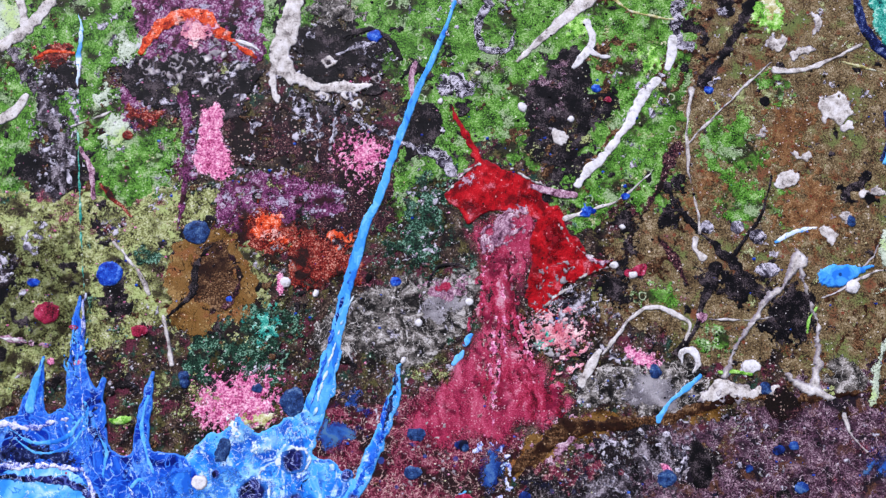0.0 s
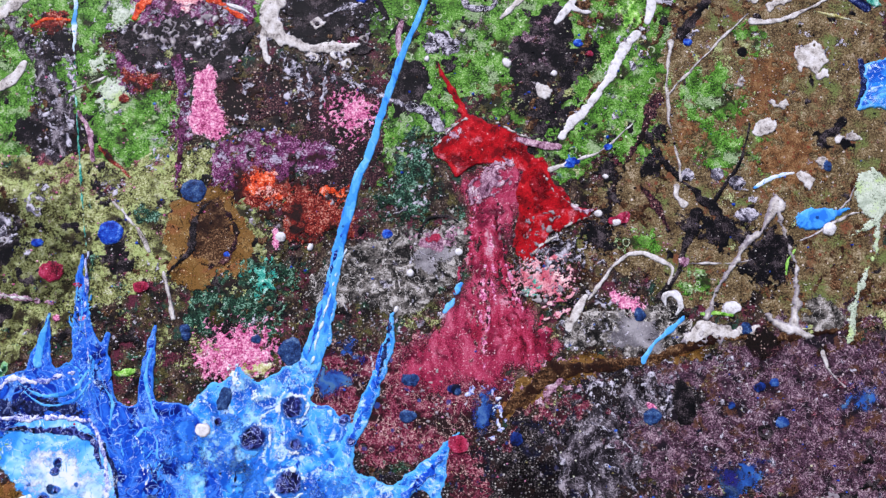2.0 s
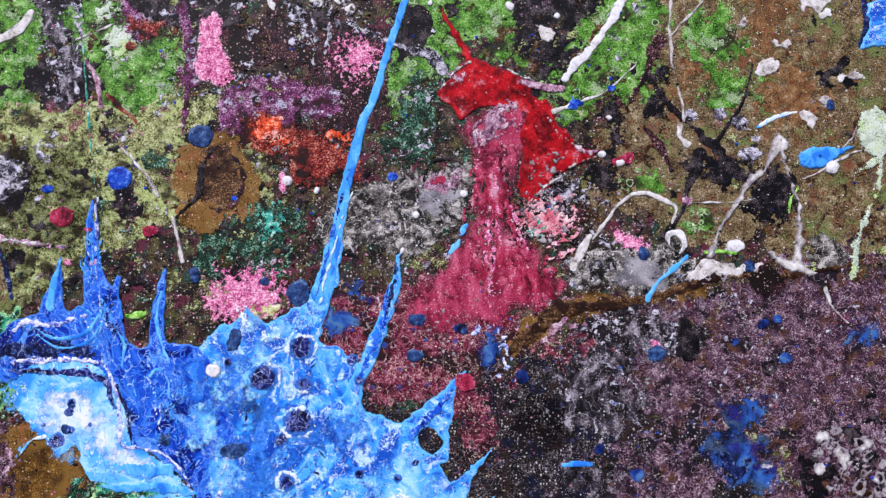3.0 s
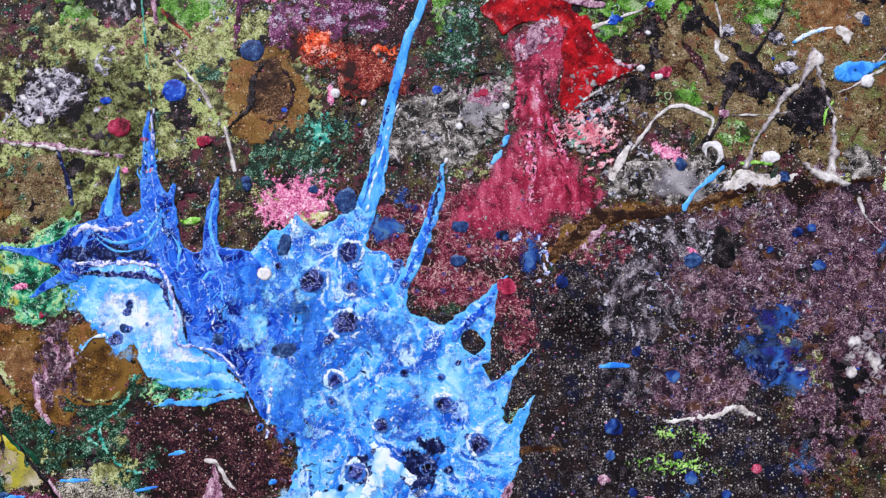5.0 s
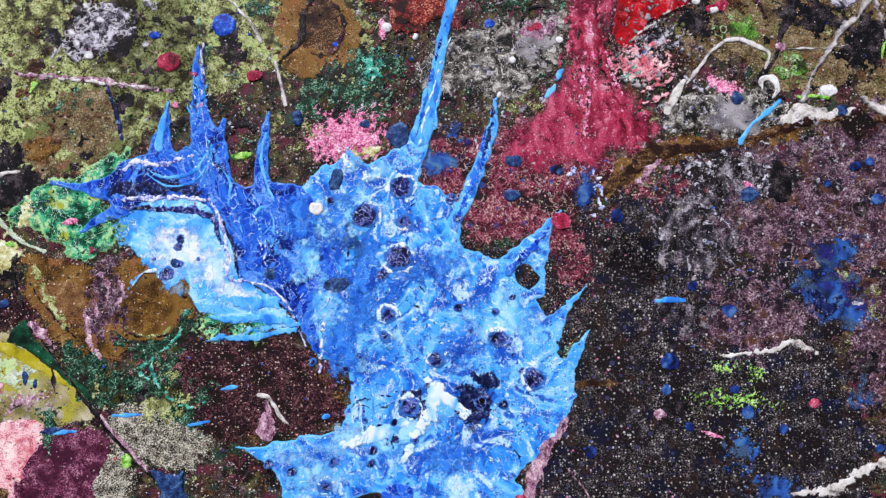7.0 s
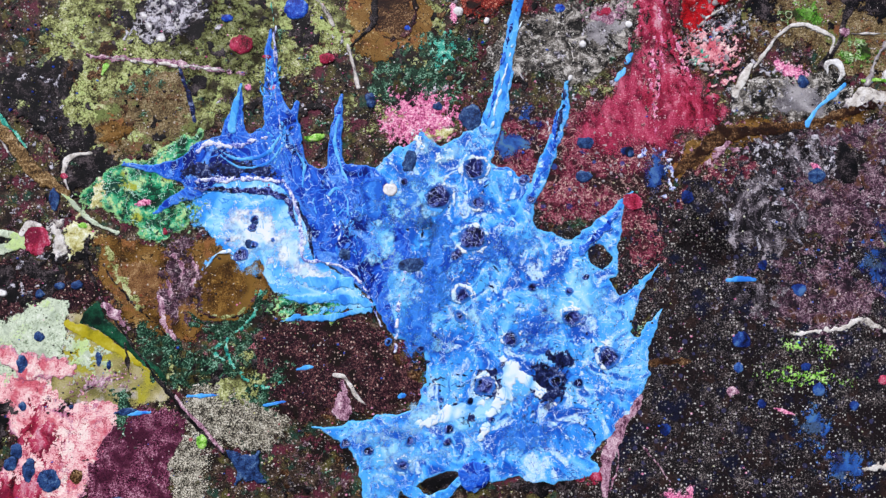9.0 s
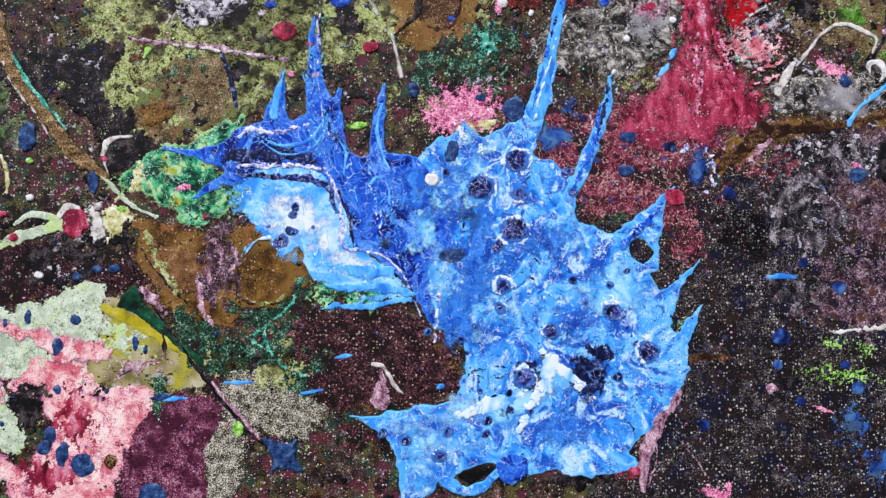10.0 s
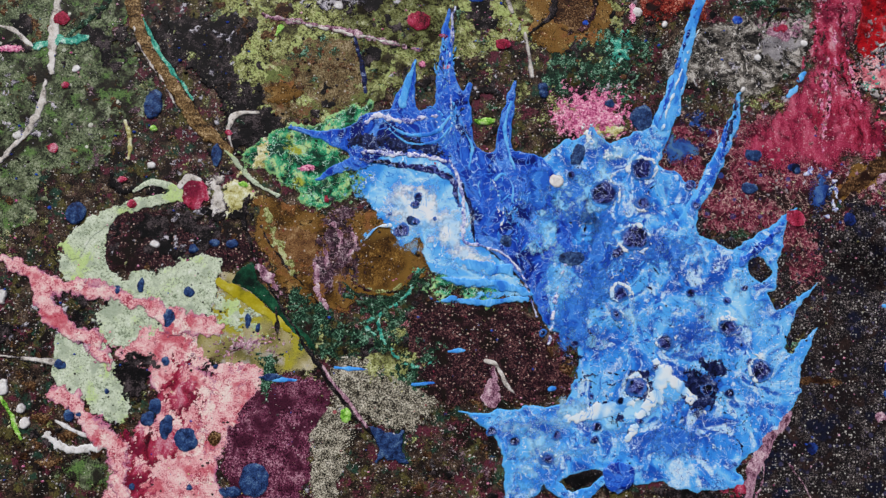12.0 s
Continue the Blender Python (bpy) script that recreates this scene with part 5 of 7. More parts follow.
patch("rose_spray", ROSE, 10, [(-13.57, -2.58, 2.39, 1.54, 0), (-14.49, -3.72, 1.54, 1.15, 0)], "bright pink sprayed speckles above the blue splash", 0.9, 0.25)
patch("rose_spray", ROSE, 10, [(-12.68, -3.37, 1.26, 1.00, -2)], "hot pink sprayed speckles above the blue splash", 0.6, 0.22)
patch("yellow_spray", CREAM, 11, [(-12.27, -4.06, 0.59, 0.50, -2)], "small yellow sprayed speckles", 0.5, 0.4)
kernel = patch("kernel_patch", UMBER, 10, [(-15.71, 5.56, 1.81, 2.44, 10)], "dark brown kernel-shaped paint patch", 0.3, 0.7)
strand("dark_crescent", BLACK, 15, [(-18.65, 2.81), (-17.15, 4.38), (-17.03, 6.15), (-16.30, 7.35), (-15.42, 8.15)], (0.12, 0.29, 0.29, 0.21, 0.08,), "thin black crescent round a brown patch", "", rough=(0.15, 0.4), parent=kernel)
strand("dark_crescent", DARKPLUM, 15, [(-15.35, 7.53), (-14.25, 6.54), (-13.92, 5.07), (-14.54, 3.74), (-16.18, 2.72)], (0.12, 0.2, 0.24, 0.24, 0.12), "dark brown crescent round a brown patch", "", rough=(0.15, 0.4), parent=kernel)
patch("turquoise_burst", TURQ, 11, [(-12.06, 2.11, 1.01, 0.86, 0)], "ragged turquoise paint burst", 0.6, 0.4)
patch("teal_patch", TEAL, 9, [(-12.36, 1.64, 2.73, 1.56, 0)], "dark teal mottled paint patch", 0.8, 0.7)
patch("teal_patch", TEAL, 9, [(-0.68, 11.20, 2.40, 0.96, 20), (-1.46, 8.36, 1.99, 2.38, 0)], "dark teal and grey mottled patch", 0.9, 0.7)
curls("cell_cluster", ASH, 11, [(-0.67, 8.36, 1.99, 2.38, 0), (-2.25, 7.56, 1.59, 1.59, 0), (-1.48, 11.20, 2.00, 0.80, 0)], 110, 0.06, 0.32, "grey lace of dried paint cells")
curls("cell_cluster", ASH, 11, [(-3.78, 1.64, 3.51, 2.73, 0), (0.52, 3.99, 1.97, 1.97, 0)], 70, 0.08, 0.4, "pale grey lace of dried paint cells")
lilac = patch("lilac_patch", MAUVE, 11, [(0.32, 4.78, 1.42, 1.02, 0)], "dusty lilac patch with a pink heart", 0.5, 0.5)
spot("pink_heart", CRIMSON, 16, (0.44, 4.78, 0.63, 0.35, 0), "crimson heart of a lilac patch", rough=(0.2, 0.3), parent=lilac)
strand("dark_arc", BLACK, 12, [(-0.74, 4.97), (-0.07, 6.16), (1.31, 6.44), (2.49, 5.57)], (0.08, 0.16, 0.16, 0.12,), "thin black arc over grey paint", "paint stroke")

# grey and white curls over the green
strand("grey_trail", DUSK, 11, [(-31.35, 22.02), (-29.91, 20.74), (-28.54, 18.62), (-27.55, 16.11), (-26.78, 13.62), (-27.24, 11.57)], (0.41, 0.66, 0.99, 1.40, 1.32, 0.99,), "broad grey and lilac trail of curled paint", "paint trail", rough=(0.6, 0.5))
curls("cell_cluster", ASH, 13, [(-27.84, 17.36, 2.02, 2.42, 0), (-27.55, 13.21, 2.00, 2.00, 0)], 80, 0.08, 0.36, "lilac grey paint cells on a dark trail")
curls("cell_cluster", ASH, 12, [(-22.92, 9.15, 1.11, 1.11, 0)], 26, 0.08, 0.34, "small grey cluster of paint cells")
curls("cell_cluster", ASH, 12, [(-19.48, 11.79, 0.80, 1.60, -10)], 30, 0.08, 0.36, "upright grey cluster of paint cells")
curls("cell_cluster", ASH, 12, [(-29.44, 6.35, 1.34, 2.36, 0), (-28.43, 8.74, 1.34, 0.95, -40)], 50, 0.08, 0.4, "grey cluster of paint cells on olive")
patch("dark_blot", BLACK, 8, [(-32.68, 5.42, 3.89, 2.16, -2)], "black paint blot under white cells", 0.6, 0.8)
patch("lilac_cloud", ASH, 11, [(-32.26, 6.07, 2.16, 1.90, -2), (-33.97, 4.59, 1.47, 1.12, -2)], "lilac grey cloud of marbled paint", 0.5, 0.7)
curls("cell_cluster", WHITE, 14, [(-32.26, 5.85, 2.33, 2.08, -2), (-33.54, 5.01, 1.56, 1.56, -2)], 44, 0.10, 0.5, "large white and grey cluster of paint cells")
strand("bone_arc", BONE, 14, [(-10.53, 26.77), (-10.99, 23.94), (-11.5, 21.78), (-10.81, 20.29), (-9.04, 19.45), (-6.8, 19.28), (-4.97, 19.54)], (0.87, 1.07, 1.11, 0.83, 0.55, 0.44, 0.16), "thick bone white arc of paint", "paint strand", rough=(0.16, 0.6), thick=0.05)
strand("bone_spur", BONE, 14, [(-11.81, 21.14), (-11.93, 19.66), (-11.56, 18.18)], (0.4, 0.36, 0.2), "short bone white spur below an arc", "paint strand", rough=(0.12, 0.5))
for x, y, r in [(-8.41, 18.52, 0.48), (-6.54, 18.78, 0.48), (-5.84, 17.94, 0.44), (-4.44, 19.88, 0.4), (-8.05, 21.15, 0.4)]:
    spot("white_cell", BONE, 15, (x, y, r, r * 0.9, 20), "bone white ring-shaped cell of paint", "paint drop", "white cells below an arc", rough=(0.16, 0.4), warp=(0.12, 0.4), holes=[(x + 0.04, y, r * 0.34, r * 0.26, 0)])
strand("black_hook", BLACK, 12, [(-6.86, 23.04), (-5.23, 23.65), (-3.58, 22.88), (-2.83, 21.42)], (0.24, 0.28, 0.36, 0.2), "black hook-shaped stroke round a blue drop", "paint stroke", rough=(0.1, 0.5))
strand("grey_feather", ASH, 13, [(-7.25, 21.75), (-5.83, 22.35), (-4.6, 22.7), (-3.57, 22.1)], (0.16, 0.28, 0.32, 0.16), "grey feathered stroke below a blue drop", "paint stroke", rough=(0.2, 0.5))
curls("cell_cluster", ASH, 13, [(-8.43, 18.45, 2.44, 0.81, 0), (-6.38, 17.82, 1.22, 1.63, 0), (-9.81, 16.76, 1.05, 1.78, 0), (-4.80, 21.22, 1.64, 1.23, 0)], 100, 0.08, 0.5, "white and grey paint cells hanging below an arc")
curls("cell_cluster", ASH, 12, [(-11.38, 22.06, 0.82, 1.64, 0), (-8.92, 22.50, 1.23, 1.64, 0)], 30, 0.08, 0.4, "grey paint cells inside an arc")
patch("tan_patch", MARBLE, 9, [(-7.74, 25.10, 2.07, 1.24, 0)], "pale tan and grey paint patch", 0.4, 0.6)
spot("blue_drop", COBALT, 14, (-4.70, 23.20, 0.54, 0.45, 0), "glossy cobalt blue paint drop")
strand("grey_ribbon", ASH, 13, [(-5.96, 16.77), (-3.92, 15.73), (-1.90, 14.81), (-0.08, 14.28), (0.93, 13.04)], (0.12, 0.16, 0.33, 0.74, 0.49,), "grey ribbon of curled paint", rough=(0.15, 0.4))
patch("grey_square", ASH, 11, [(1.35, 19.44, 1.14, 1.06, 0)], "pale grey square patch of paint on green", 0.25, 0.5)
strand("mauve_stroke", MAUVE, 12, [(-1.92, 18.46), (-2.01, 19.94), (-1.72, 21.01)], (0.16, 0.29, 0.33,), "dusty mauve stroke beside a blue strand", "paint stroke")
strand("grey_loop", ASH, 13, [(3.64, 25.78), (2.80, 23.82), (3.33, 22.18), (5.05, 22.18), (5.57, 23.61)], (0.41, 0.37, 0.37, 0.25, 0.12,), "grey open loop of paint on green", rough=(0.1, 0.4))
curls("cell_cluster", ASH, 12, [(2.61, 25.65, 2.49, 0.83, 0), (4.67, 25.13, 1.24, 1.24, 0), (0.33, 23.81, 0.74, 1.65, 0)], 50, 0.08, 0.4, "grey paint cells on green")
strand("bone_streak", BONE, 14, [(11.25, 26.24), (9.43, 24.79), (7.75, 23.31), (5.66, 21.24)], (0.66, 0.62, 0.41, 0.16,), "bone white tapering streak of paint")
strand("white_fork", WHITE, 15, [(10.79, 24.36), (11.12, 22.76), (10.39, 21.68), (9.72, 20.82)], (0.33, 0.37, 0.41, 0.25,), "white forked stroke of paint on green", thick=0.04)
strand("white_fork", WHITE, 15, [(10.82, 22.19), (11.63, 21.68), (12.24, 21.64)], (0.33, 0.25, 0.16,), "short white branch of a forked stroke", thick=0.04)
patch("emerald_drop", LIME, 10, [(10.03, 23.84, 0.99, 0.74, 0)], "bright green paint blot", 0.3, 0.5)
patch("emerald_drop", LIME, 10, [(15.65, 21.47, 0.91, 0.82, 0)], "bright green paint blot under white", 0.4, 0.5)
strand("grey_column", ASH, 12, [(17.80, 26.48), (17.31, 24.72), (17.63, 22.55), (18.88, 22.77)], (0.58, 0.58, 0.58, 0.25,), "upright grey stroke of curled paint", rough=(0.25, 0.5))
strand("white_blob", WHITE, 14, [(17.04, 23.07), (16.99, 21.91), (16.65, 20.75)], (0.41, 0.49, 0.37,), "thick white paint blob", "paint drop", thick=0.04)
strand("dark_trail", BLACK, 10, [(23.22, 26.49), (21.82, 23.65), (20.47, 21.48), (19.17, 19.98)], (0.66, 0.58, 0.25, 0.82,), "long black streak of paint", rough=(0.25, 0.5))
lime = patch("lime_patch", LIME, 10, [(24.26, 25.09, 1.33, 1.25, 0)], "pale lime green paint patch", 0.3, 0.5)
patch("cream_patch", CREAM, 14, [(24.39, 25.18, 0.75, 0.75, 0)], "cream film over a lime patch", 0.25, 0.5, parent=lime)
pool = paint("turquoise_pool", TURQ, 14, 0.1, areas=[[(31.39, 26.95), (34.32, 26.96), (33.90, 21.73), (32.61, 22.24), (31.79, 23.89)]], warp=(0.2, 1.0), rough=(0.1, 0.6), label="glossy turquoise pool of paint", category="paint pool")
strand("ink_edge", INK, 12, [(30.56, 26.95), (30.99, 24.32), (31.90, 22.58), (33.05, 21.51)], (0.41, 0.49, 0.58, 0.49,), "dark blue rim beside a turquoise pool", "", parent=pool)
sky_pool = paint("blue_pool", SKYBLUE, 14, 0.1, areas=[[(32.31, 17.00), (36.14, 17.74), (36.48, 12.53), (33.29, 13.93), (31.59, 13.56), (32.36, 15.26)]], warp=(0.2, 1.0), rough=(0.1, 0.6), label="sky blue pool of paint with a dark edge", category="paint pool")
strand("ink_edge", INK, 13, [(32.26, 17.44), (32.40, 15.69), (31.63, 13.99)], (0.33, 0.41, 0.16,), "dark blue rim beside a sky blue pool", "", parent=sky_pool)
strand("white_branch", BONE, 14, [(-32.64, 21.80), (-30.88, 22.88), (-29.54, 24.09), (-28.05, 26.36)], (0.58, 0.66, 0.58, 0.49,), "thick bone white branch of paint", thick=0.04, rough=(0.15, 0.5))
strand("white_branch", BONE, 14, [(-30.97, 26.79), (-30.33, 24.83), (-30.00, 23.74)], (0.41, 0.41, 0.49,), "bone white side branch of paint", thick=0.04)
strand("white_branch", BONE, 14, [(-32.02, 16.52), (-30.47, 17.36), (-29.62, 18.53)], (0.49, 0.58, 0.33,), "bone white smear of paint on green", thick=0.04)
for lobe in [(-31.61, 24.39, 1.64, 1.64, 0)]:
    patch("mint_patch", PALE, 8, [lobe], "pale mint paint patch", 0.3, 0.6)
for lobe in [(-24.07, 18.63, 0.81, 0.65, 0), (-23.11, 15.91, 0.97, 1.21, 0), (-22.46, 22.47, 1.07, 1.07, 0)]:
    patch("mint_patch", PALE, 8, [lobe], "pale grey-green paint patches on green", 0.5, 0.5)
strand("pale_thread", BONE, 13, [(-26.24, 16.32), (-24.58, 16.95), (-23.20, 17.58)], (0.08, 0.12, 0.06,), "thin pale thread of paint")
strand("white_thread", ICE, 15, [(-26.57, 25.27), (-25.95, 23.32), (-26.08, 21.39), (-25.99, 18.71)], (0.08, 0.21, 0.25, 0.08,), "thin blue-white upright drip of paint", "paint drip")
strand("teal_thread", TURQ, 14, [(-25.98, 18.63), (-25.55, 13.21), (-25.04, 8.34), (-24.69, 4.57)], (0.06, 0.08, 0.08, 0.08,), "very thin teal thread running down", thick=0.04)
strand("mauve_stroke", MAUVE, 12, [(-25.57, 14.78), (-24.75, 13.21), (-24.43, 11.17)], (0.16, 0.33, 0.21,), "dusty mauve stroke of paint", "paint stroke")
strand("maroon_stroke", BRICKRED, 12, [(-23.97, 12.19), (-23.03, 11.17), (-21.69, 9.88)], (0.21, 0.33, 0.12,), "dark maroon stroke of paint", "paint stroke")
strand("white_thread", BONE, 13, [(-22.77, 8.02), (-21.59, 6.67), (-20.74, 5.48), (-20.13, 4.37)], (0.12, 0.12, 0.16, 0.25,), "pale crooked thread of paint")
strand("white_thread", BONE, 13, [(-19.11, 2.81), (-18.65, 1.25), (-18.29, -0.48)], (0.12, 0.21, 0.21,), "short pale drip of paint", "paint drip")
strand("white_thread", BONE, 12, [(-22.16, 7.49), (-20.87, 5.91), (-20.15, 4.58)], (0.08, 0.12, 0.12,), "thin pale thread of paint")

# ---- the olive ground at the side of the claw ----
strand("bone_thread", BONE, 16, [(17.73, 15.09), (20.50, 17.86), (23.09, 20.33), (24.16, 21.19)], (0.12, 0.12, 0.12, 0.06,), "straight thin bone white thread of paint")
strand("bone_thread", BONE, 16, [(18.19, 19.13), (17.88, 16.81), (17.69, 15.13), (17.89, 12.45), (18.28, 10.20), (18.37, 8.70)], (0.29, 0.08, 0.16, 0.12, 0.12, 0.12,), "long bone white drip with a round head", "paint drip")
strand("bone_thread", BONE, 16, [(18.03, 8.18), (18.00, 7.49), (18.45, 6.93)], (0.25, 0.21, 0.37,), "short bone white drip of paint", "paint drip")
strand("white_streak", WHITE, 15, [(15.76, 19.84), (14.77, 18.65), (13.48, 16.46), (12.0, 14.46), (10.64, 13.1), (9.81, 12.11)], (0.4, 0.59, 0.4, 0.32, 0.51, 0.32), "long white tapering streak of paint", thick=0.04, rough=(0.12, 0.5))
curls("cell_cluster", ASH, 14, [(15.46, 19.63, 1.64, 0.98, 0), (12.81, 19.97, 0.82, 0.57, 0), (15.80, 17.86, 0.82, 0.82, 0)], 50, 0.08, 0.4, "grey paint cells at the head of a streak")
curls("cell_cluster", ASH, 13, [(13.64, 14.09, 0.89, 1.37, 0)], 20, 0.06, 0.3, "small grey paint cells on green")
strand("bone_streak", BONE, 15, [(24.34, 20.63), (26.40, 20.68), (28.51, 21.46), (30.87, 22.67)], (0.37, 0.29, 0.16, 0.08,), "curved bone white streak of paint")
strand("yellow_thread", CREAM, 12, [(12.59, 26.24), (14.21, 25.06), (17.09, 24.50)], (0.12, 0.16, 0.12,), "yellow thread of paint on green")
strand("yellow_thread", CREAM, 12, [(29.32, 21.29), (30.94, 20.86), (32.95, 20.22)], (0.08, 0.12, 0.08,), "yellow thread of paint on khaki")
for lobe in [(28.67, 17.79, 1.15, 1.15, 0), (24.68, 12.66, 0.69, 0.69, -30), (25.78, 14.19, 0.69, 0.41, -20), (24.55, 22.78, 0.66, 0.50, 10), (27.70, 24.22, 0.50, 0.83, -10), (23.04, 15.77, 0.49, 0.41, 0), (27.63, 8.59, 0.48, 0.40, 0), (28.59, 9.80, 0.48, 0.32, 0), (29.39, 16.41, 0.41, 0.33, 0), (26.48, 21.93, 0.66, 0.29, 10), (8.42, 15.75, 0.65, 0.49, -60), (30.66, 11.64, 0.64, 0.32, 0)]:
    spot("white_splat", BONE, 14, lobe, "bone white splat of paint on khaki ground", "paint drop", "white splats on khaki", rough=(0.28, 0.6), warp=(0.2, 0.6))
for lobe in [(21.16, 14.93, 2.23, 2.23, 0)]:
    patch("green_blot", GREEN, 8, [lobe], "mossy green blot on khaki ground", 0.9, 0.9)
for lobe in [(21.76, 10.81, 2.21, 1.69, 0)]:
    patch("green_blot", GREEN, 8, [lobe], "mossy green blot on khaki ground", 0.9, 0.9)
for lobe in [(14.89, 4.19, 1.18, 0.87, 0), (19.08, 1.06, 1.33, 1.02, 0), (24.47, 19.35, 1.07, 0.98, 0)]:
    patch("green_blot", GREEN, 8, [lobe], "small green blots on khaki ground", 0.7, 0.7)
for lobe in [(24.84, 15.35, 2.03, 2.44, 0), (18.98, 11.63, 1.61, 1.21, 0), (26.52, 10.00, 2.41, 2.41, 0)]:
    patch("rust_blot", RUST, 8, [lobe], "rust brown stain on khaki ground", 1.2, 0.6)
spot("dark_ring", BLACK, 13, (23.46, 18.29, 0.41, 0.41, 0), "small dark ring-shaped paint drop")
strand("bone_thread", BONE, 15, [(8.90, 9.66), (10.92, 10.31), (12.94, 11.21), (15.09, 12.94)], (0.25, 0.16, 0.12, 0.08,), "thin slanting bone white thread of paint")
spot("blue_drop", COBALT, 16, (10.43, 10.23, 0.52, 0.36, 20), "small cobalt blue paint drop on a thread", rough=(0.15, 0.3))
spot("blue_drop", COBALT, 16, (13.19, 11.29, 0.32, 0.24, 0), "small cobalt blue paint drop on a thread")
strand("black_streak", BLACK, 12, [(15.89, 12.77), (17.12, 10.20), (19.21, 7.98), (20.72, 6.38), (22.39, 4.20)], (0.12, 0.25, 0.37, 0.58, 0.33,), "long slanting black streak of paint", rough=(0.15, 0.5))
strand("black_streak", BLACK, 12, [(23.68, 12.78), (23.02, 10.49), (21.70, 8.38), (20.68, 7.10)], (0.12, 0.16, 0.21, 0.21,), "thin black streak of paint")
strand("plum_leaf", DARKPLUM, 12, [(15.44, 8.38), (16.38, 6.85), (17.41, 4.98)], (0.12, 0.58, 0.12,), "leaf-shaped dark plum stroke of paint", "paint stroke")
strand("black_streak", BLACK, 12, [(19.33, 6.18), (18.30, 3.60), (17.75, 2.04), (16.50, 0.29)], (0.66, 0.33, 0.21, 0.41,), "black streak of paint")
for lobe in [(20.45, 4.99, 2.21, 1.42, 0), (24.48, 2.82, 1.97, 2.36, 0)]:
    patch("black_blot", BLACK, 9, [lobe], "ragged black paint blot", 0.7, 0.7)
for lobe in [(12.14, 4.39, 1.34, 1.34, 0), (13.05, 8.37, 0.56, 2.39, -10)]:
    patch("black_blot", BLACK, 9, [lobe], "ragged black paint blot", 0.5, 0.7)
for lobe in [(16.51, 9.99, 0.64, 1.20, -20), (17.20, 12.24, 0.72, 0.48, 0)]:
    patch("black_blot", BLACK, 9, [lobe], "small ragged black paint blot", 0.3, 0.6)
strand("plum_trail", DARKPLUM, 11, [(16.91, 14.92), (15.88, 12.53), (14.85, 10.72), (13.88, 9.18), (13.13, 7.17)], (0.66, 0.49, 0.25, 0.21, 0.25,), "dark plum trail of paint", rough=(0.2, 0.4))
for lobe in [(18.86, 9.06, 0.52, 0.48, 0), (21.06, 9.11, 0.52, 0.52, 0), (22.42, 8.38, 0.60, 0.56, 0), (23.01, 6.06, 0.87, 0.56, 0)]:
    spot("grey_drop", ASH, 12, lobe, "translucent grey paint drop on khaki", "paint drop", "grey drops on khaki")
strand("blue_stroke", ICE, 14, [(23.68, 8.06), (24.92, 8.71), (26.66, 9.03)], (0.16, 0.29, 0.12,), "pale blue blade-shaped stroke", "paint stroke")
paint("blue_fish", STRAND, 15, 0.1, lobes=[(27.74, 5.58, 1.27, 0.79, 10)], strokes=[([(28.44, 5.90), (29.64, 6.06), (30.46, 6.38)], (0.58, 0.25, 0.04,))], join=0.2, warp=(0.1, 0.6), rough=(0.08, 0.4), label="sky blue paint splat with a pointed tail", category="paint splash")
strand("bone_thread", BONE, 14, [(29.86, 6.38), (30.55, 7.10), (30.97, 7.90)], (0.12, 0.12, 0.08,), "thin bone white thread of paint")
strand("bone_thread", BONE, 14, [(26.52, 4.00), (28.16, 4.79), (30.21, 5.78), (31.82, 6.06)], (0.08, 0.12, 0.12, 0.12,), "thin bone white thread of paint")
claw = paint("bone_claw", BONE, 16, 0.1, lobes=[(25.20, 6.78, 0.56, 0.68, 0)], strokes=[([(24.89, 6.30), (24.13, 4.99), (22.56, 3.80), (21.78, 2.43), (20.51, 0.68), (19.56, -1.14)], (0.29, 0.16, 0.25, 0.16, 0.12, 0.21,)), ([(25.38, 5.98), (25.73, 4.00), (26.24, 2.04), (26.12, -0.29), (25.64, -2.28)], (0.12, 0.08, 0.12, 0.25, 0.37,)), ([(25.64, -2.21), (24.77, -1.83), (24.03, -1.25)], (0.37, 0.29, 0.12,)), ([(25.72, -2.21), (26.47, -2.67), (27.04, -2.78)], (0.37, 0.25, 0.08,))],
      join=0.15, warp=(0.1, 0.6), rough=(0.1, 0.4), wavy=0.4, label="bone white claw-shaped splash with long thin drips", category="paint splash")
strand("lime_thread", LIME, 21, [(26.29, 3.41), (25.72, 2.62), (25.50, 1.65)], (0.16, 0.12, 0.08,), "short lime green thread on a white drip", parent=claw)
strand("bone_thread", BONE, 15, [(17.58, 2.54), (20.13, 2.55), (21.90, 2.58), (23.50, 2.94)], (0.08, 0.08, 0.08, 0.06,), "thin level bone white thread of paint")
strand("bone_hook", BONE, 16, [(11.23, 0.17), (12.33, 1.57), (13.55, 2.90), (15.14, 3.41), (16.68, 2.74), (17.41, 2.23), (17.09, 1.18)], (0.16, 0.16, 0.16, 0.21, 0.21, 0.25, 0.08,), "bone white hook-shaped strand of paint", thick=0.04)
strand("cream_stub", BONE, 15, [(9.74, -1.82), (10.55, -0.48), (11.12, 0.41)], (0.29, 0.45, 0.25,), "short cream stub of paint", "paint stroke")
spot("mauve_drop", MAUVE, 17, (18.26, 2.74, 0.47, 0.39, 0), "mauve pearl-like paint drop")
patch("rose_blob", ROSE, 13, [(13.38, 0.17, 1.33, 0.62, -20), (14.34, -0.29, 0.62, 0.55, 0)], "rose pink paint blob over grey marbling", 0.2, 0.5)
patch("grey_pebble", PEBBLE, 11, [(14.42, -2.20, 1.9, 1.5, -10)], "smooth grey oval patch of paint", 0.25, 0.8)
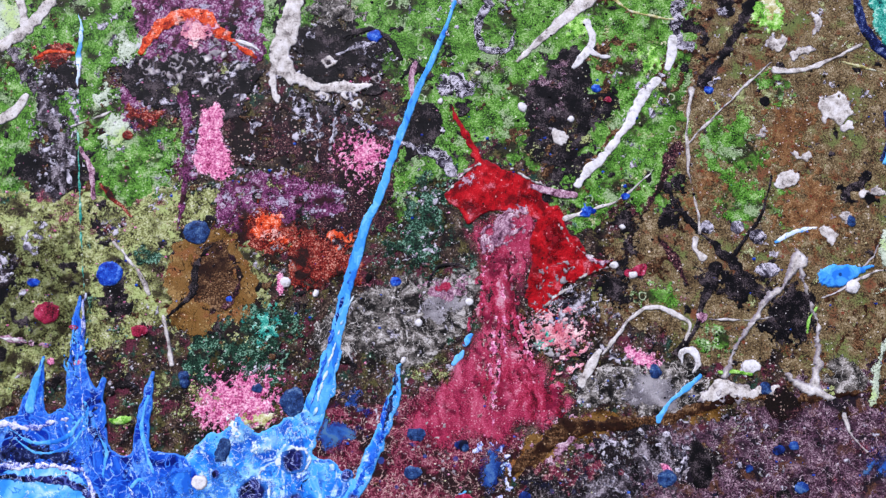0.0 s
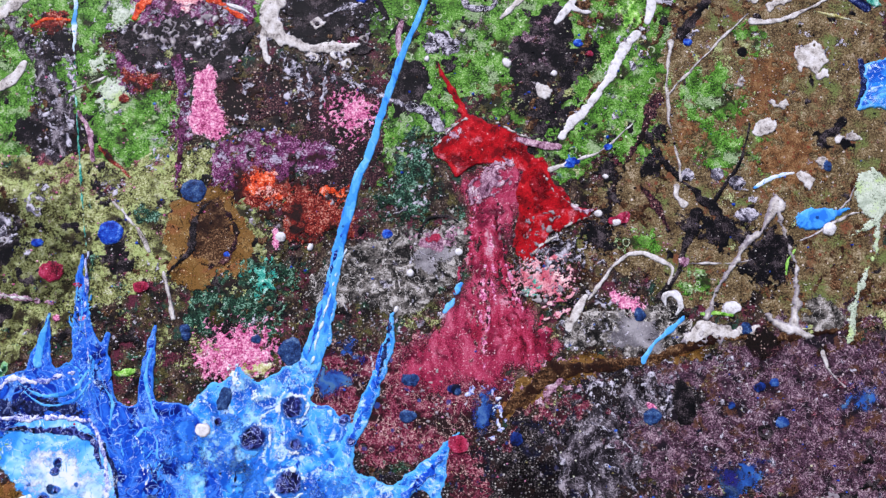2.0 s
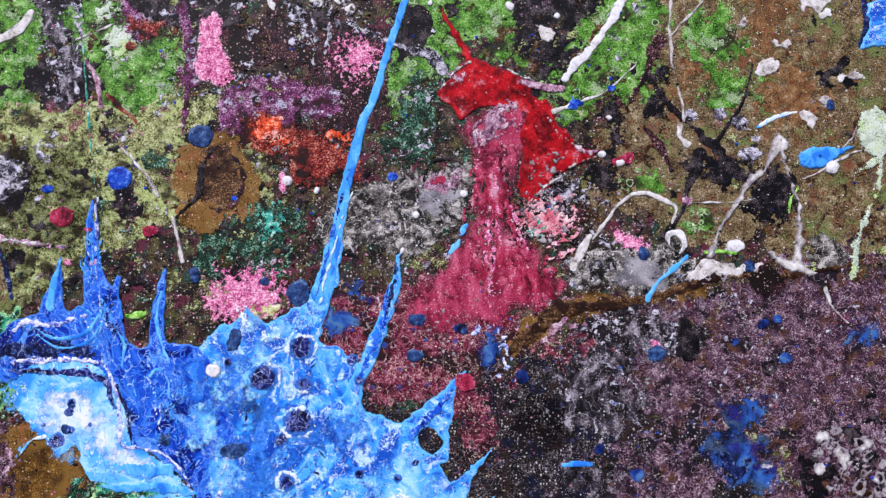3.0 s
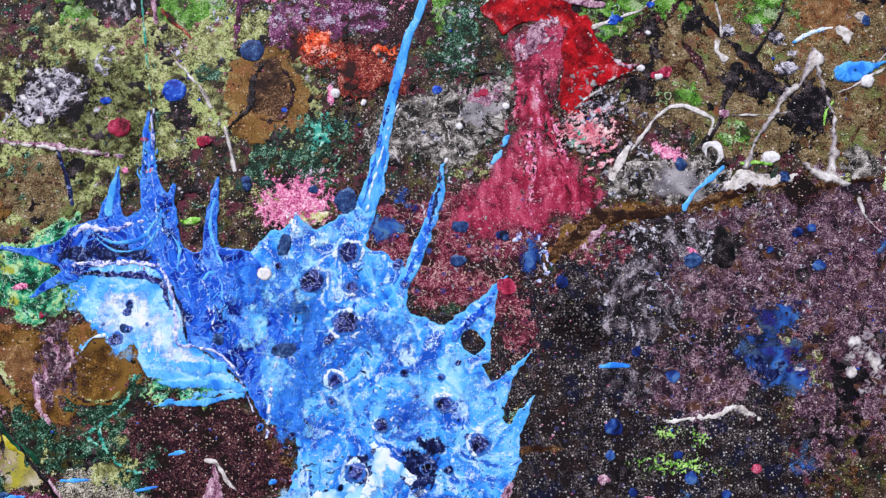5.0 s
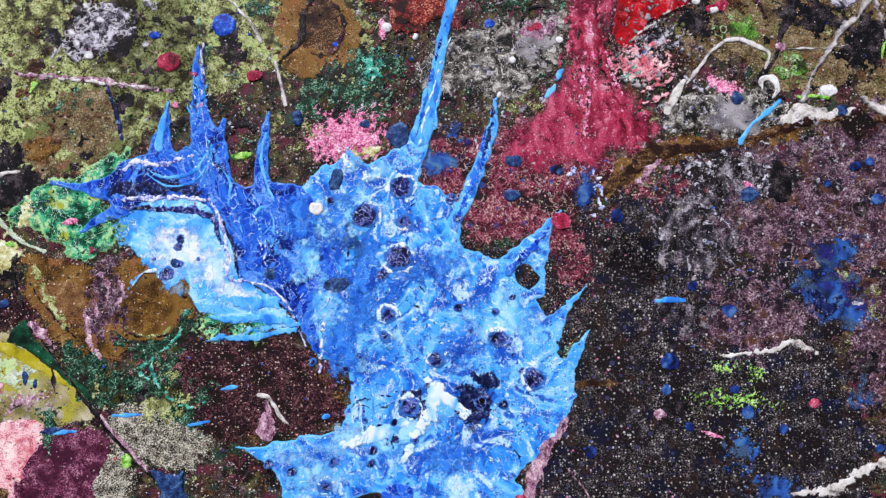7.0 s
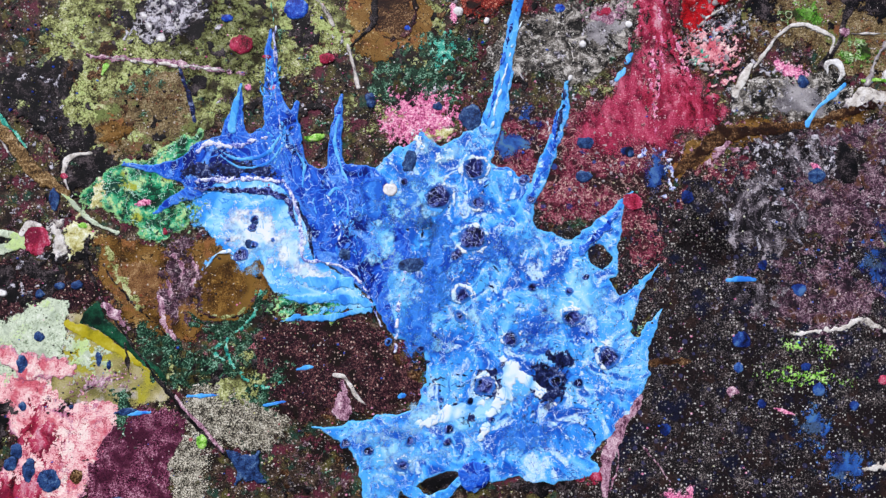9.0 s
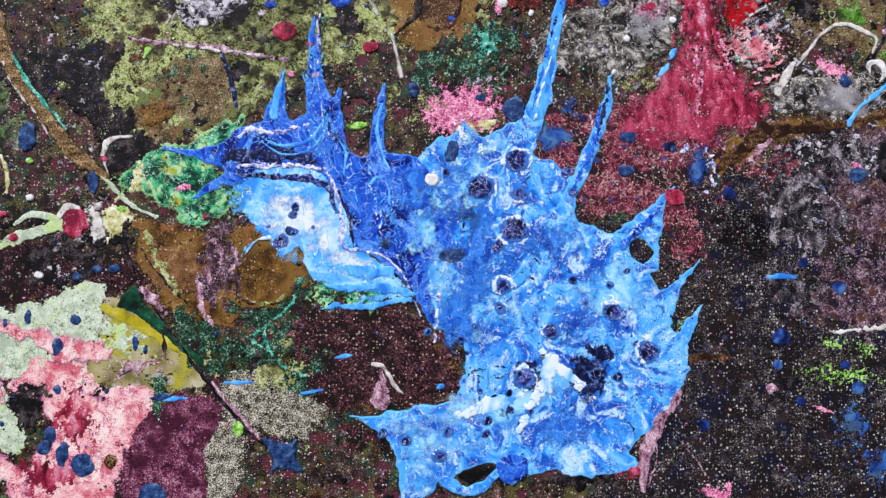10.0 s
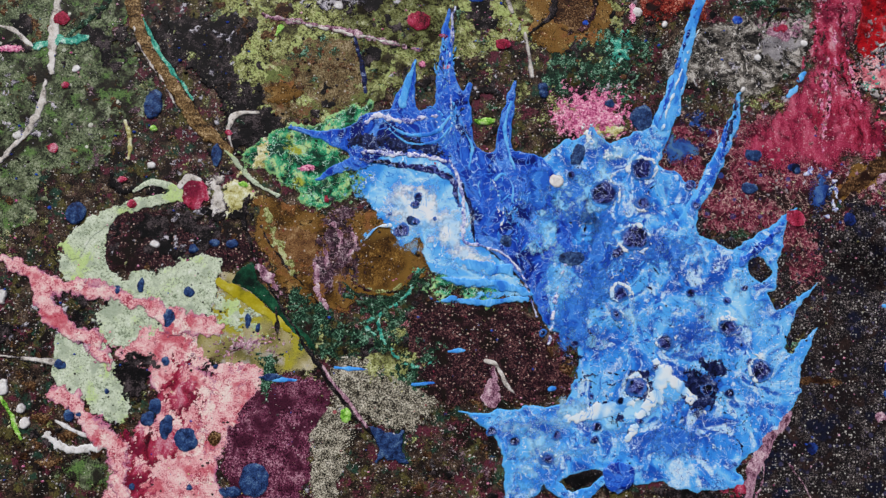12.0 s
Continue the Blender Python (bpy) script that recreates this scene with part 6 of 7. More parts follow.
patch("grey_pebble", PEBBLE, 11, [(0.52, 3.59, 1.7, 1.3, 15)], "smooth grey patch inside a lilac one", 0.35, 0.8)
curls("cell_cluster", ASH, 11, [(13.69, -2.21, 3.10, 1.55, 0), (10.20, -2.21, 1.55, 1.16, 0)], 60, 0.08, 0.34, "grey marbled paint cells")
strand("white_curl", WHITE, 17, [(16.71, -0.37), (16.62, 0.29), (17.37, 0.44), (17.77, -0.29), (17.39, -0.98)], (0.12, 0.29, 0.33, 0.33, 0.12,), "white curled drop of paint", "paint drop", thick=0.04)
spot("white_pearl", WHITE, 16, (21.42, -0.60, 0.66, 0.51, 0), "white round paint drop", thick=0.04)
strand("lime_dash", LIME, 17, [(19.29, -1.06), (20.35, -0.98), (21.43, -1.14)], (0.16, 0.25, 0.16,), "short lime green dash of paint", "paint stroke")
strand("blue_stick", STRAND, 18, [(14.89, -4.29), (15.78, -3.04), (16.79, -2.21), (17.92, -1.33)], (0.29, 0.21, 0.29, 0.16,), "sky blue stick-shaped stroke of paint", "paint stroke", thick=0.04)
mass = strand("white_mass", BONE, 15, [(18.12, -2.78), (19.52, -2.02), (21.05, -2.40), (23.20, -2.21)], (0.49, 0.78, 0.58, 0.21,), "white lumpy mass of paint", "paint splash", rough=(0.2, 0.4), thick=0.04)
curls("bead", BONE, 19, [(19.28, -2.82, 1.55, 0.54, 0)], 16, 0.12, 0.34, "white beads", parent=mass, category="")
band = strand("brown_band", UMBER, 13, [(4.71, -7.84), (6.84, -6.17), (8.59, -4.86), (11.68, -4.56), (14.77, -4.29), (17.90, -3.42), (21.03, -2.66), (24.12, -2.89), (27.25, -2.59), (31.20, -1.83)], (0.41, 0.74, 0.91, 0.62, 0.54, 0.41, 0.33, 0.41, 0.25, 0.21,), "long brown band of paint with a dark edge", "paint band", rough=(0.2, 0.5))
spot("brown_knot", DARKPLUM, 18, (23.53, -3.16, 1.24, 1.16, 0), "dark brown round knot in a brown band", "", rough=(0.2, 0.4), parent=band)
paint("pale_bulb", PALE, 15, 0.09, lobes=[(32.29, 7.36, 1.40, 1.89, -2)], strokes=[([(32.32, 5.47), (32.14, 3.39), (30.91, 0.95), (30.12, -1.07), (29.66, -3.09)], (0.33, 0.12, 0.16, 0.37, 0.29,)), ([(30.38, 4.28), (31.03, 4.68), (31.88, 5.07)], (0.08, 0.16, 0.33,))], join=0.2, warp=(0.1, 0.6), rough=(0.12, 0.4), label="cream bulb of paint with a thin drip", category="paint splash")
patch("grey_leaf", MARBLE, 12, [(28.12, -1.25, 1.33, 1.56, 20)], "pale grey leaf-shaped patch of paint", 0.25, 0.5)
strand("bone_thread", BONE, 14, [(27.66, -3.92), (28.04, -5.05), (29.10, -6.37)], (0.25, 0.16, 0.08,), "thin bone white thread of paint")
patch("blue_smear", BLUEVEIL, 12, [(30.02, -6.92, 1.12, 1.04, -2)], "translucent blue smear of paint", 0.5, 0.6)
spot("black_slab", BLACK, 11, (17.65, -7.18, 0.80, 1.69, 0), "upright black slab of paint", "paint patch", rough=(0.15, 0.5))
curls("cell_cluster", ASH, 11, [(12.77, -6.36, 1.92, 1.92, 0), (16.24, -5.98, 0.92, 2.69, 0), (19.78, -4.48, 1.93, 0.77, 0)], 110, 0.08, 0.38, "white and grey paint cells below a brown band")
spot("pink_drop", ROSE, 13, (15.34, -7.40, 0.46, 0.31, -10), "small rose pink paint drop")
strand("red_splat", CRIMSON, 14, [(13.17, 5.77), (13.97, 5.97), (14.37, 6.29)], (0.41, 0.58, 0.25,), "small crimson splat with a white bead", "paint drop")

# fine filaments drawn through the wet blue, and specks in it
dice = random.Random(8)
HEART = (-10.6, -20.3)
for k in range(150):
    cx, cy, rx, ry = dice.choice([(-10.7, -11.2, 3.7, 3.7), (-7.5, -16.8, 5.7, 3.7), (-4.0, -22.2, 3.7, 4.5), (-11.0, -21.5, 2.5, 2.5)])
    s, q = math.sqrt(dice.random()), dice.uniform(0, 6.283)
    px, py = cx + rx * s * math.cos(q), cy + ry * s * math.sin(q)
    line, heading = [(px, py)], math.atan2(py - HEART[1], px - HEART[0]) + dice.uniform(-1.2, 1.2)
    for step in range(3):
        heading += dice.uniform(-0.9, 0.9)
        line.append((line[-1][0] + 0.5 * math.cos(heading), line[-1][1] + 0.5 * math.sin(heading)))
    strand("filament", dice.choice([ICE, ICE, STRAND, ICE, INK, ROYAL]), 29, line, (0.02, dice.uniform(0.03, 0.07), dice.uniform(0.03, 0.06), 0.01), "", "", parent=splash, thick=0.01, rough=(0.05, 0.2), warp=(0.12, 0.4))
spatter("navy_specks", INK, 420, 0.02, 0.07, (-12.9, -23.6, 0.3, -13.3), "fine navy specks in the blue", 21, 2.0, 0.19, splash)
spatter("navy_specks", INK, 160, 0.02, 0.07, (-8.3, -27.3, -1.1, -22.4), "fine navy specks in the blue", 22, 2.0, 0.19, splash)
for k in range(90):
    cx, cy, rx, ry = dice.choice([(-19.9, -10.3, 2.3, 2.5), (-18.0, -13.0, 2.3, 1.6), (-24.0, -5.5, 1.2, 1.6), (-24.8, -0.4, 0.3, 2.5)])
    px, py = cx + rx * dice.uniform(-0.8, 0.8), cy + ry * dice.uniform(-0.8, 0.8)
    line, heading = [(px, py)], 1.7 + dice.uniform(-0.5, 0.5)
    for step in range(3):
        heading += dice.uniform(-0.5, 0.5)
        line.append((line[-1][0] + 0.6 * math.cos(heading), line[-1][1] + 0.6 * math.sin(heading)))
    strand("filament", dice.choice([ICE, STRAND, STRAND, PALEBLUE, INK]), 31, line, (0.02, dice.uniform(0.03, 0.08), dice.uniform(0.03, 0.07), 0.01), "", "", parent=splash, thick=0.01, rough=(0.06, 0.2), warp=(0.12, 0.5))


# ---- round drops ----
def drops(material, label, group, lobes, level=16, name="paint_drop"):
    for lobe in lobes:
        spot(name, material, level, lobe, label, "paint drop", group, thick=0.07)


drops(NAVY, "round slate blue drop of paint", "slate blue drops", [(-16.99, 8.71, 0.95, 0.87, 0), (14.82, -0.98, 0.43, 0.54, 0), (22.42, -2.13, 0.47, 0.43, 0), (-1.40, -5.23, 0.50, 0.46, 0), (1.66, -5.98, 0.38, 0.38, 0), (-1.77, -7.76, 0.50, 0.42, 0), (-17.35, -1.74, 0.35, 0.35, 0), (-12.43, -2.12, 0.35, 0.31, 0), (-9.96, -3.03, 0.84, 1.00, -2), (-1.77, -7.66, 0.62, 0.41, -1), (-1.70, -5.15, 0.50, 0.41, -2), (-17.50, -1.32, 0.38, 0.38, -2), (-12.46, -2.10, 0.34, 0.29, -2), (29.09, 9.52, 0.36, 0.44, 0), (15.36, -8.11, 0.65, 0.57, -1)])
drops(COBALT, "round cobalt blue drop of paint", "cobalt blue drops", [(-22.92, 5.75, 0.94, 0.90, 0), (11.36, 19.20, 0.37, 0.33, 0), (19.54, 19.13, 0.37, 0.33, 0), (-3.03, 5.17, 0.43, 0.35, 0), (-28.18, 5.16, 0.47, 0.31, 0), (-14.59, 3.98, 0.24, 0.20, 0)])
drops(DEEP, "translucent dark blue drop on charcoal", "dark blue drops on charcoal", [(14.40, -23.62, 0.51, 0.47, -1), (10.99, -14.55, 0.40, 0.40, -1), (13.51, -16.43, 0.56, 0.48, -1), (10.31, -24.53, 0.36, 0.36, -1), (5.75, -9.51, 0.53, 0.53, -1), (1.58, -5.87, 0.45, 0.41, -2), (3.28, -26.18, 0.44, 0.44, -1), (9.13, -19.95, 0.72, 0.64, -1), (8.84, -21.93, 0.40, 0.36, -1)])
drops(NAVY, "slate blue drop of paint on pink", "slate blue drops on pink", [(-43.01, -20.41, 0.52, 0.76, 4), (-41.83, -18.46, 0.36, 0.36, 4), (-37.42, -20.18, 0.24, 0.52, 4), (-36.69, -20.69, 0.16, 0.36, 4), (-43.25, -26.57, 0.47, 0.55, 4), (-43.68, -27.53, 0.47, 0.55, -16), (-42.34, -27.94, 0.47, 0.86, -6), (-40.87, -28.73, 0.78, 0.86, 34), (-42.86, -23.47, 0.32, 0.32, 4), (-49.13, -27.66, 0.39, 0.39, 4), (-48.48, -27.53, 0.35, 0.27, 4), (-46.91, -18.69, 0.28, 0.36, 4), (-45.27, -18.32, 0.24, 0.48, 4), (-50.51, -13.46, 0.72, 0.80, -15)], 17)
drops(NAVY, "slate blue drop of paint on pink", "slate blue drops on pink", [(-50.18, -24.21, 0.39, 0.35, 4), (-46.73, -25.84, 0.20, 0.20, 4), (-41.86, -15.33, 0.36, 0.32, 4), (-40.42, -14.80, 0.36, 0.28, 4), (-39.20, -14.79, 0.44, 0.36, 4), (-44.18, -32.19, 0.23, 0.23, 4), (-40.31, -31.92, 0.23, 0.23, 4), (-39.47, -23.53, 0.16, 0.16, 4), (-35.43, -24.02, 0.79, 0.24, 4), (-35.89, -31.15, 1.02, 1.17, 4), (-37.36, -32.02, 0.78, 0.39, 4)], 17)
drops(NAVY, "flat slate blue drop beside a brown strand", "blue drops beside the strand", [(-45.96, -5.01, 0.70, 1.07, -3), (-41.00, -8.38, 0.37, 0.90, 5)])
drops(WHITE, "small round white drop of paint", "small white drops", [(-1.44, 2.34, 0.27, 0.27, 0), (-2.44, -0.21, 0.23, 0.23, 0), (2.09, 3.83, 0.31, 0.31, 0), (28.88, 4.87, 0.51, 0.51, 0), (13.56, 5.74, 0.40, 0.32, 0), (12.88, 9.06, 0.20, 0.20, 0), (-52.50, -27.43, 0.31, 0.35, 4), (-52.13, -28.41, 0.39, 0.43, 4), (-53.98, -26.10, 0.39, 0.55, 4), (-51.90, -2.80, 0.29, 0.29, 5), (-55.41, -8.09, 0.36, 0.36, 5), (-54.94, -19.79, 0.36, 0.55, 4), (-25.93, -9.69, 0.25, 0.21, 5)], 19)
drops(WHITE, "small round white drop of paint", "small white drops", [(2.78, 20.38, 0.25, 0.20, 0), (0.12, 18.25, 0.20, 0.20, 0), (6.02, 17.84, 0.33, 0.37, 0), (9.46, 16.92, 0.24, 0.24, 0), (-8.52, 4.38, 0.24, 0.24, 0), (-10.70, 5.17, 0.39, 0.39, 0), (12.20, 6.37, 0.32, 0.32, 0), (-45.51, -9.51, 0.33, 0.24, 5), (-44.62, -15.25, 0.36, 0.28, 4)], 19)
drops(CRIMSON, "small crimson drop of paint", "small crimson drops", [(-26.93, 3.08, 0.78, 0.70, 0), (-20.74, 1.84, 0.54, 0.39, 0), (12.15, 18.40, 0.29, 0.24, 0), (-53.42, 0.94, 0.62, 0.58, 5), (-52.75, -8.80, 0.40, 0.36, 5), (-52.43, -4.10, 0.37, 0.25, 5), (-47.49, -10.72, 0.41, 0.24, 5), (-46.58, -12.48, 0.48, 0.36, 5), (-40.28, -6.67, 0.33, 0.25, 5), (-32.71, -10.99, 0.25, 0.33, 5), (-20.66, 1.78, 0.60, 0.43, -2), (-27.06, 3.06, 0.94, 0.77, -2), (-25.04, -7.72, 0.17, 0.17, 5), (19.09, -23.11, 0.39, 0.35, -1), (-25.03, 2.03, 0.47, 0.23, 0)])
drops(ROSE, "small pink drop of paint", "small pink drops", [(-11.01, 4.97, 0.31, 0.86, 0), (-11.81, -3.34, 0.35, 0.50, -20), (-11.76, -3.31, 0.29, 0.42, -2), (-56.79, -1.71, 1.15, 0.33, 5), (-34.28, -8.81, 0.74, 0.29, 5), (-26.62, -0.29, 0.35, 0.27, 0), (-24.69, -0.29, 0.39, 0.27, 0), (-41.64, -28.86, 0.16, 0.16, 4)])
drops(LIME, "small lime green drop of paint", "small lime drops", [(-45.75, -6.78, 0.29, 0.20, 5), (-38.85, -10.40, 0.37, 0.24, 5), (-21.53, -4.22, 0.76, 0.25, 5), (-29.94, -26.26, 0.36, 0.56, 4)])
for points in ([(-30.91, -23.06), (-28.72, -22.93)], [(-35.21, -24.17), (-33.62, -24.09)], [(-23.00, -21.27), (-21.91, -21.15)], [(-25.43, -23.76), (-23.92, -23.57)], [(-15.76, -23.45), (-15.37, -23.26)]):
    strand("blue_dash", STRAND, 16, points, (0.16, 0.25, 0.12,), "short sky blue dash of paint", "paint stroke", "sky blue dashes")
for points in ([(1.02, -0.48), (1.61, 0.41)], [(1.77, 0.87), (2.24, 1.57)], [(8.33, -15.59), (9.34, -15.53), (10.34, -15.63)]):
    strand("blue_dash", STRAND, 16, points, (0.21, 0.33, 0.16,), "short sky blue dash of paint", "paint stroke", "sky blue dashes")

# ---- the corner with the brown strand and the pink field ----
bark = strand("brown_strand", BARK, 14, [(-48.73, 4.18), (-48.08, 1.58), (-46.88, -0.72), (-45.04, -2.95), (-43.31, -5.39), (-41.69, -6.96), (-40.03, -7.88)], (0.78, 0.74, 0.62, 0.58, 0.70, 0.78, 0.29,), "long brown bark-like strand of paint", thick=0.04, rough=(0.12, 0.5))
strand("tan_edge", BONE, 20, [(-48.19, 1.13), (-47.38, -0.77), (-45.66, -3.01), (-44.01, -5.45)], (0.06, 0.08, 0.10, 0.08,), "pale tan edge along a brown strand", "", rough=(0.08, 0.3), parent=bark)
strand("turquoise_edge", TURQ, 20, [(-47.43, 1.42), (-46.52, -0.26), (-44.91, -2.29), (-43.13, -4.43)], (0.12, 0.21, 0.21, 0.08,), "turquoise edge along a brown strand", "", parent=bark)
strand("mint_tail", PALE, 15, [(-40.91, -7.32), (-39.43, -8.81), (-37.98, -10.12), (-36.24, -11.07)], (0.16, 0.21, 0.21, 0.25,), "mint green tail of a brown strand")
strand("pale_strand", BONE, 15, [(-53.94, 3.27), (-53.86, 1.08), (-53.80, -0.88), (-53.61, -3.25)], (0.33, 0.49, 0.54, 0.25,), "bone white upright strand of paint", rough=(0.12, 0.4))
strand("pale_strand", BONE, 15, [(-53.87, -3.79), (-54.05, -5.52), (-54.68, -7.52), (-55.59, -8.86), (-56.78, -10.51)], (0.12, 0.37, 0.37, 0.25, 0.16,), "bone white curved strand of paint", rough=(0.1, 0.4))
strand("mint_bar", TURQ, 14, [(-55.11, -1.30), (-53.60, -0.87), (-51.67, -0.39)], (0.29, 0.49, 0.33,), "pale turquoise bar across a white strand", "paint stroke", rough=(0.2, 0.4))
strand("bone_branch", BONE, 14, [(-58.28, 0.04), (-56.79, -0.27), (-55.73, -1.05), (-54.75, -1.53)], (0.12, 0.25, 0.25, 0.12,), "bone white crooked branch of paint")
strand("teal_branch", TEAL, 13, [(-52.65, -0.22), (-51.44, 1.07), (-50.31, 2.71)], (0.29, 0.33, 0.37,), "dark teal branch of paint", rough=(0.15, 0.4))
strand("bone_hook", BONE, 15, [(-39.88, -7.74), (-40.31, -6.33), (-39.82, -5.18), (-38.26, -4.97)], (0.12, 0.25, 0.29, 0.16,), "bone white hook on a black patch")
strand("yellow_thread", CREAM, 13, [(-47.85, -6.41), (-47.29, -7.63), (-47.28, -9.11)], (0.21, 0.21, 0.12,), "short mustard yellow thread of paint")
strand("mint_strand", PALE, 13, [(-50.38, -15.99), (-49.19, -14.26), (-47.14, -12.86), (-44.61, -11.91), (-42.83, -11.47)], (1.07, 0.82, 0.58, 0.58, 0.58,), "pale mint arm of paint", "paint strand", rough=(0.15, 0.5))
strand("mint_strand", PALE, 13, [(-46.58, -11.48), (-45.28, -10.71), (-43.35, -11.22)], (0.25, 0.37, 0.33,), "short pale mint arm of paint")
berry = spot("berry_drop", CRIMSON, 16, (-42.22, -11.42, 0.97, 1.14, 5), "speckled crimson berry-like paint drop", "paint drop", rough=(0.12, 0.4), thick=0.04)
strand("cap", BONE, 20, [(-43.38, -10.89), (-42.77, -10.21), (-42.06, -10.28)], (0.25, 0.37, 0.25,), "white cap", "", parent=berry)
patch("white_smear", BONE, 12, [(-40.58, -11.50, 0.65, 1.06, -5)], "white smear of paint", 0.3, 0.5)
patch("yellow_leaf", CREAM, 12, [(-39.16, -11.39, 0.81, 1.47, -15)], "yellow-green leaf-shaped patch of paint", 0.25, 0.5)
patch("yellow_leaf", CREAM, 12, [(-37.75, -8.33, 0.57, 1.07, -5)], "yellow leaf-shaped patch on emerald", 0.25, 0.5)
ribbon = paint("pink_ribbon", PINK, 13, 0.07, strokes=[([(-56.23, -17.18), (-53.79, -17.48), (-51.65, -18.53), (-49.21, -18.83), (-46.99, -18.98), (-44.81, -19.42), (-43.01, -20.49), (-40.16, -20.87)], (0.49, 0.54, 0.82, 0.58, 0.54, 0.62, 0.91, 0.91,)), ([(-52.57, -18.20), (-51.63, -20.14), (-50.04, -21.62), (-48.15, -22.47), (-46.74, -24.15)], (0.58, 0.99, 0.74, 0.58, 0.41,)), ([(-50.40, -26.38), (-48.96, -26.86), (-47.16, -28.68), (-45.63, -29.92), (-44.82, -33.30)], (0.58, 0.74, 0.74, 0.74, 0.58,))],
      join=0.3, warp=(0.25, 1.0), rough=(0.2, 0.6), label="salmon pink branching ribbon of paint", category="paint ribbon")
strand("magenta_shade", MAUVE, 20, [(-52.41, -18.79), (-51.21, -20.31), (-49.85, -21.60), (-48.27, -23.08)], (0.33, 0.58, 0.58, 0.25,), "mauve shade inside a pink ribbon", "", rough=(0.25, 0.4), parent=ribbon)
patch("pink_field", PINK, 9, [(-42.75, -22.66, 2.77, 1.98, 4), (-45.22, -22.05, 2.38, 1.58, 4)], "salmon pink mottled field", 0.4, 0.7)
patch("mint_field", PALE, 14, [(-46.35, -20.94, 1.98, 1.35, -26)], "pale mint field inside a pink ribbon", 0.3, 0.7)
for lobe in [(-41.60, -25.74, 1.18, 2.36, 4), (-43.54, -29.38, 1.95, 1.17, 4), (-44.04, -31.72, 1.16, 1.55, 4)]:
    patch("crimson_haze", CRIMSON, 11, [lobe], "crimson mottling on a pink field", 0.6, 0.5)
patch("pink_haze", PINK, 12, [(-38.77, -26.32, 1.34, 3.15, -6)], "pale pink stippled field", 0.35, 0.5)
patch("black_scab", BLACK, 15, [(-44.94, -25.00, 1.34, 1.10, 4), (-44.43, -23.58, 0.79, 0.71, 4)], "black scab-like patch with yellow flecks", 0.3, 0.5)
spot("brown_nut", UMBER, 15, (-38.92, -28.51, 0.43, 0.55, -16), "small dark brown round drop on pink")
strand("white_squiggle", WHITE, 15, [(-50.55, -29.11), (-49.36, -29.80), (-47.79, -29.88), (-45.67, -29.61)], (0.29, 0.37, 0.41, 0.21,), "thick white squiggle of paint", thick=0.04, rough=(0.15, 0.3))
strand("white_squiggle", WHITE, 15, [(-49.98, -28.10), (-47.91, -28.92), (-46.07, -29.56)], (0.12, 0.21, 0.16,), "thin white squiggle of paint")
patch("green_lobe", SAGE, 12, [(-47.38, -31.50, 1.78, 1.39, 4)], "green lobe of paint with dark spots", 0.3, 0.6)
strand("lime_stick", LIME, 15, [(-54.01, -26.73), (-53.04, -28.05), (-52.20, -29.54)], (0.16, 0.21, 0.16,), "lime green stick-shaped stroke", "paint stroke")
strand("white_thread", BONE, 15, [(-55.07, -23.90), (-52.90, -23.94), (-50.70, -24.13)], (0.12, 0.12, 0.33,), "thin white thread reaching a mint field")
strand("yellow_edge", SUNNY, 14, [(-39.67, -17.62), (-38.32, -18.24), (-36.86, -19.14), (-35.31, -20.11), (-33.76, -21.19)], (0.5, 0.66, 0.58, 0.37, 0.12), "bright yellow stroke beside a dark green leaf", "paint stroke", rough=(0.12, 0.5))
crack = strand("crack_line", BLACK, 15, [(-38.29, -11.11), (-38.52, -12.79), (-37.52, -15.40), (-35.58, -18.51), (-32.57, -22.50), (-30.09, -25.49), (-27.71, -27.67)], (0.16, 0.29, 0.16, 0.16, 0.21, 0.25, 0.12,), "long black crack-like line", "paint strand")
strand("plum_line", MAUVE, 19, [(-31.92, -23.05), (-30.58, -24.54), (-28.37, -26.93)], (0.12, 0.21, 0.12,), "mauve line along a black crack", "", parent=crack)
strand("black_thorn", BLACK, 18, [(-35.60, -19.12), (-35.36, -20.31), (-35.16, -21.50)], (0.12, 0.25, 0.04,), "black thorn-shaped stroke of paint", "", parent=crack)
strand("mauve_feather", MAUVE, 15, [(-37.38, -15.88), (-36.34, -16.94), (-35.20, -18.28)], (0.33, 0.49, 0.16,), "mauve feathered stroke of paint", "paint stroke", rough=(0.2, 0.4))
strand("mauve_feather", MAUVE, 15, [(-33.00, -15.86), (-32.76, -17.48), (-31.89, -19.04)], (0.37, 0.37, 0.12,), "mauve feathered stroke of paint", "paint stroke", rough=(0.15, 0.4))
patch("plum_column", PLUM, 13, [(-31.27, -14.51, 1.5, 3.0, 5), (-32.13, -16.22, 1.0, 1.4, 30)], "plum and black column of paint on gold", 0.5, 0.7)
for points in [[(-32.05, -12.72), (-31.34, -13.69), (-31.52, -14.94)], [(-30.73, -12.82), (-30.37, -14.03), (-30.69, -15.08)], [(-32.6, -14.62), (-32.2, -15.49), (-32.51, -16.45)]]:
    strand("mauve_feather", MAUVE, 16, points, (0.1, 0.3, 0.24, 0.06), "mauve feathered stroke of paint", "paint stroke", rough=(0.25, 0.4))
nut = paint("golden_kernel", KERNEL, 12, 0.015, lobes=[(-28.48, -15.2, 2.6, 2.6, 0)], warp=(0.25, 1.2), rough=(0.15, 0.7), gain=0.55, label="golden brown kernel with a dark dotted heart", category="paint patch")
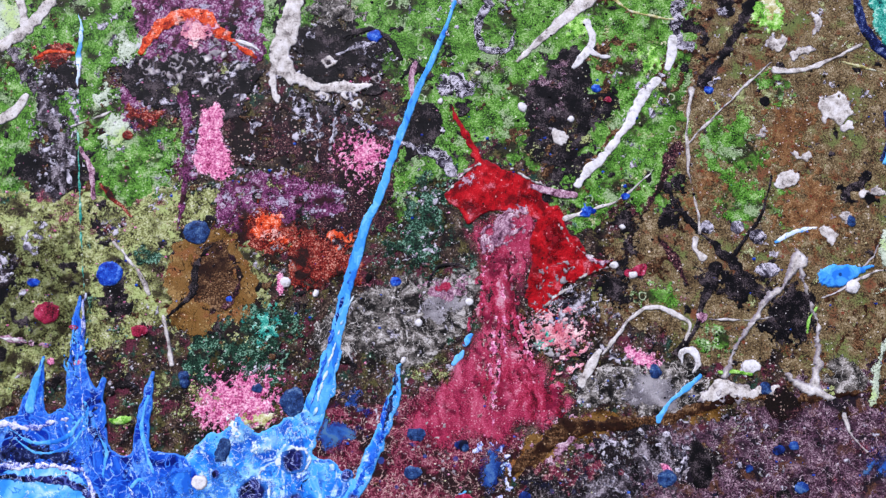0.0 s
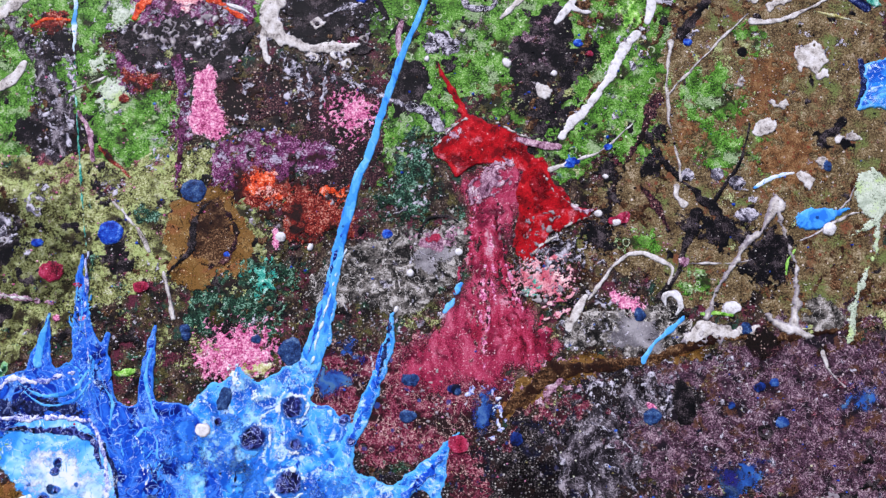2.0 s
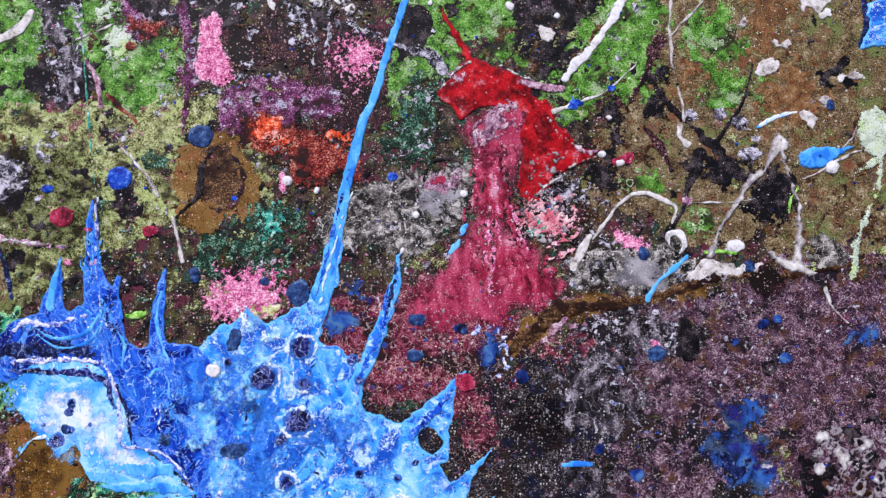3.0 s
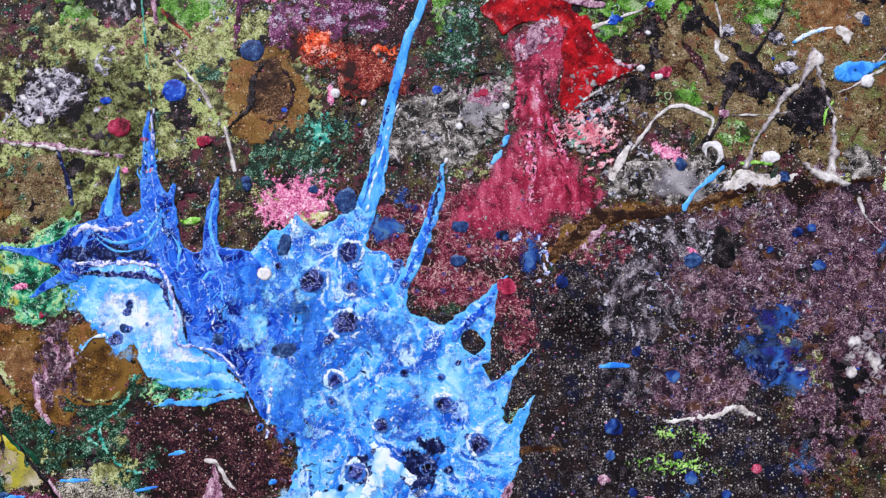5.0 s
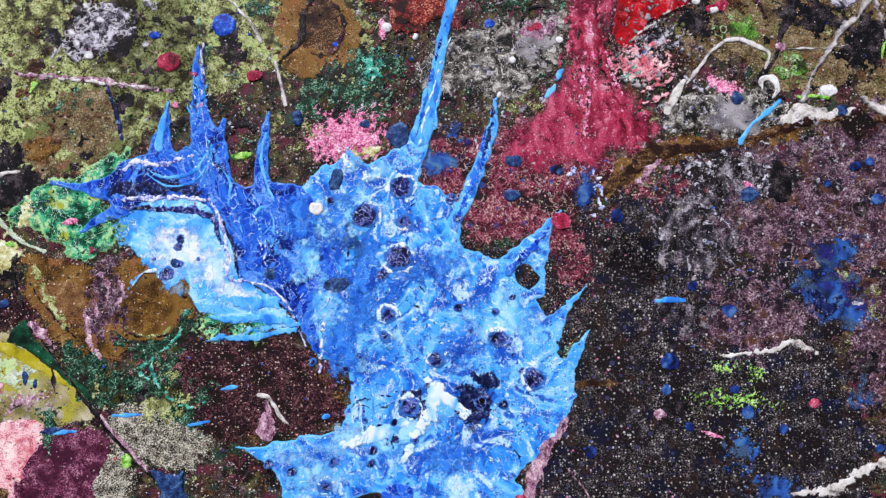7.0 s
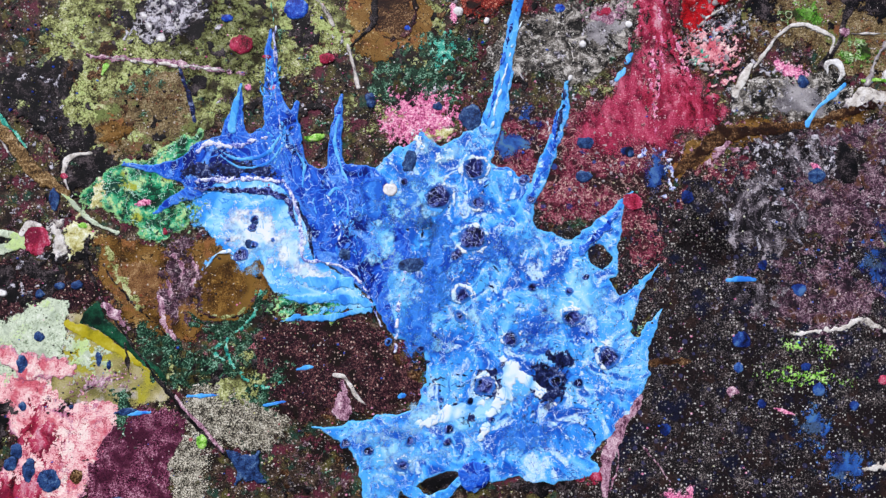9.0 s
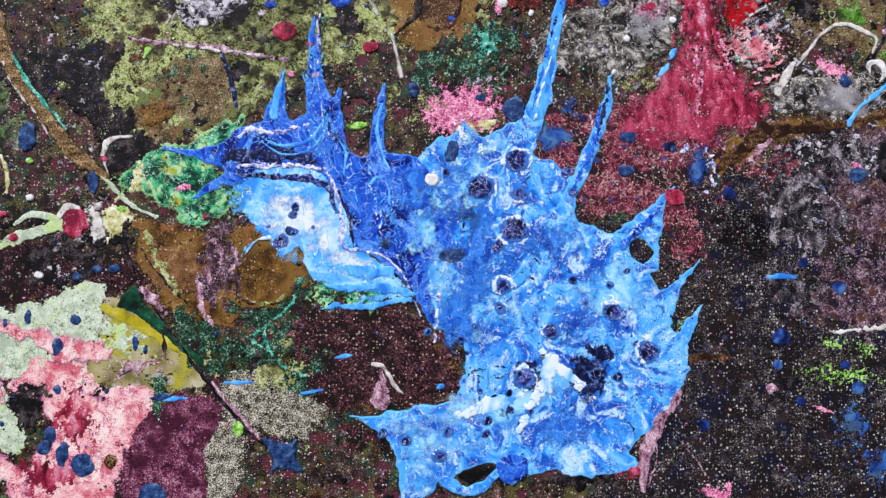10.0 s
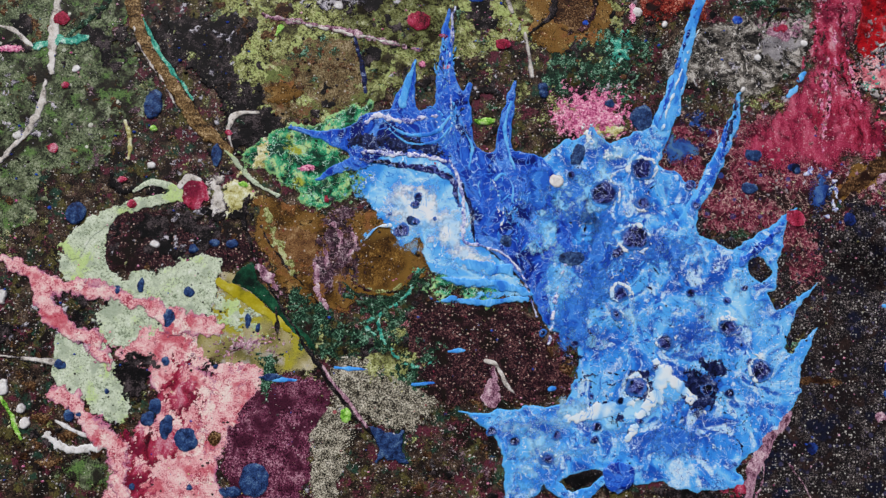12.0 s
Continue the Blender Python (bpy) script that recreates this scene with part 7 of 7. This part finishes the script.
strand("green_arc", TEAL, 17, [(-30.93, -16.94), (-29.54, -17.93), (-27.51, -17.98), (-25.91, -16.68)], (0.1, 0.22, 0.24, 0.1), "thin green arc", "", rough=(0.12, 0.5), parent=nut)
strand("olive_arc", OLIVE, 17, [(-30.66, -16.35), (-29.28, -17.22), (-27.57, -17.29), (-26.35, -16.26)], (0.06, 0.14, 0.14, 0.06), "thin olive arc", "", rough=(0.12, 0.5), parent=nut)
strand("green_stroke", TEAL, 12, [(-30.79, -17.74), (-29.11, -18.42), (-27.12, -17.86), (-25.46, -15.69)], (0.21, 0.33, 0.33, 0.33,), "dark green rim of a golden field", "paint stroke", rough=(0.2, 0.4))
paint("navy_star", NAVY, 16, 0.07, lobes=[(-26.67, -28.18, 0.87, 0.95, 4)], strokes=[([(-26.67, -28.18), (-27.74, -27.28), (-28.17, -26.92)], (0.49, 0.25, 0.04,)), ([(-26.67, -28.18), (-25.76, -27.14)], (0.49, 0.12,)), ([(-26.67, -28.18), (-27.58, -29.22)], (0.49, 0.12,)), ([(-26.67, -28.18), (-25.47, -29.26)], (0.49, 0.12,))], join=0.2, warp=(0.1, 0.5), rough=(0.1, 0.4), label="slate blue star-shaped splat", category="paint splash")
strand("pink_bird", MAUVE, 14, [(-19.70, -22.14), (-19.75, -23.15), (-19.83, -24.35)], (0.25, 0.49, 0.91,), "mauve wedge of paint", "paint splash", rough=(0.2, 0.4))
strand("cream_loop", BONE, 16, [(-20.41, -21.72), (-19.49, -22.13), (-18.81, -23.28), (-17.95, -24.09)], (0.21, 0.21, 0.21, 0.08,), "cream looped stroke of paint", "paint stroke")
for points in ([(-25.51, -15.08), (-26.35, -17.39), (-28.14, -19.24), (-27.58, -21.13), (-25.60, -22.58), (-24.15, -22.08)], [(-28.65, -18.99), (-28.97, -20.03), (-27.69, -20.74)]):
    strand("mint_web", TURQ, 13, points, (0.06, 0.16, 0.1, 0.13, 0.1, 0.05), "thin mint green web of paint", rough=(0.18, 0.3))
patch("green_field", TEAL, 9, [(-33.42, -19.96, 2.01, 2.01, -26), (-25.96, -22.21, 2.01, 1.61, 4)], "dark green mottled field", 0.8, 0.7)
for lobe in [(-27.13, -22.70, 1.61, 1.20, 4), (-20.66, -16.96, 1.23, 0.57, 4)]:
    patch("olive_film", OLIVE, 10, [lobe], "olive mottled film of paint", 0.6, 0.5)
patch("emerald_film", EMERALD, 10, [(-21.91, -16.64, 2.86, 1.06, -6)], "emerald film under blue tongues", 0.6, 0.5)
strand("dusty_wedge", MAUVE, 13, [(1.57, -23.98), (-0.01, -26.08), (-0.97, -28.31), (-1.22, -30.66)], (0.33, 0.74, 0.58, 0.41,), "dusty pink wedge beside the blue splash", "paint stroke", rough=(0.12, 0.5))
for lobe in [(-12.60, -29.52, 1.84, 0.80, 4), (-5.76, -30.01, 2.41, 0.64, 4)]:
    patch("black_pool", BLACK, 11, [lobe], "black pool under the blue splash", 0.2, 0.5)
patch("red_bit", CRIMSON, 13, [(-2.15, -29.37, 0.97, 0.57, 4)], "crimson bit beside the blue splash", 0.3, 0.4)
strand("brown_dash", UMBER, 13, [(2.46, -21.41), (3.66, -21.36), (5.18, -21.46)], (0.33, 0.45, 0.21,), "dark brown dash of paint", "paint stroke", rough=(0.15, 0.4))

# ---- the dark speckled field ----
flower = paint("blue_flower", BLUEVEIL, 14, 0.015, areas=[[(19.09, -13.32), (20.30, -13.14), (22.03, -14.20), (22.35, -15.41), (21.85, -17.01), (20.61, -17.78), (19.46, -16.96), (18.33, -15.93), (18.00, -14.71)]], strokes=[([(16.00, -14.79), (17.40, -14.82), (18.81, -14.53)], (0.12, 0.25, 0.74,)), ([(17.75, -15.71), (18.74, -15.74), (19.55, -15.55)], (0.08, 0.33, 0.58,)), ([(23.42, -14.23), (22.41, -14.41), (21.60, -14.59)], (0.12, 0.49, 0.82,))], join=0.3, warp=(0.3, 0.8), rough=(0.25, 0.6), label="translucent cobalt blue flower-like splash", category="paint splash")
patch("blue_haze", BLUEVEIL, 12, [(20.94, -12.55, 2.00, 1.60, -1), (22.07, -16.61, 1.35, 1.43, -1)], "thin blue-grey veil of paint", 0.7, 0.7, parent=flower)
strand("violet_heart", INK, 20, [(19.56, -15.35), (20.50, -16.38), (21.33, -15.79)], (0.33, 0.66, 0.33,), "dark violet heart of a blue splash", "", rough=(0.25, 0.4), parent=flower)
strand("ivory_line", BONE, 14, [(12.75, -19.54), (14.94, -19.46), (16.63, -19.22), (17.85, -18.77), (19.50, -19.56)], (0.12, 0.21, 0.25, 0.33, 0.16,), "ivory ridge-like line of paint", rough=(0.15, 0.3), thick=0.04)
strand("ivory_line", BONE, 14, [(17.35, -29.21), (20.10, -28.98), (22.53, -27.59), (24.71, -27.00)], (0.25, 0.49, 0.41, 0.33,), "ivory ridge-like line of paint", rough=(0.2, 0.3), thick=0.04)
eye = patch("black_eye", BLACK, 11, [(9.58, -23.21, 1.35, 0.72, -1)], "black eye-shaped patch of paint", 0.3, 0.5)
spot("pink_drop", MAUVE, 14, (8.09, -23.62, 0.52, 0.32, -1), "dusty pink drop beside a black patch", rough=(0.2, 0.3))
for lobe in [(13.57, -22.81, 1.82, 0.36, -1), (15.08, -20.66, 0.40, 0.48, -1), (13.10, -20.42, 0.56, 0.32, -1)]:
    patch("lime_spray", LIME, 12, [lobe], "lime green sprayed flecks on charcoal", 0.5, 0.2)
for lobe in [(13.78, -26.35, 1.34, 1.34, -1), (15.98, -29.11, 1.57, 1.17, -1)]:
    patch("blue_veil", BLUEVEIL, 11, [lobe], "dark blue veil of paint on charcoal", 0.6, 0.6)
for lobe in [(22.27, -22.58, 0.79, 1.10, -1), (15.11, -23.63, 0.40, 0.40, -1)]:
    patch("blue_veil", BLUEVEIL, 10, [lobe], "blue veil of paint on charcoal", 0.5, 0.5)
patch("plum_veil", PLUM, 7, [(23.32, -18.64, 1.97, 6.32, -1)], "dusty plum veil of paint", 0.9, 0.9)
for points in [[(-29.21, 20.68), (-27.53, 19.84), (-26.23, 18.49)], [(-28.2, 17.73), (-26.83, 16.69), (-27.43, 15.36)], [(-26.61, 18.15), (-25.87, 16.69), (-26.26, 15.23)], [(-27.73, 13.99), (-26.6, 13.18), (-25.8, 11.87)], [(-28.93, 15.64), (-28.17, 14.57), (-27.33, 15.07)], [(-27.68, 18.99), (-26.25, 18.83), (-25.69, 17.65)], [(-26.8, 15.03), (-26.02, 14.0), (-26.35, 12.97)], [(-30.07, 21.32), (-29.09, 20.05), (-28.31, 19.41)]]:
    strand("grey_swirl", ASH, 15, points, (0.08, 0.26, 0.22, 0.06), "grey and lilac swirl of marbled paint", "paint strand", "grey swirls", rough=(0.2, 0.35))
for points in [[(-9.9, 18.27), (-9.33, 16.51), (-9.75, 15.26)], [(-7.42, 17.77), (-7.62, 15.68), (-7.92, 14.35)], [(-6.04, 17.98), (-5.54, 16.51), (-5.77, 15.89)], [(-5.54, 16.6), (-4.32, 16.02), (-3.1, 15.43)], [(-10.63, 18.39), (-10.0, 17.34), (-9.1, 17.13)], [(-8.8, 17.76), (-8.55, 15.88), (-8.71, 13.81)]]:
    strand("grey_drip", ASH, 14, points, (0.1, 0.24, 0.16, 0.05), "thin grey drip hanging below a white arc", "paint drip", "grey drips below the arc", rough=(0.2, 0.35))
for points in [[(1.26, -26.71), (2.28, -28.19), (3.44, -29.79)], [(-0.33, -26.39), (-0.11, -28.45), (-0.92, -30.48)], [(0.4, -25.3), (-0.47, -26.67), (-0.91, -27.65)]]:
    strand("mauve_thread", MAUVE, 14, points, (0.06, 0.16, 0.14, 0.05), "dusty mauve thread on charcoal", "paint strand", rough=(0.1, 0.4))
patch("rose_chip", ROSE, 14, [(3.86, -30.90, 1.0, 0.7, 35)], "rose pink chip of paint on charcoal", 0.2, 0.6)
for points in [[(16.24, -4.84), (16.64, -6.51), (16.08, -8.14), (15.25, -8.62)], [(13.65, -6.23), (14.29, -7.49), (14.94, -8.2)], [(11.0, -8.45), (12.39, -9.1), (13.76, -10.15)], [(10.47, -6.29), (11.52, -5.77), (12.85, -6.01)], [(10.83, -7.62), (11.85, -8.34), (11.74, -7.23)], [(11.49, -11.33), (12.88, -11.77), (13.83, -13.0)], [(8.5, -10.04), (9.06, -11.28), (8.69, -12.5)], [(9.8, -13.13), (10.78, -13.76), (10.63, -12.54)]]:
    strand("grey_swirl", ASH, 14, points, (0.05, 0.16, 0.14, 0.05), "thin grey swirl of marbled paint", "paint strand", "grey swirls", rough=(0.14, 0.4))
spot("dark_ring", BLACK, 14, (23.18, -9.32, 0.6, 0.52, 0), "dark ring-shaped drop with a pale heart", holes=[(23.23, -9.32, 0.26, 0.2, 0)])
strand("rose_dash", ROSE, 14, [(11.24, -24.84), (11.9, -25.13), (12.6, -25.37)], (0.1, 0.2, 0.06), "short rose pink dash on charcoal", "paint stroke")
drops(DEEP, "translucent dark blue drop on charcoal", "dark blue drops on charcoal", [(23.04, -6.24, 0.41, 0.37, 0), (24.07, -5.93, 0.37, 0.33, 0), (24.42, -8.73, 0.5, 0.45, 0), (20.96, -7.43, 0.33, 0.3, 0), (23.42, -26.23, 0.37, 0.33, 0), (13.62, -22.0, 0.37, 0.33, 0), (16.84, -24.79, 0.41, 0.37, 0)])
curls("cell_cluster", BONE, 12, [(29.81, -16.13, 1.57, 2.36, -2), (27.09, -15.67, 1.18, 2.36, -2)], 84, 0.1, 0.5, "white paint cells on plum ground")
curls("cell_cluster", ASH, 10, [(11.97, -10.53, 2.39, 1.20, -2), (11.28, -8.53, 1.60, 1.60, -2), (11.20, -6.13, 2.04, 1.22, -2), (16.09, -5.85, 1.22, 2.03, -2)], 110, 0.06, 0.3, "grey paint cells on charcoal")
pod = patch("blue_pod", BLUEVEIL, 14, [(3.62, -7.39, 1.23, 1.64, -12)], "hazy dark blue pod with white flecks", 0.4, 0.6)
patch("blue_core", DEEP, 17, [(3.77, -7.81, 0.65, 0.98, -11)], "", 0.3, 0.4, parent=pod)
strand("pale_ring", LACE, 18, [(2.42, -6.36), (3.54, -5.75), (4.57, -6.67), (4.74, -8.19), (4.18, -9.36)], (0.04, 0.13, 0.1, 0.14, 0.05), "", "", parent=pod, rough=(0.3, 0.3))
curls("white_fleck", ICE, 19, [(3.50, -6.26, 0.98, 0.41, -2), (4.51, -7.62, 0.33, 1.06, -2)], 22, 0.03, 0.14, "white flecks", parent=pod, category="")
patch("grey_haze", DUSK, 10, [(11.38, -10.68, 3.64, 3.24, -1)], "dusky grey haze of paint on charcoal", 0.8, 0.9)
patch("grey_haze", DUSK, 10, [(9.88, -16.75, 3.21, 2.01, -1)], "dusky grey haze of paint on charcoal", 0.8, 0.9)
patch("plum_haze", PLUM, 10, [(17.85, -10.43, 4.82, 2.81, -1)], "plum speckled haze of paint on charcoal", 1.0, 0.9)
patch("plum_haze", PLUM, 10, [(15.08, -16.86, 4.79, 2.79, -1)], "plum speckled haze of paint on charcoal", 1.0, 0.9)
patch("maroon_haze", MAROON, 10, [(2.36, -12.92, 1.63, 2.85, -1)], "maroon speckled haze beside the blue splash", 0.8, 0.4)
patch("emerald_lobe", EMERALD, 10, [(-33.86, -8.86, 2.55, 2.06, 5)], "emerald green lobe of mottled paint", 0.35, 0.6)
strand("dark_contour", BLACK, 15, [(-37.24, -13.31), (-35.90, -15.27), (-34.09, -17.18), (-32.31, -18.87)], (0.08, 0.12, 0.12, 0.06,), "thin dark contour in a golden field", "paint stroke", rough=(0.1, 0.3))
strand("dark_contour", DARKPLUM, 15, [(-30.77, -15.69), (-29.62, -17.24), (-27.17, -17.25), (-25.61, -15.29)], (0.08, 0.16, 0.16, 0.08,), "thin dark contour in a golden field", "paint stroke", rough=(0.15, 0.3))
strand("olive_contour", OLIVE, 14, [(-37.04, -12.05), (-35.98, -14.45), (-34.57, -16.40)], (0.25, 0.41, 0.21,), "olive stroke in a golden field", "paint stroke", rough=(0.3, 0.3))
curls("cell_cluster", BONE, 12, [(-1.15, -7.47, 2.47, 1.23, -2), (0.14, -5.83, 2.06, 1.65, -2)], 60, 0.03, 0.16, "fine cream crackle on maroon")
patch("teal_slick", BLUEVEIL, 11, [(-7.29, -5.21, 1.83, 1.25, -2), (-6.00, -3.14, 1.41, 0.67, -2)], "slate blue slick beside the blue strand", 0.5, 0.6)
patch("pink_veil", MAUVE, 10, [(8.36, -5.64, 2.04, 0.82, 18)], "dusty mauve veil of paint on plum", 0.6, 0.5)
mauve = strand("mauve_line", MAUVE, 13, [(-38.67, 2.46), (-34.78, 2.00), (-31.33, 1.55), (-27.05, 0.81)], (0.16, 0.29, 0.33, 0.12,), "mauve and white level strand of paint", rough=(0.2, 0.4))
strand("white_core", BONE, 19, [(-37.37, 2.38), (-34.35, 1.90), (-30.90, 1.45), (-27.90, 1.14)], (0.08, 0.12, 0.16, 0.08,), "white core of a mauve strand", "", rough=(0.1, 0.3), parent=mauve)
strand("green_dash", LIME, 14, [(-37.56, 1.00), (-37.27, 1.73)], (0.21, 0.33,), "light green dash of paint", "paint stroke")
strand("ink_drip", INK, 14, [(-31.76, 1.47), (-31.09, -0.49), (-30.63, -2.65)], (0.16, 0.25, 0.21,), "thin ink blue drip of paint", "paint drip")
spot("mustard_drop", GOLD, 12, (-36.60, -3.21, 1.20, 1.03, -2), "mottled mustard and black paint drop", "paint patch", rough=(0.35, 0.4))

# ---- fine spatter over everything ----
spatter("white_spatter", BONE, 8000, 0.02, 0.085, (-60, -38, 36, 28), "fine bone white spatter of tiny droplets", 11)
spatter("dark_spatter", BLACK, 3600, 0.03, 0.16, (-60, -38, 36, 28), "fine black spatter of tiny droplets", 12)
spatter("pink_spatter", ROSE, 900, 0.03, 0.13, (-60, -38, 10, 20), "fine pink spatter of tiny droplets", 13, 7.0)
spatter("blue_spatter", COBALT, 700, 0.03, 0.16, (-58, -38, 36, 20), "fine blue spatter of tiny droplets", 14, 7.0)
spatter("yellow_spatter", CREAM, 1100, 0.025, 0.10, (-60, -38, 36, 28), "fine yellow spatter of tiny droplets", 15, 5.0)
curls("cell_cluster", ASH, 11, [(23.45, -13.83, 1.59, 6.36, -1), (20.26, -10.49, 2.41, 1.60, -1), (22.45, -7.68, 2.41, 1.61, -2)], 80, 0.06, 0.26, "small grey ring cells on plum ground")
curls("cell_cluster", ASH, 11, [(25.88, -5.62, 4.24, 1.93, 0), (21.22, -6.36, 2.31, 2.31, 0)], 60, 0.05, 0.24, "small grey ring cells on dark plum")
patch("mauve_smudge", MAUVE, 15, [(-37.64, -21.96, 1.83, 0.48, 14)], "dusty mauve smudge on yellow khaki", 0.6, 0.3)
patch("pink_smudge", ROSE, 15, [(-36.97, -21.43, 0.56, 0.24, 4)], "small rose pink smudge on khaki", 0.4, 0.3)
patch("pale_smudge", PALE, 14, [(-38.65, -19.96, 1.60, 1.20, -26)], "pale mint smudge on yellow khaki", 0.9, 0.5)
patch("teal_smudge", TEAL, 15, [(-35.68, -23.53, 0.72, 1.35, 4)], "dark teal smudge beside the pink field", 0.5, 0.4)
strand("dark_scratch", DARKPLUM, 16, [(-41.27, -23.43), (-38.96, -22.70), (-36.68, -21.49)], (0.06, 0.08, 0.06,), "thin dark scratch across yellow khaki", "paint stroke")
patch("copper_veil", RUST, 12, [(-34.33, -14.73, 2.44, 1.87, -16)], "copper brown veil on a golden field", 0.6, 0.5)
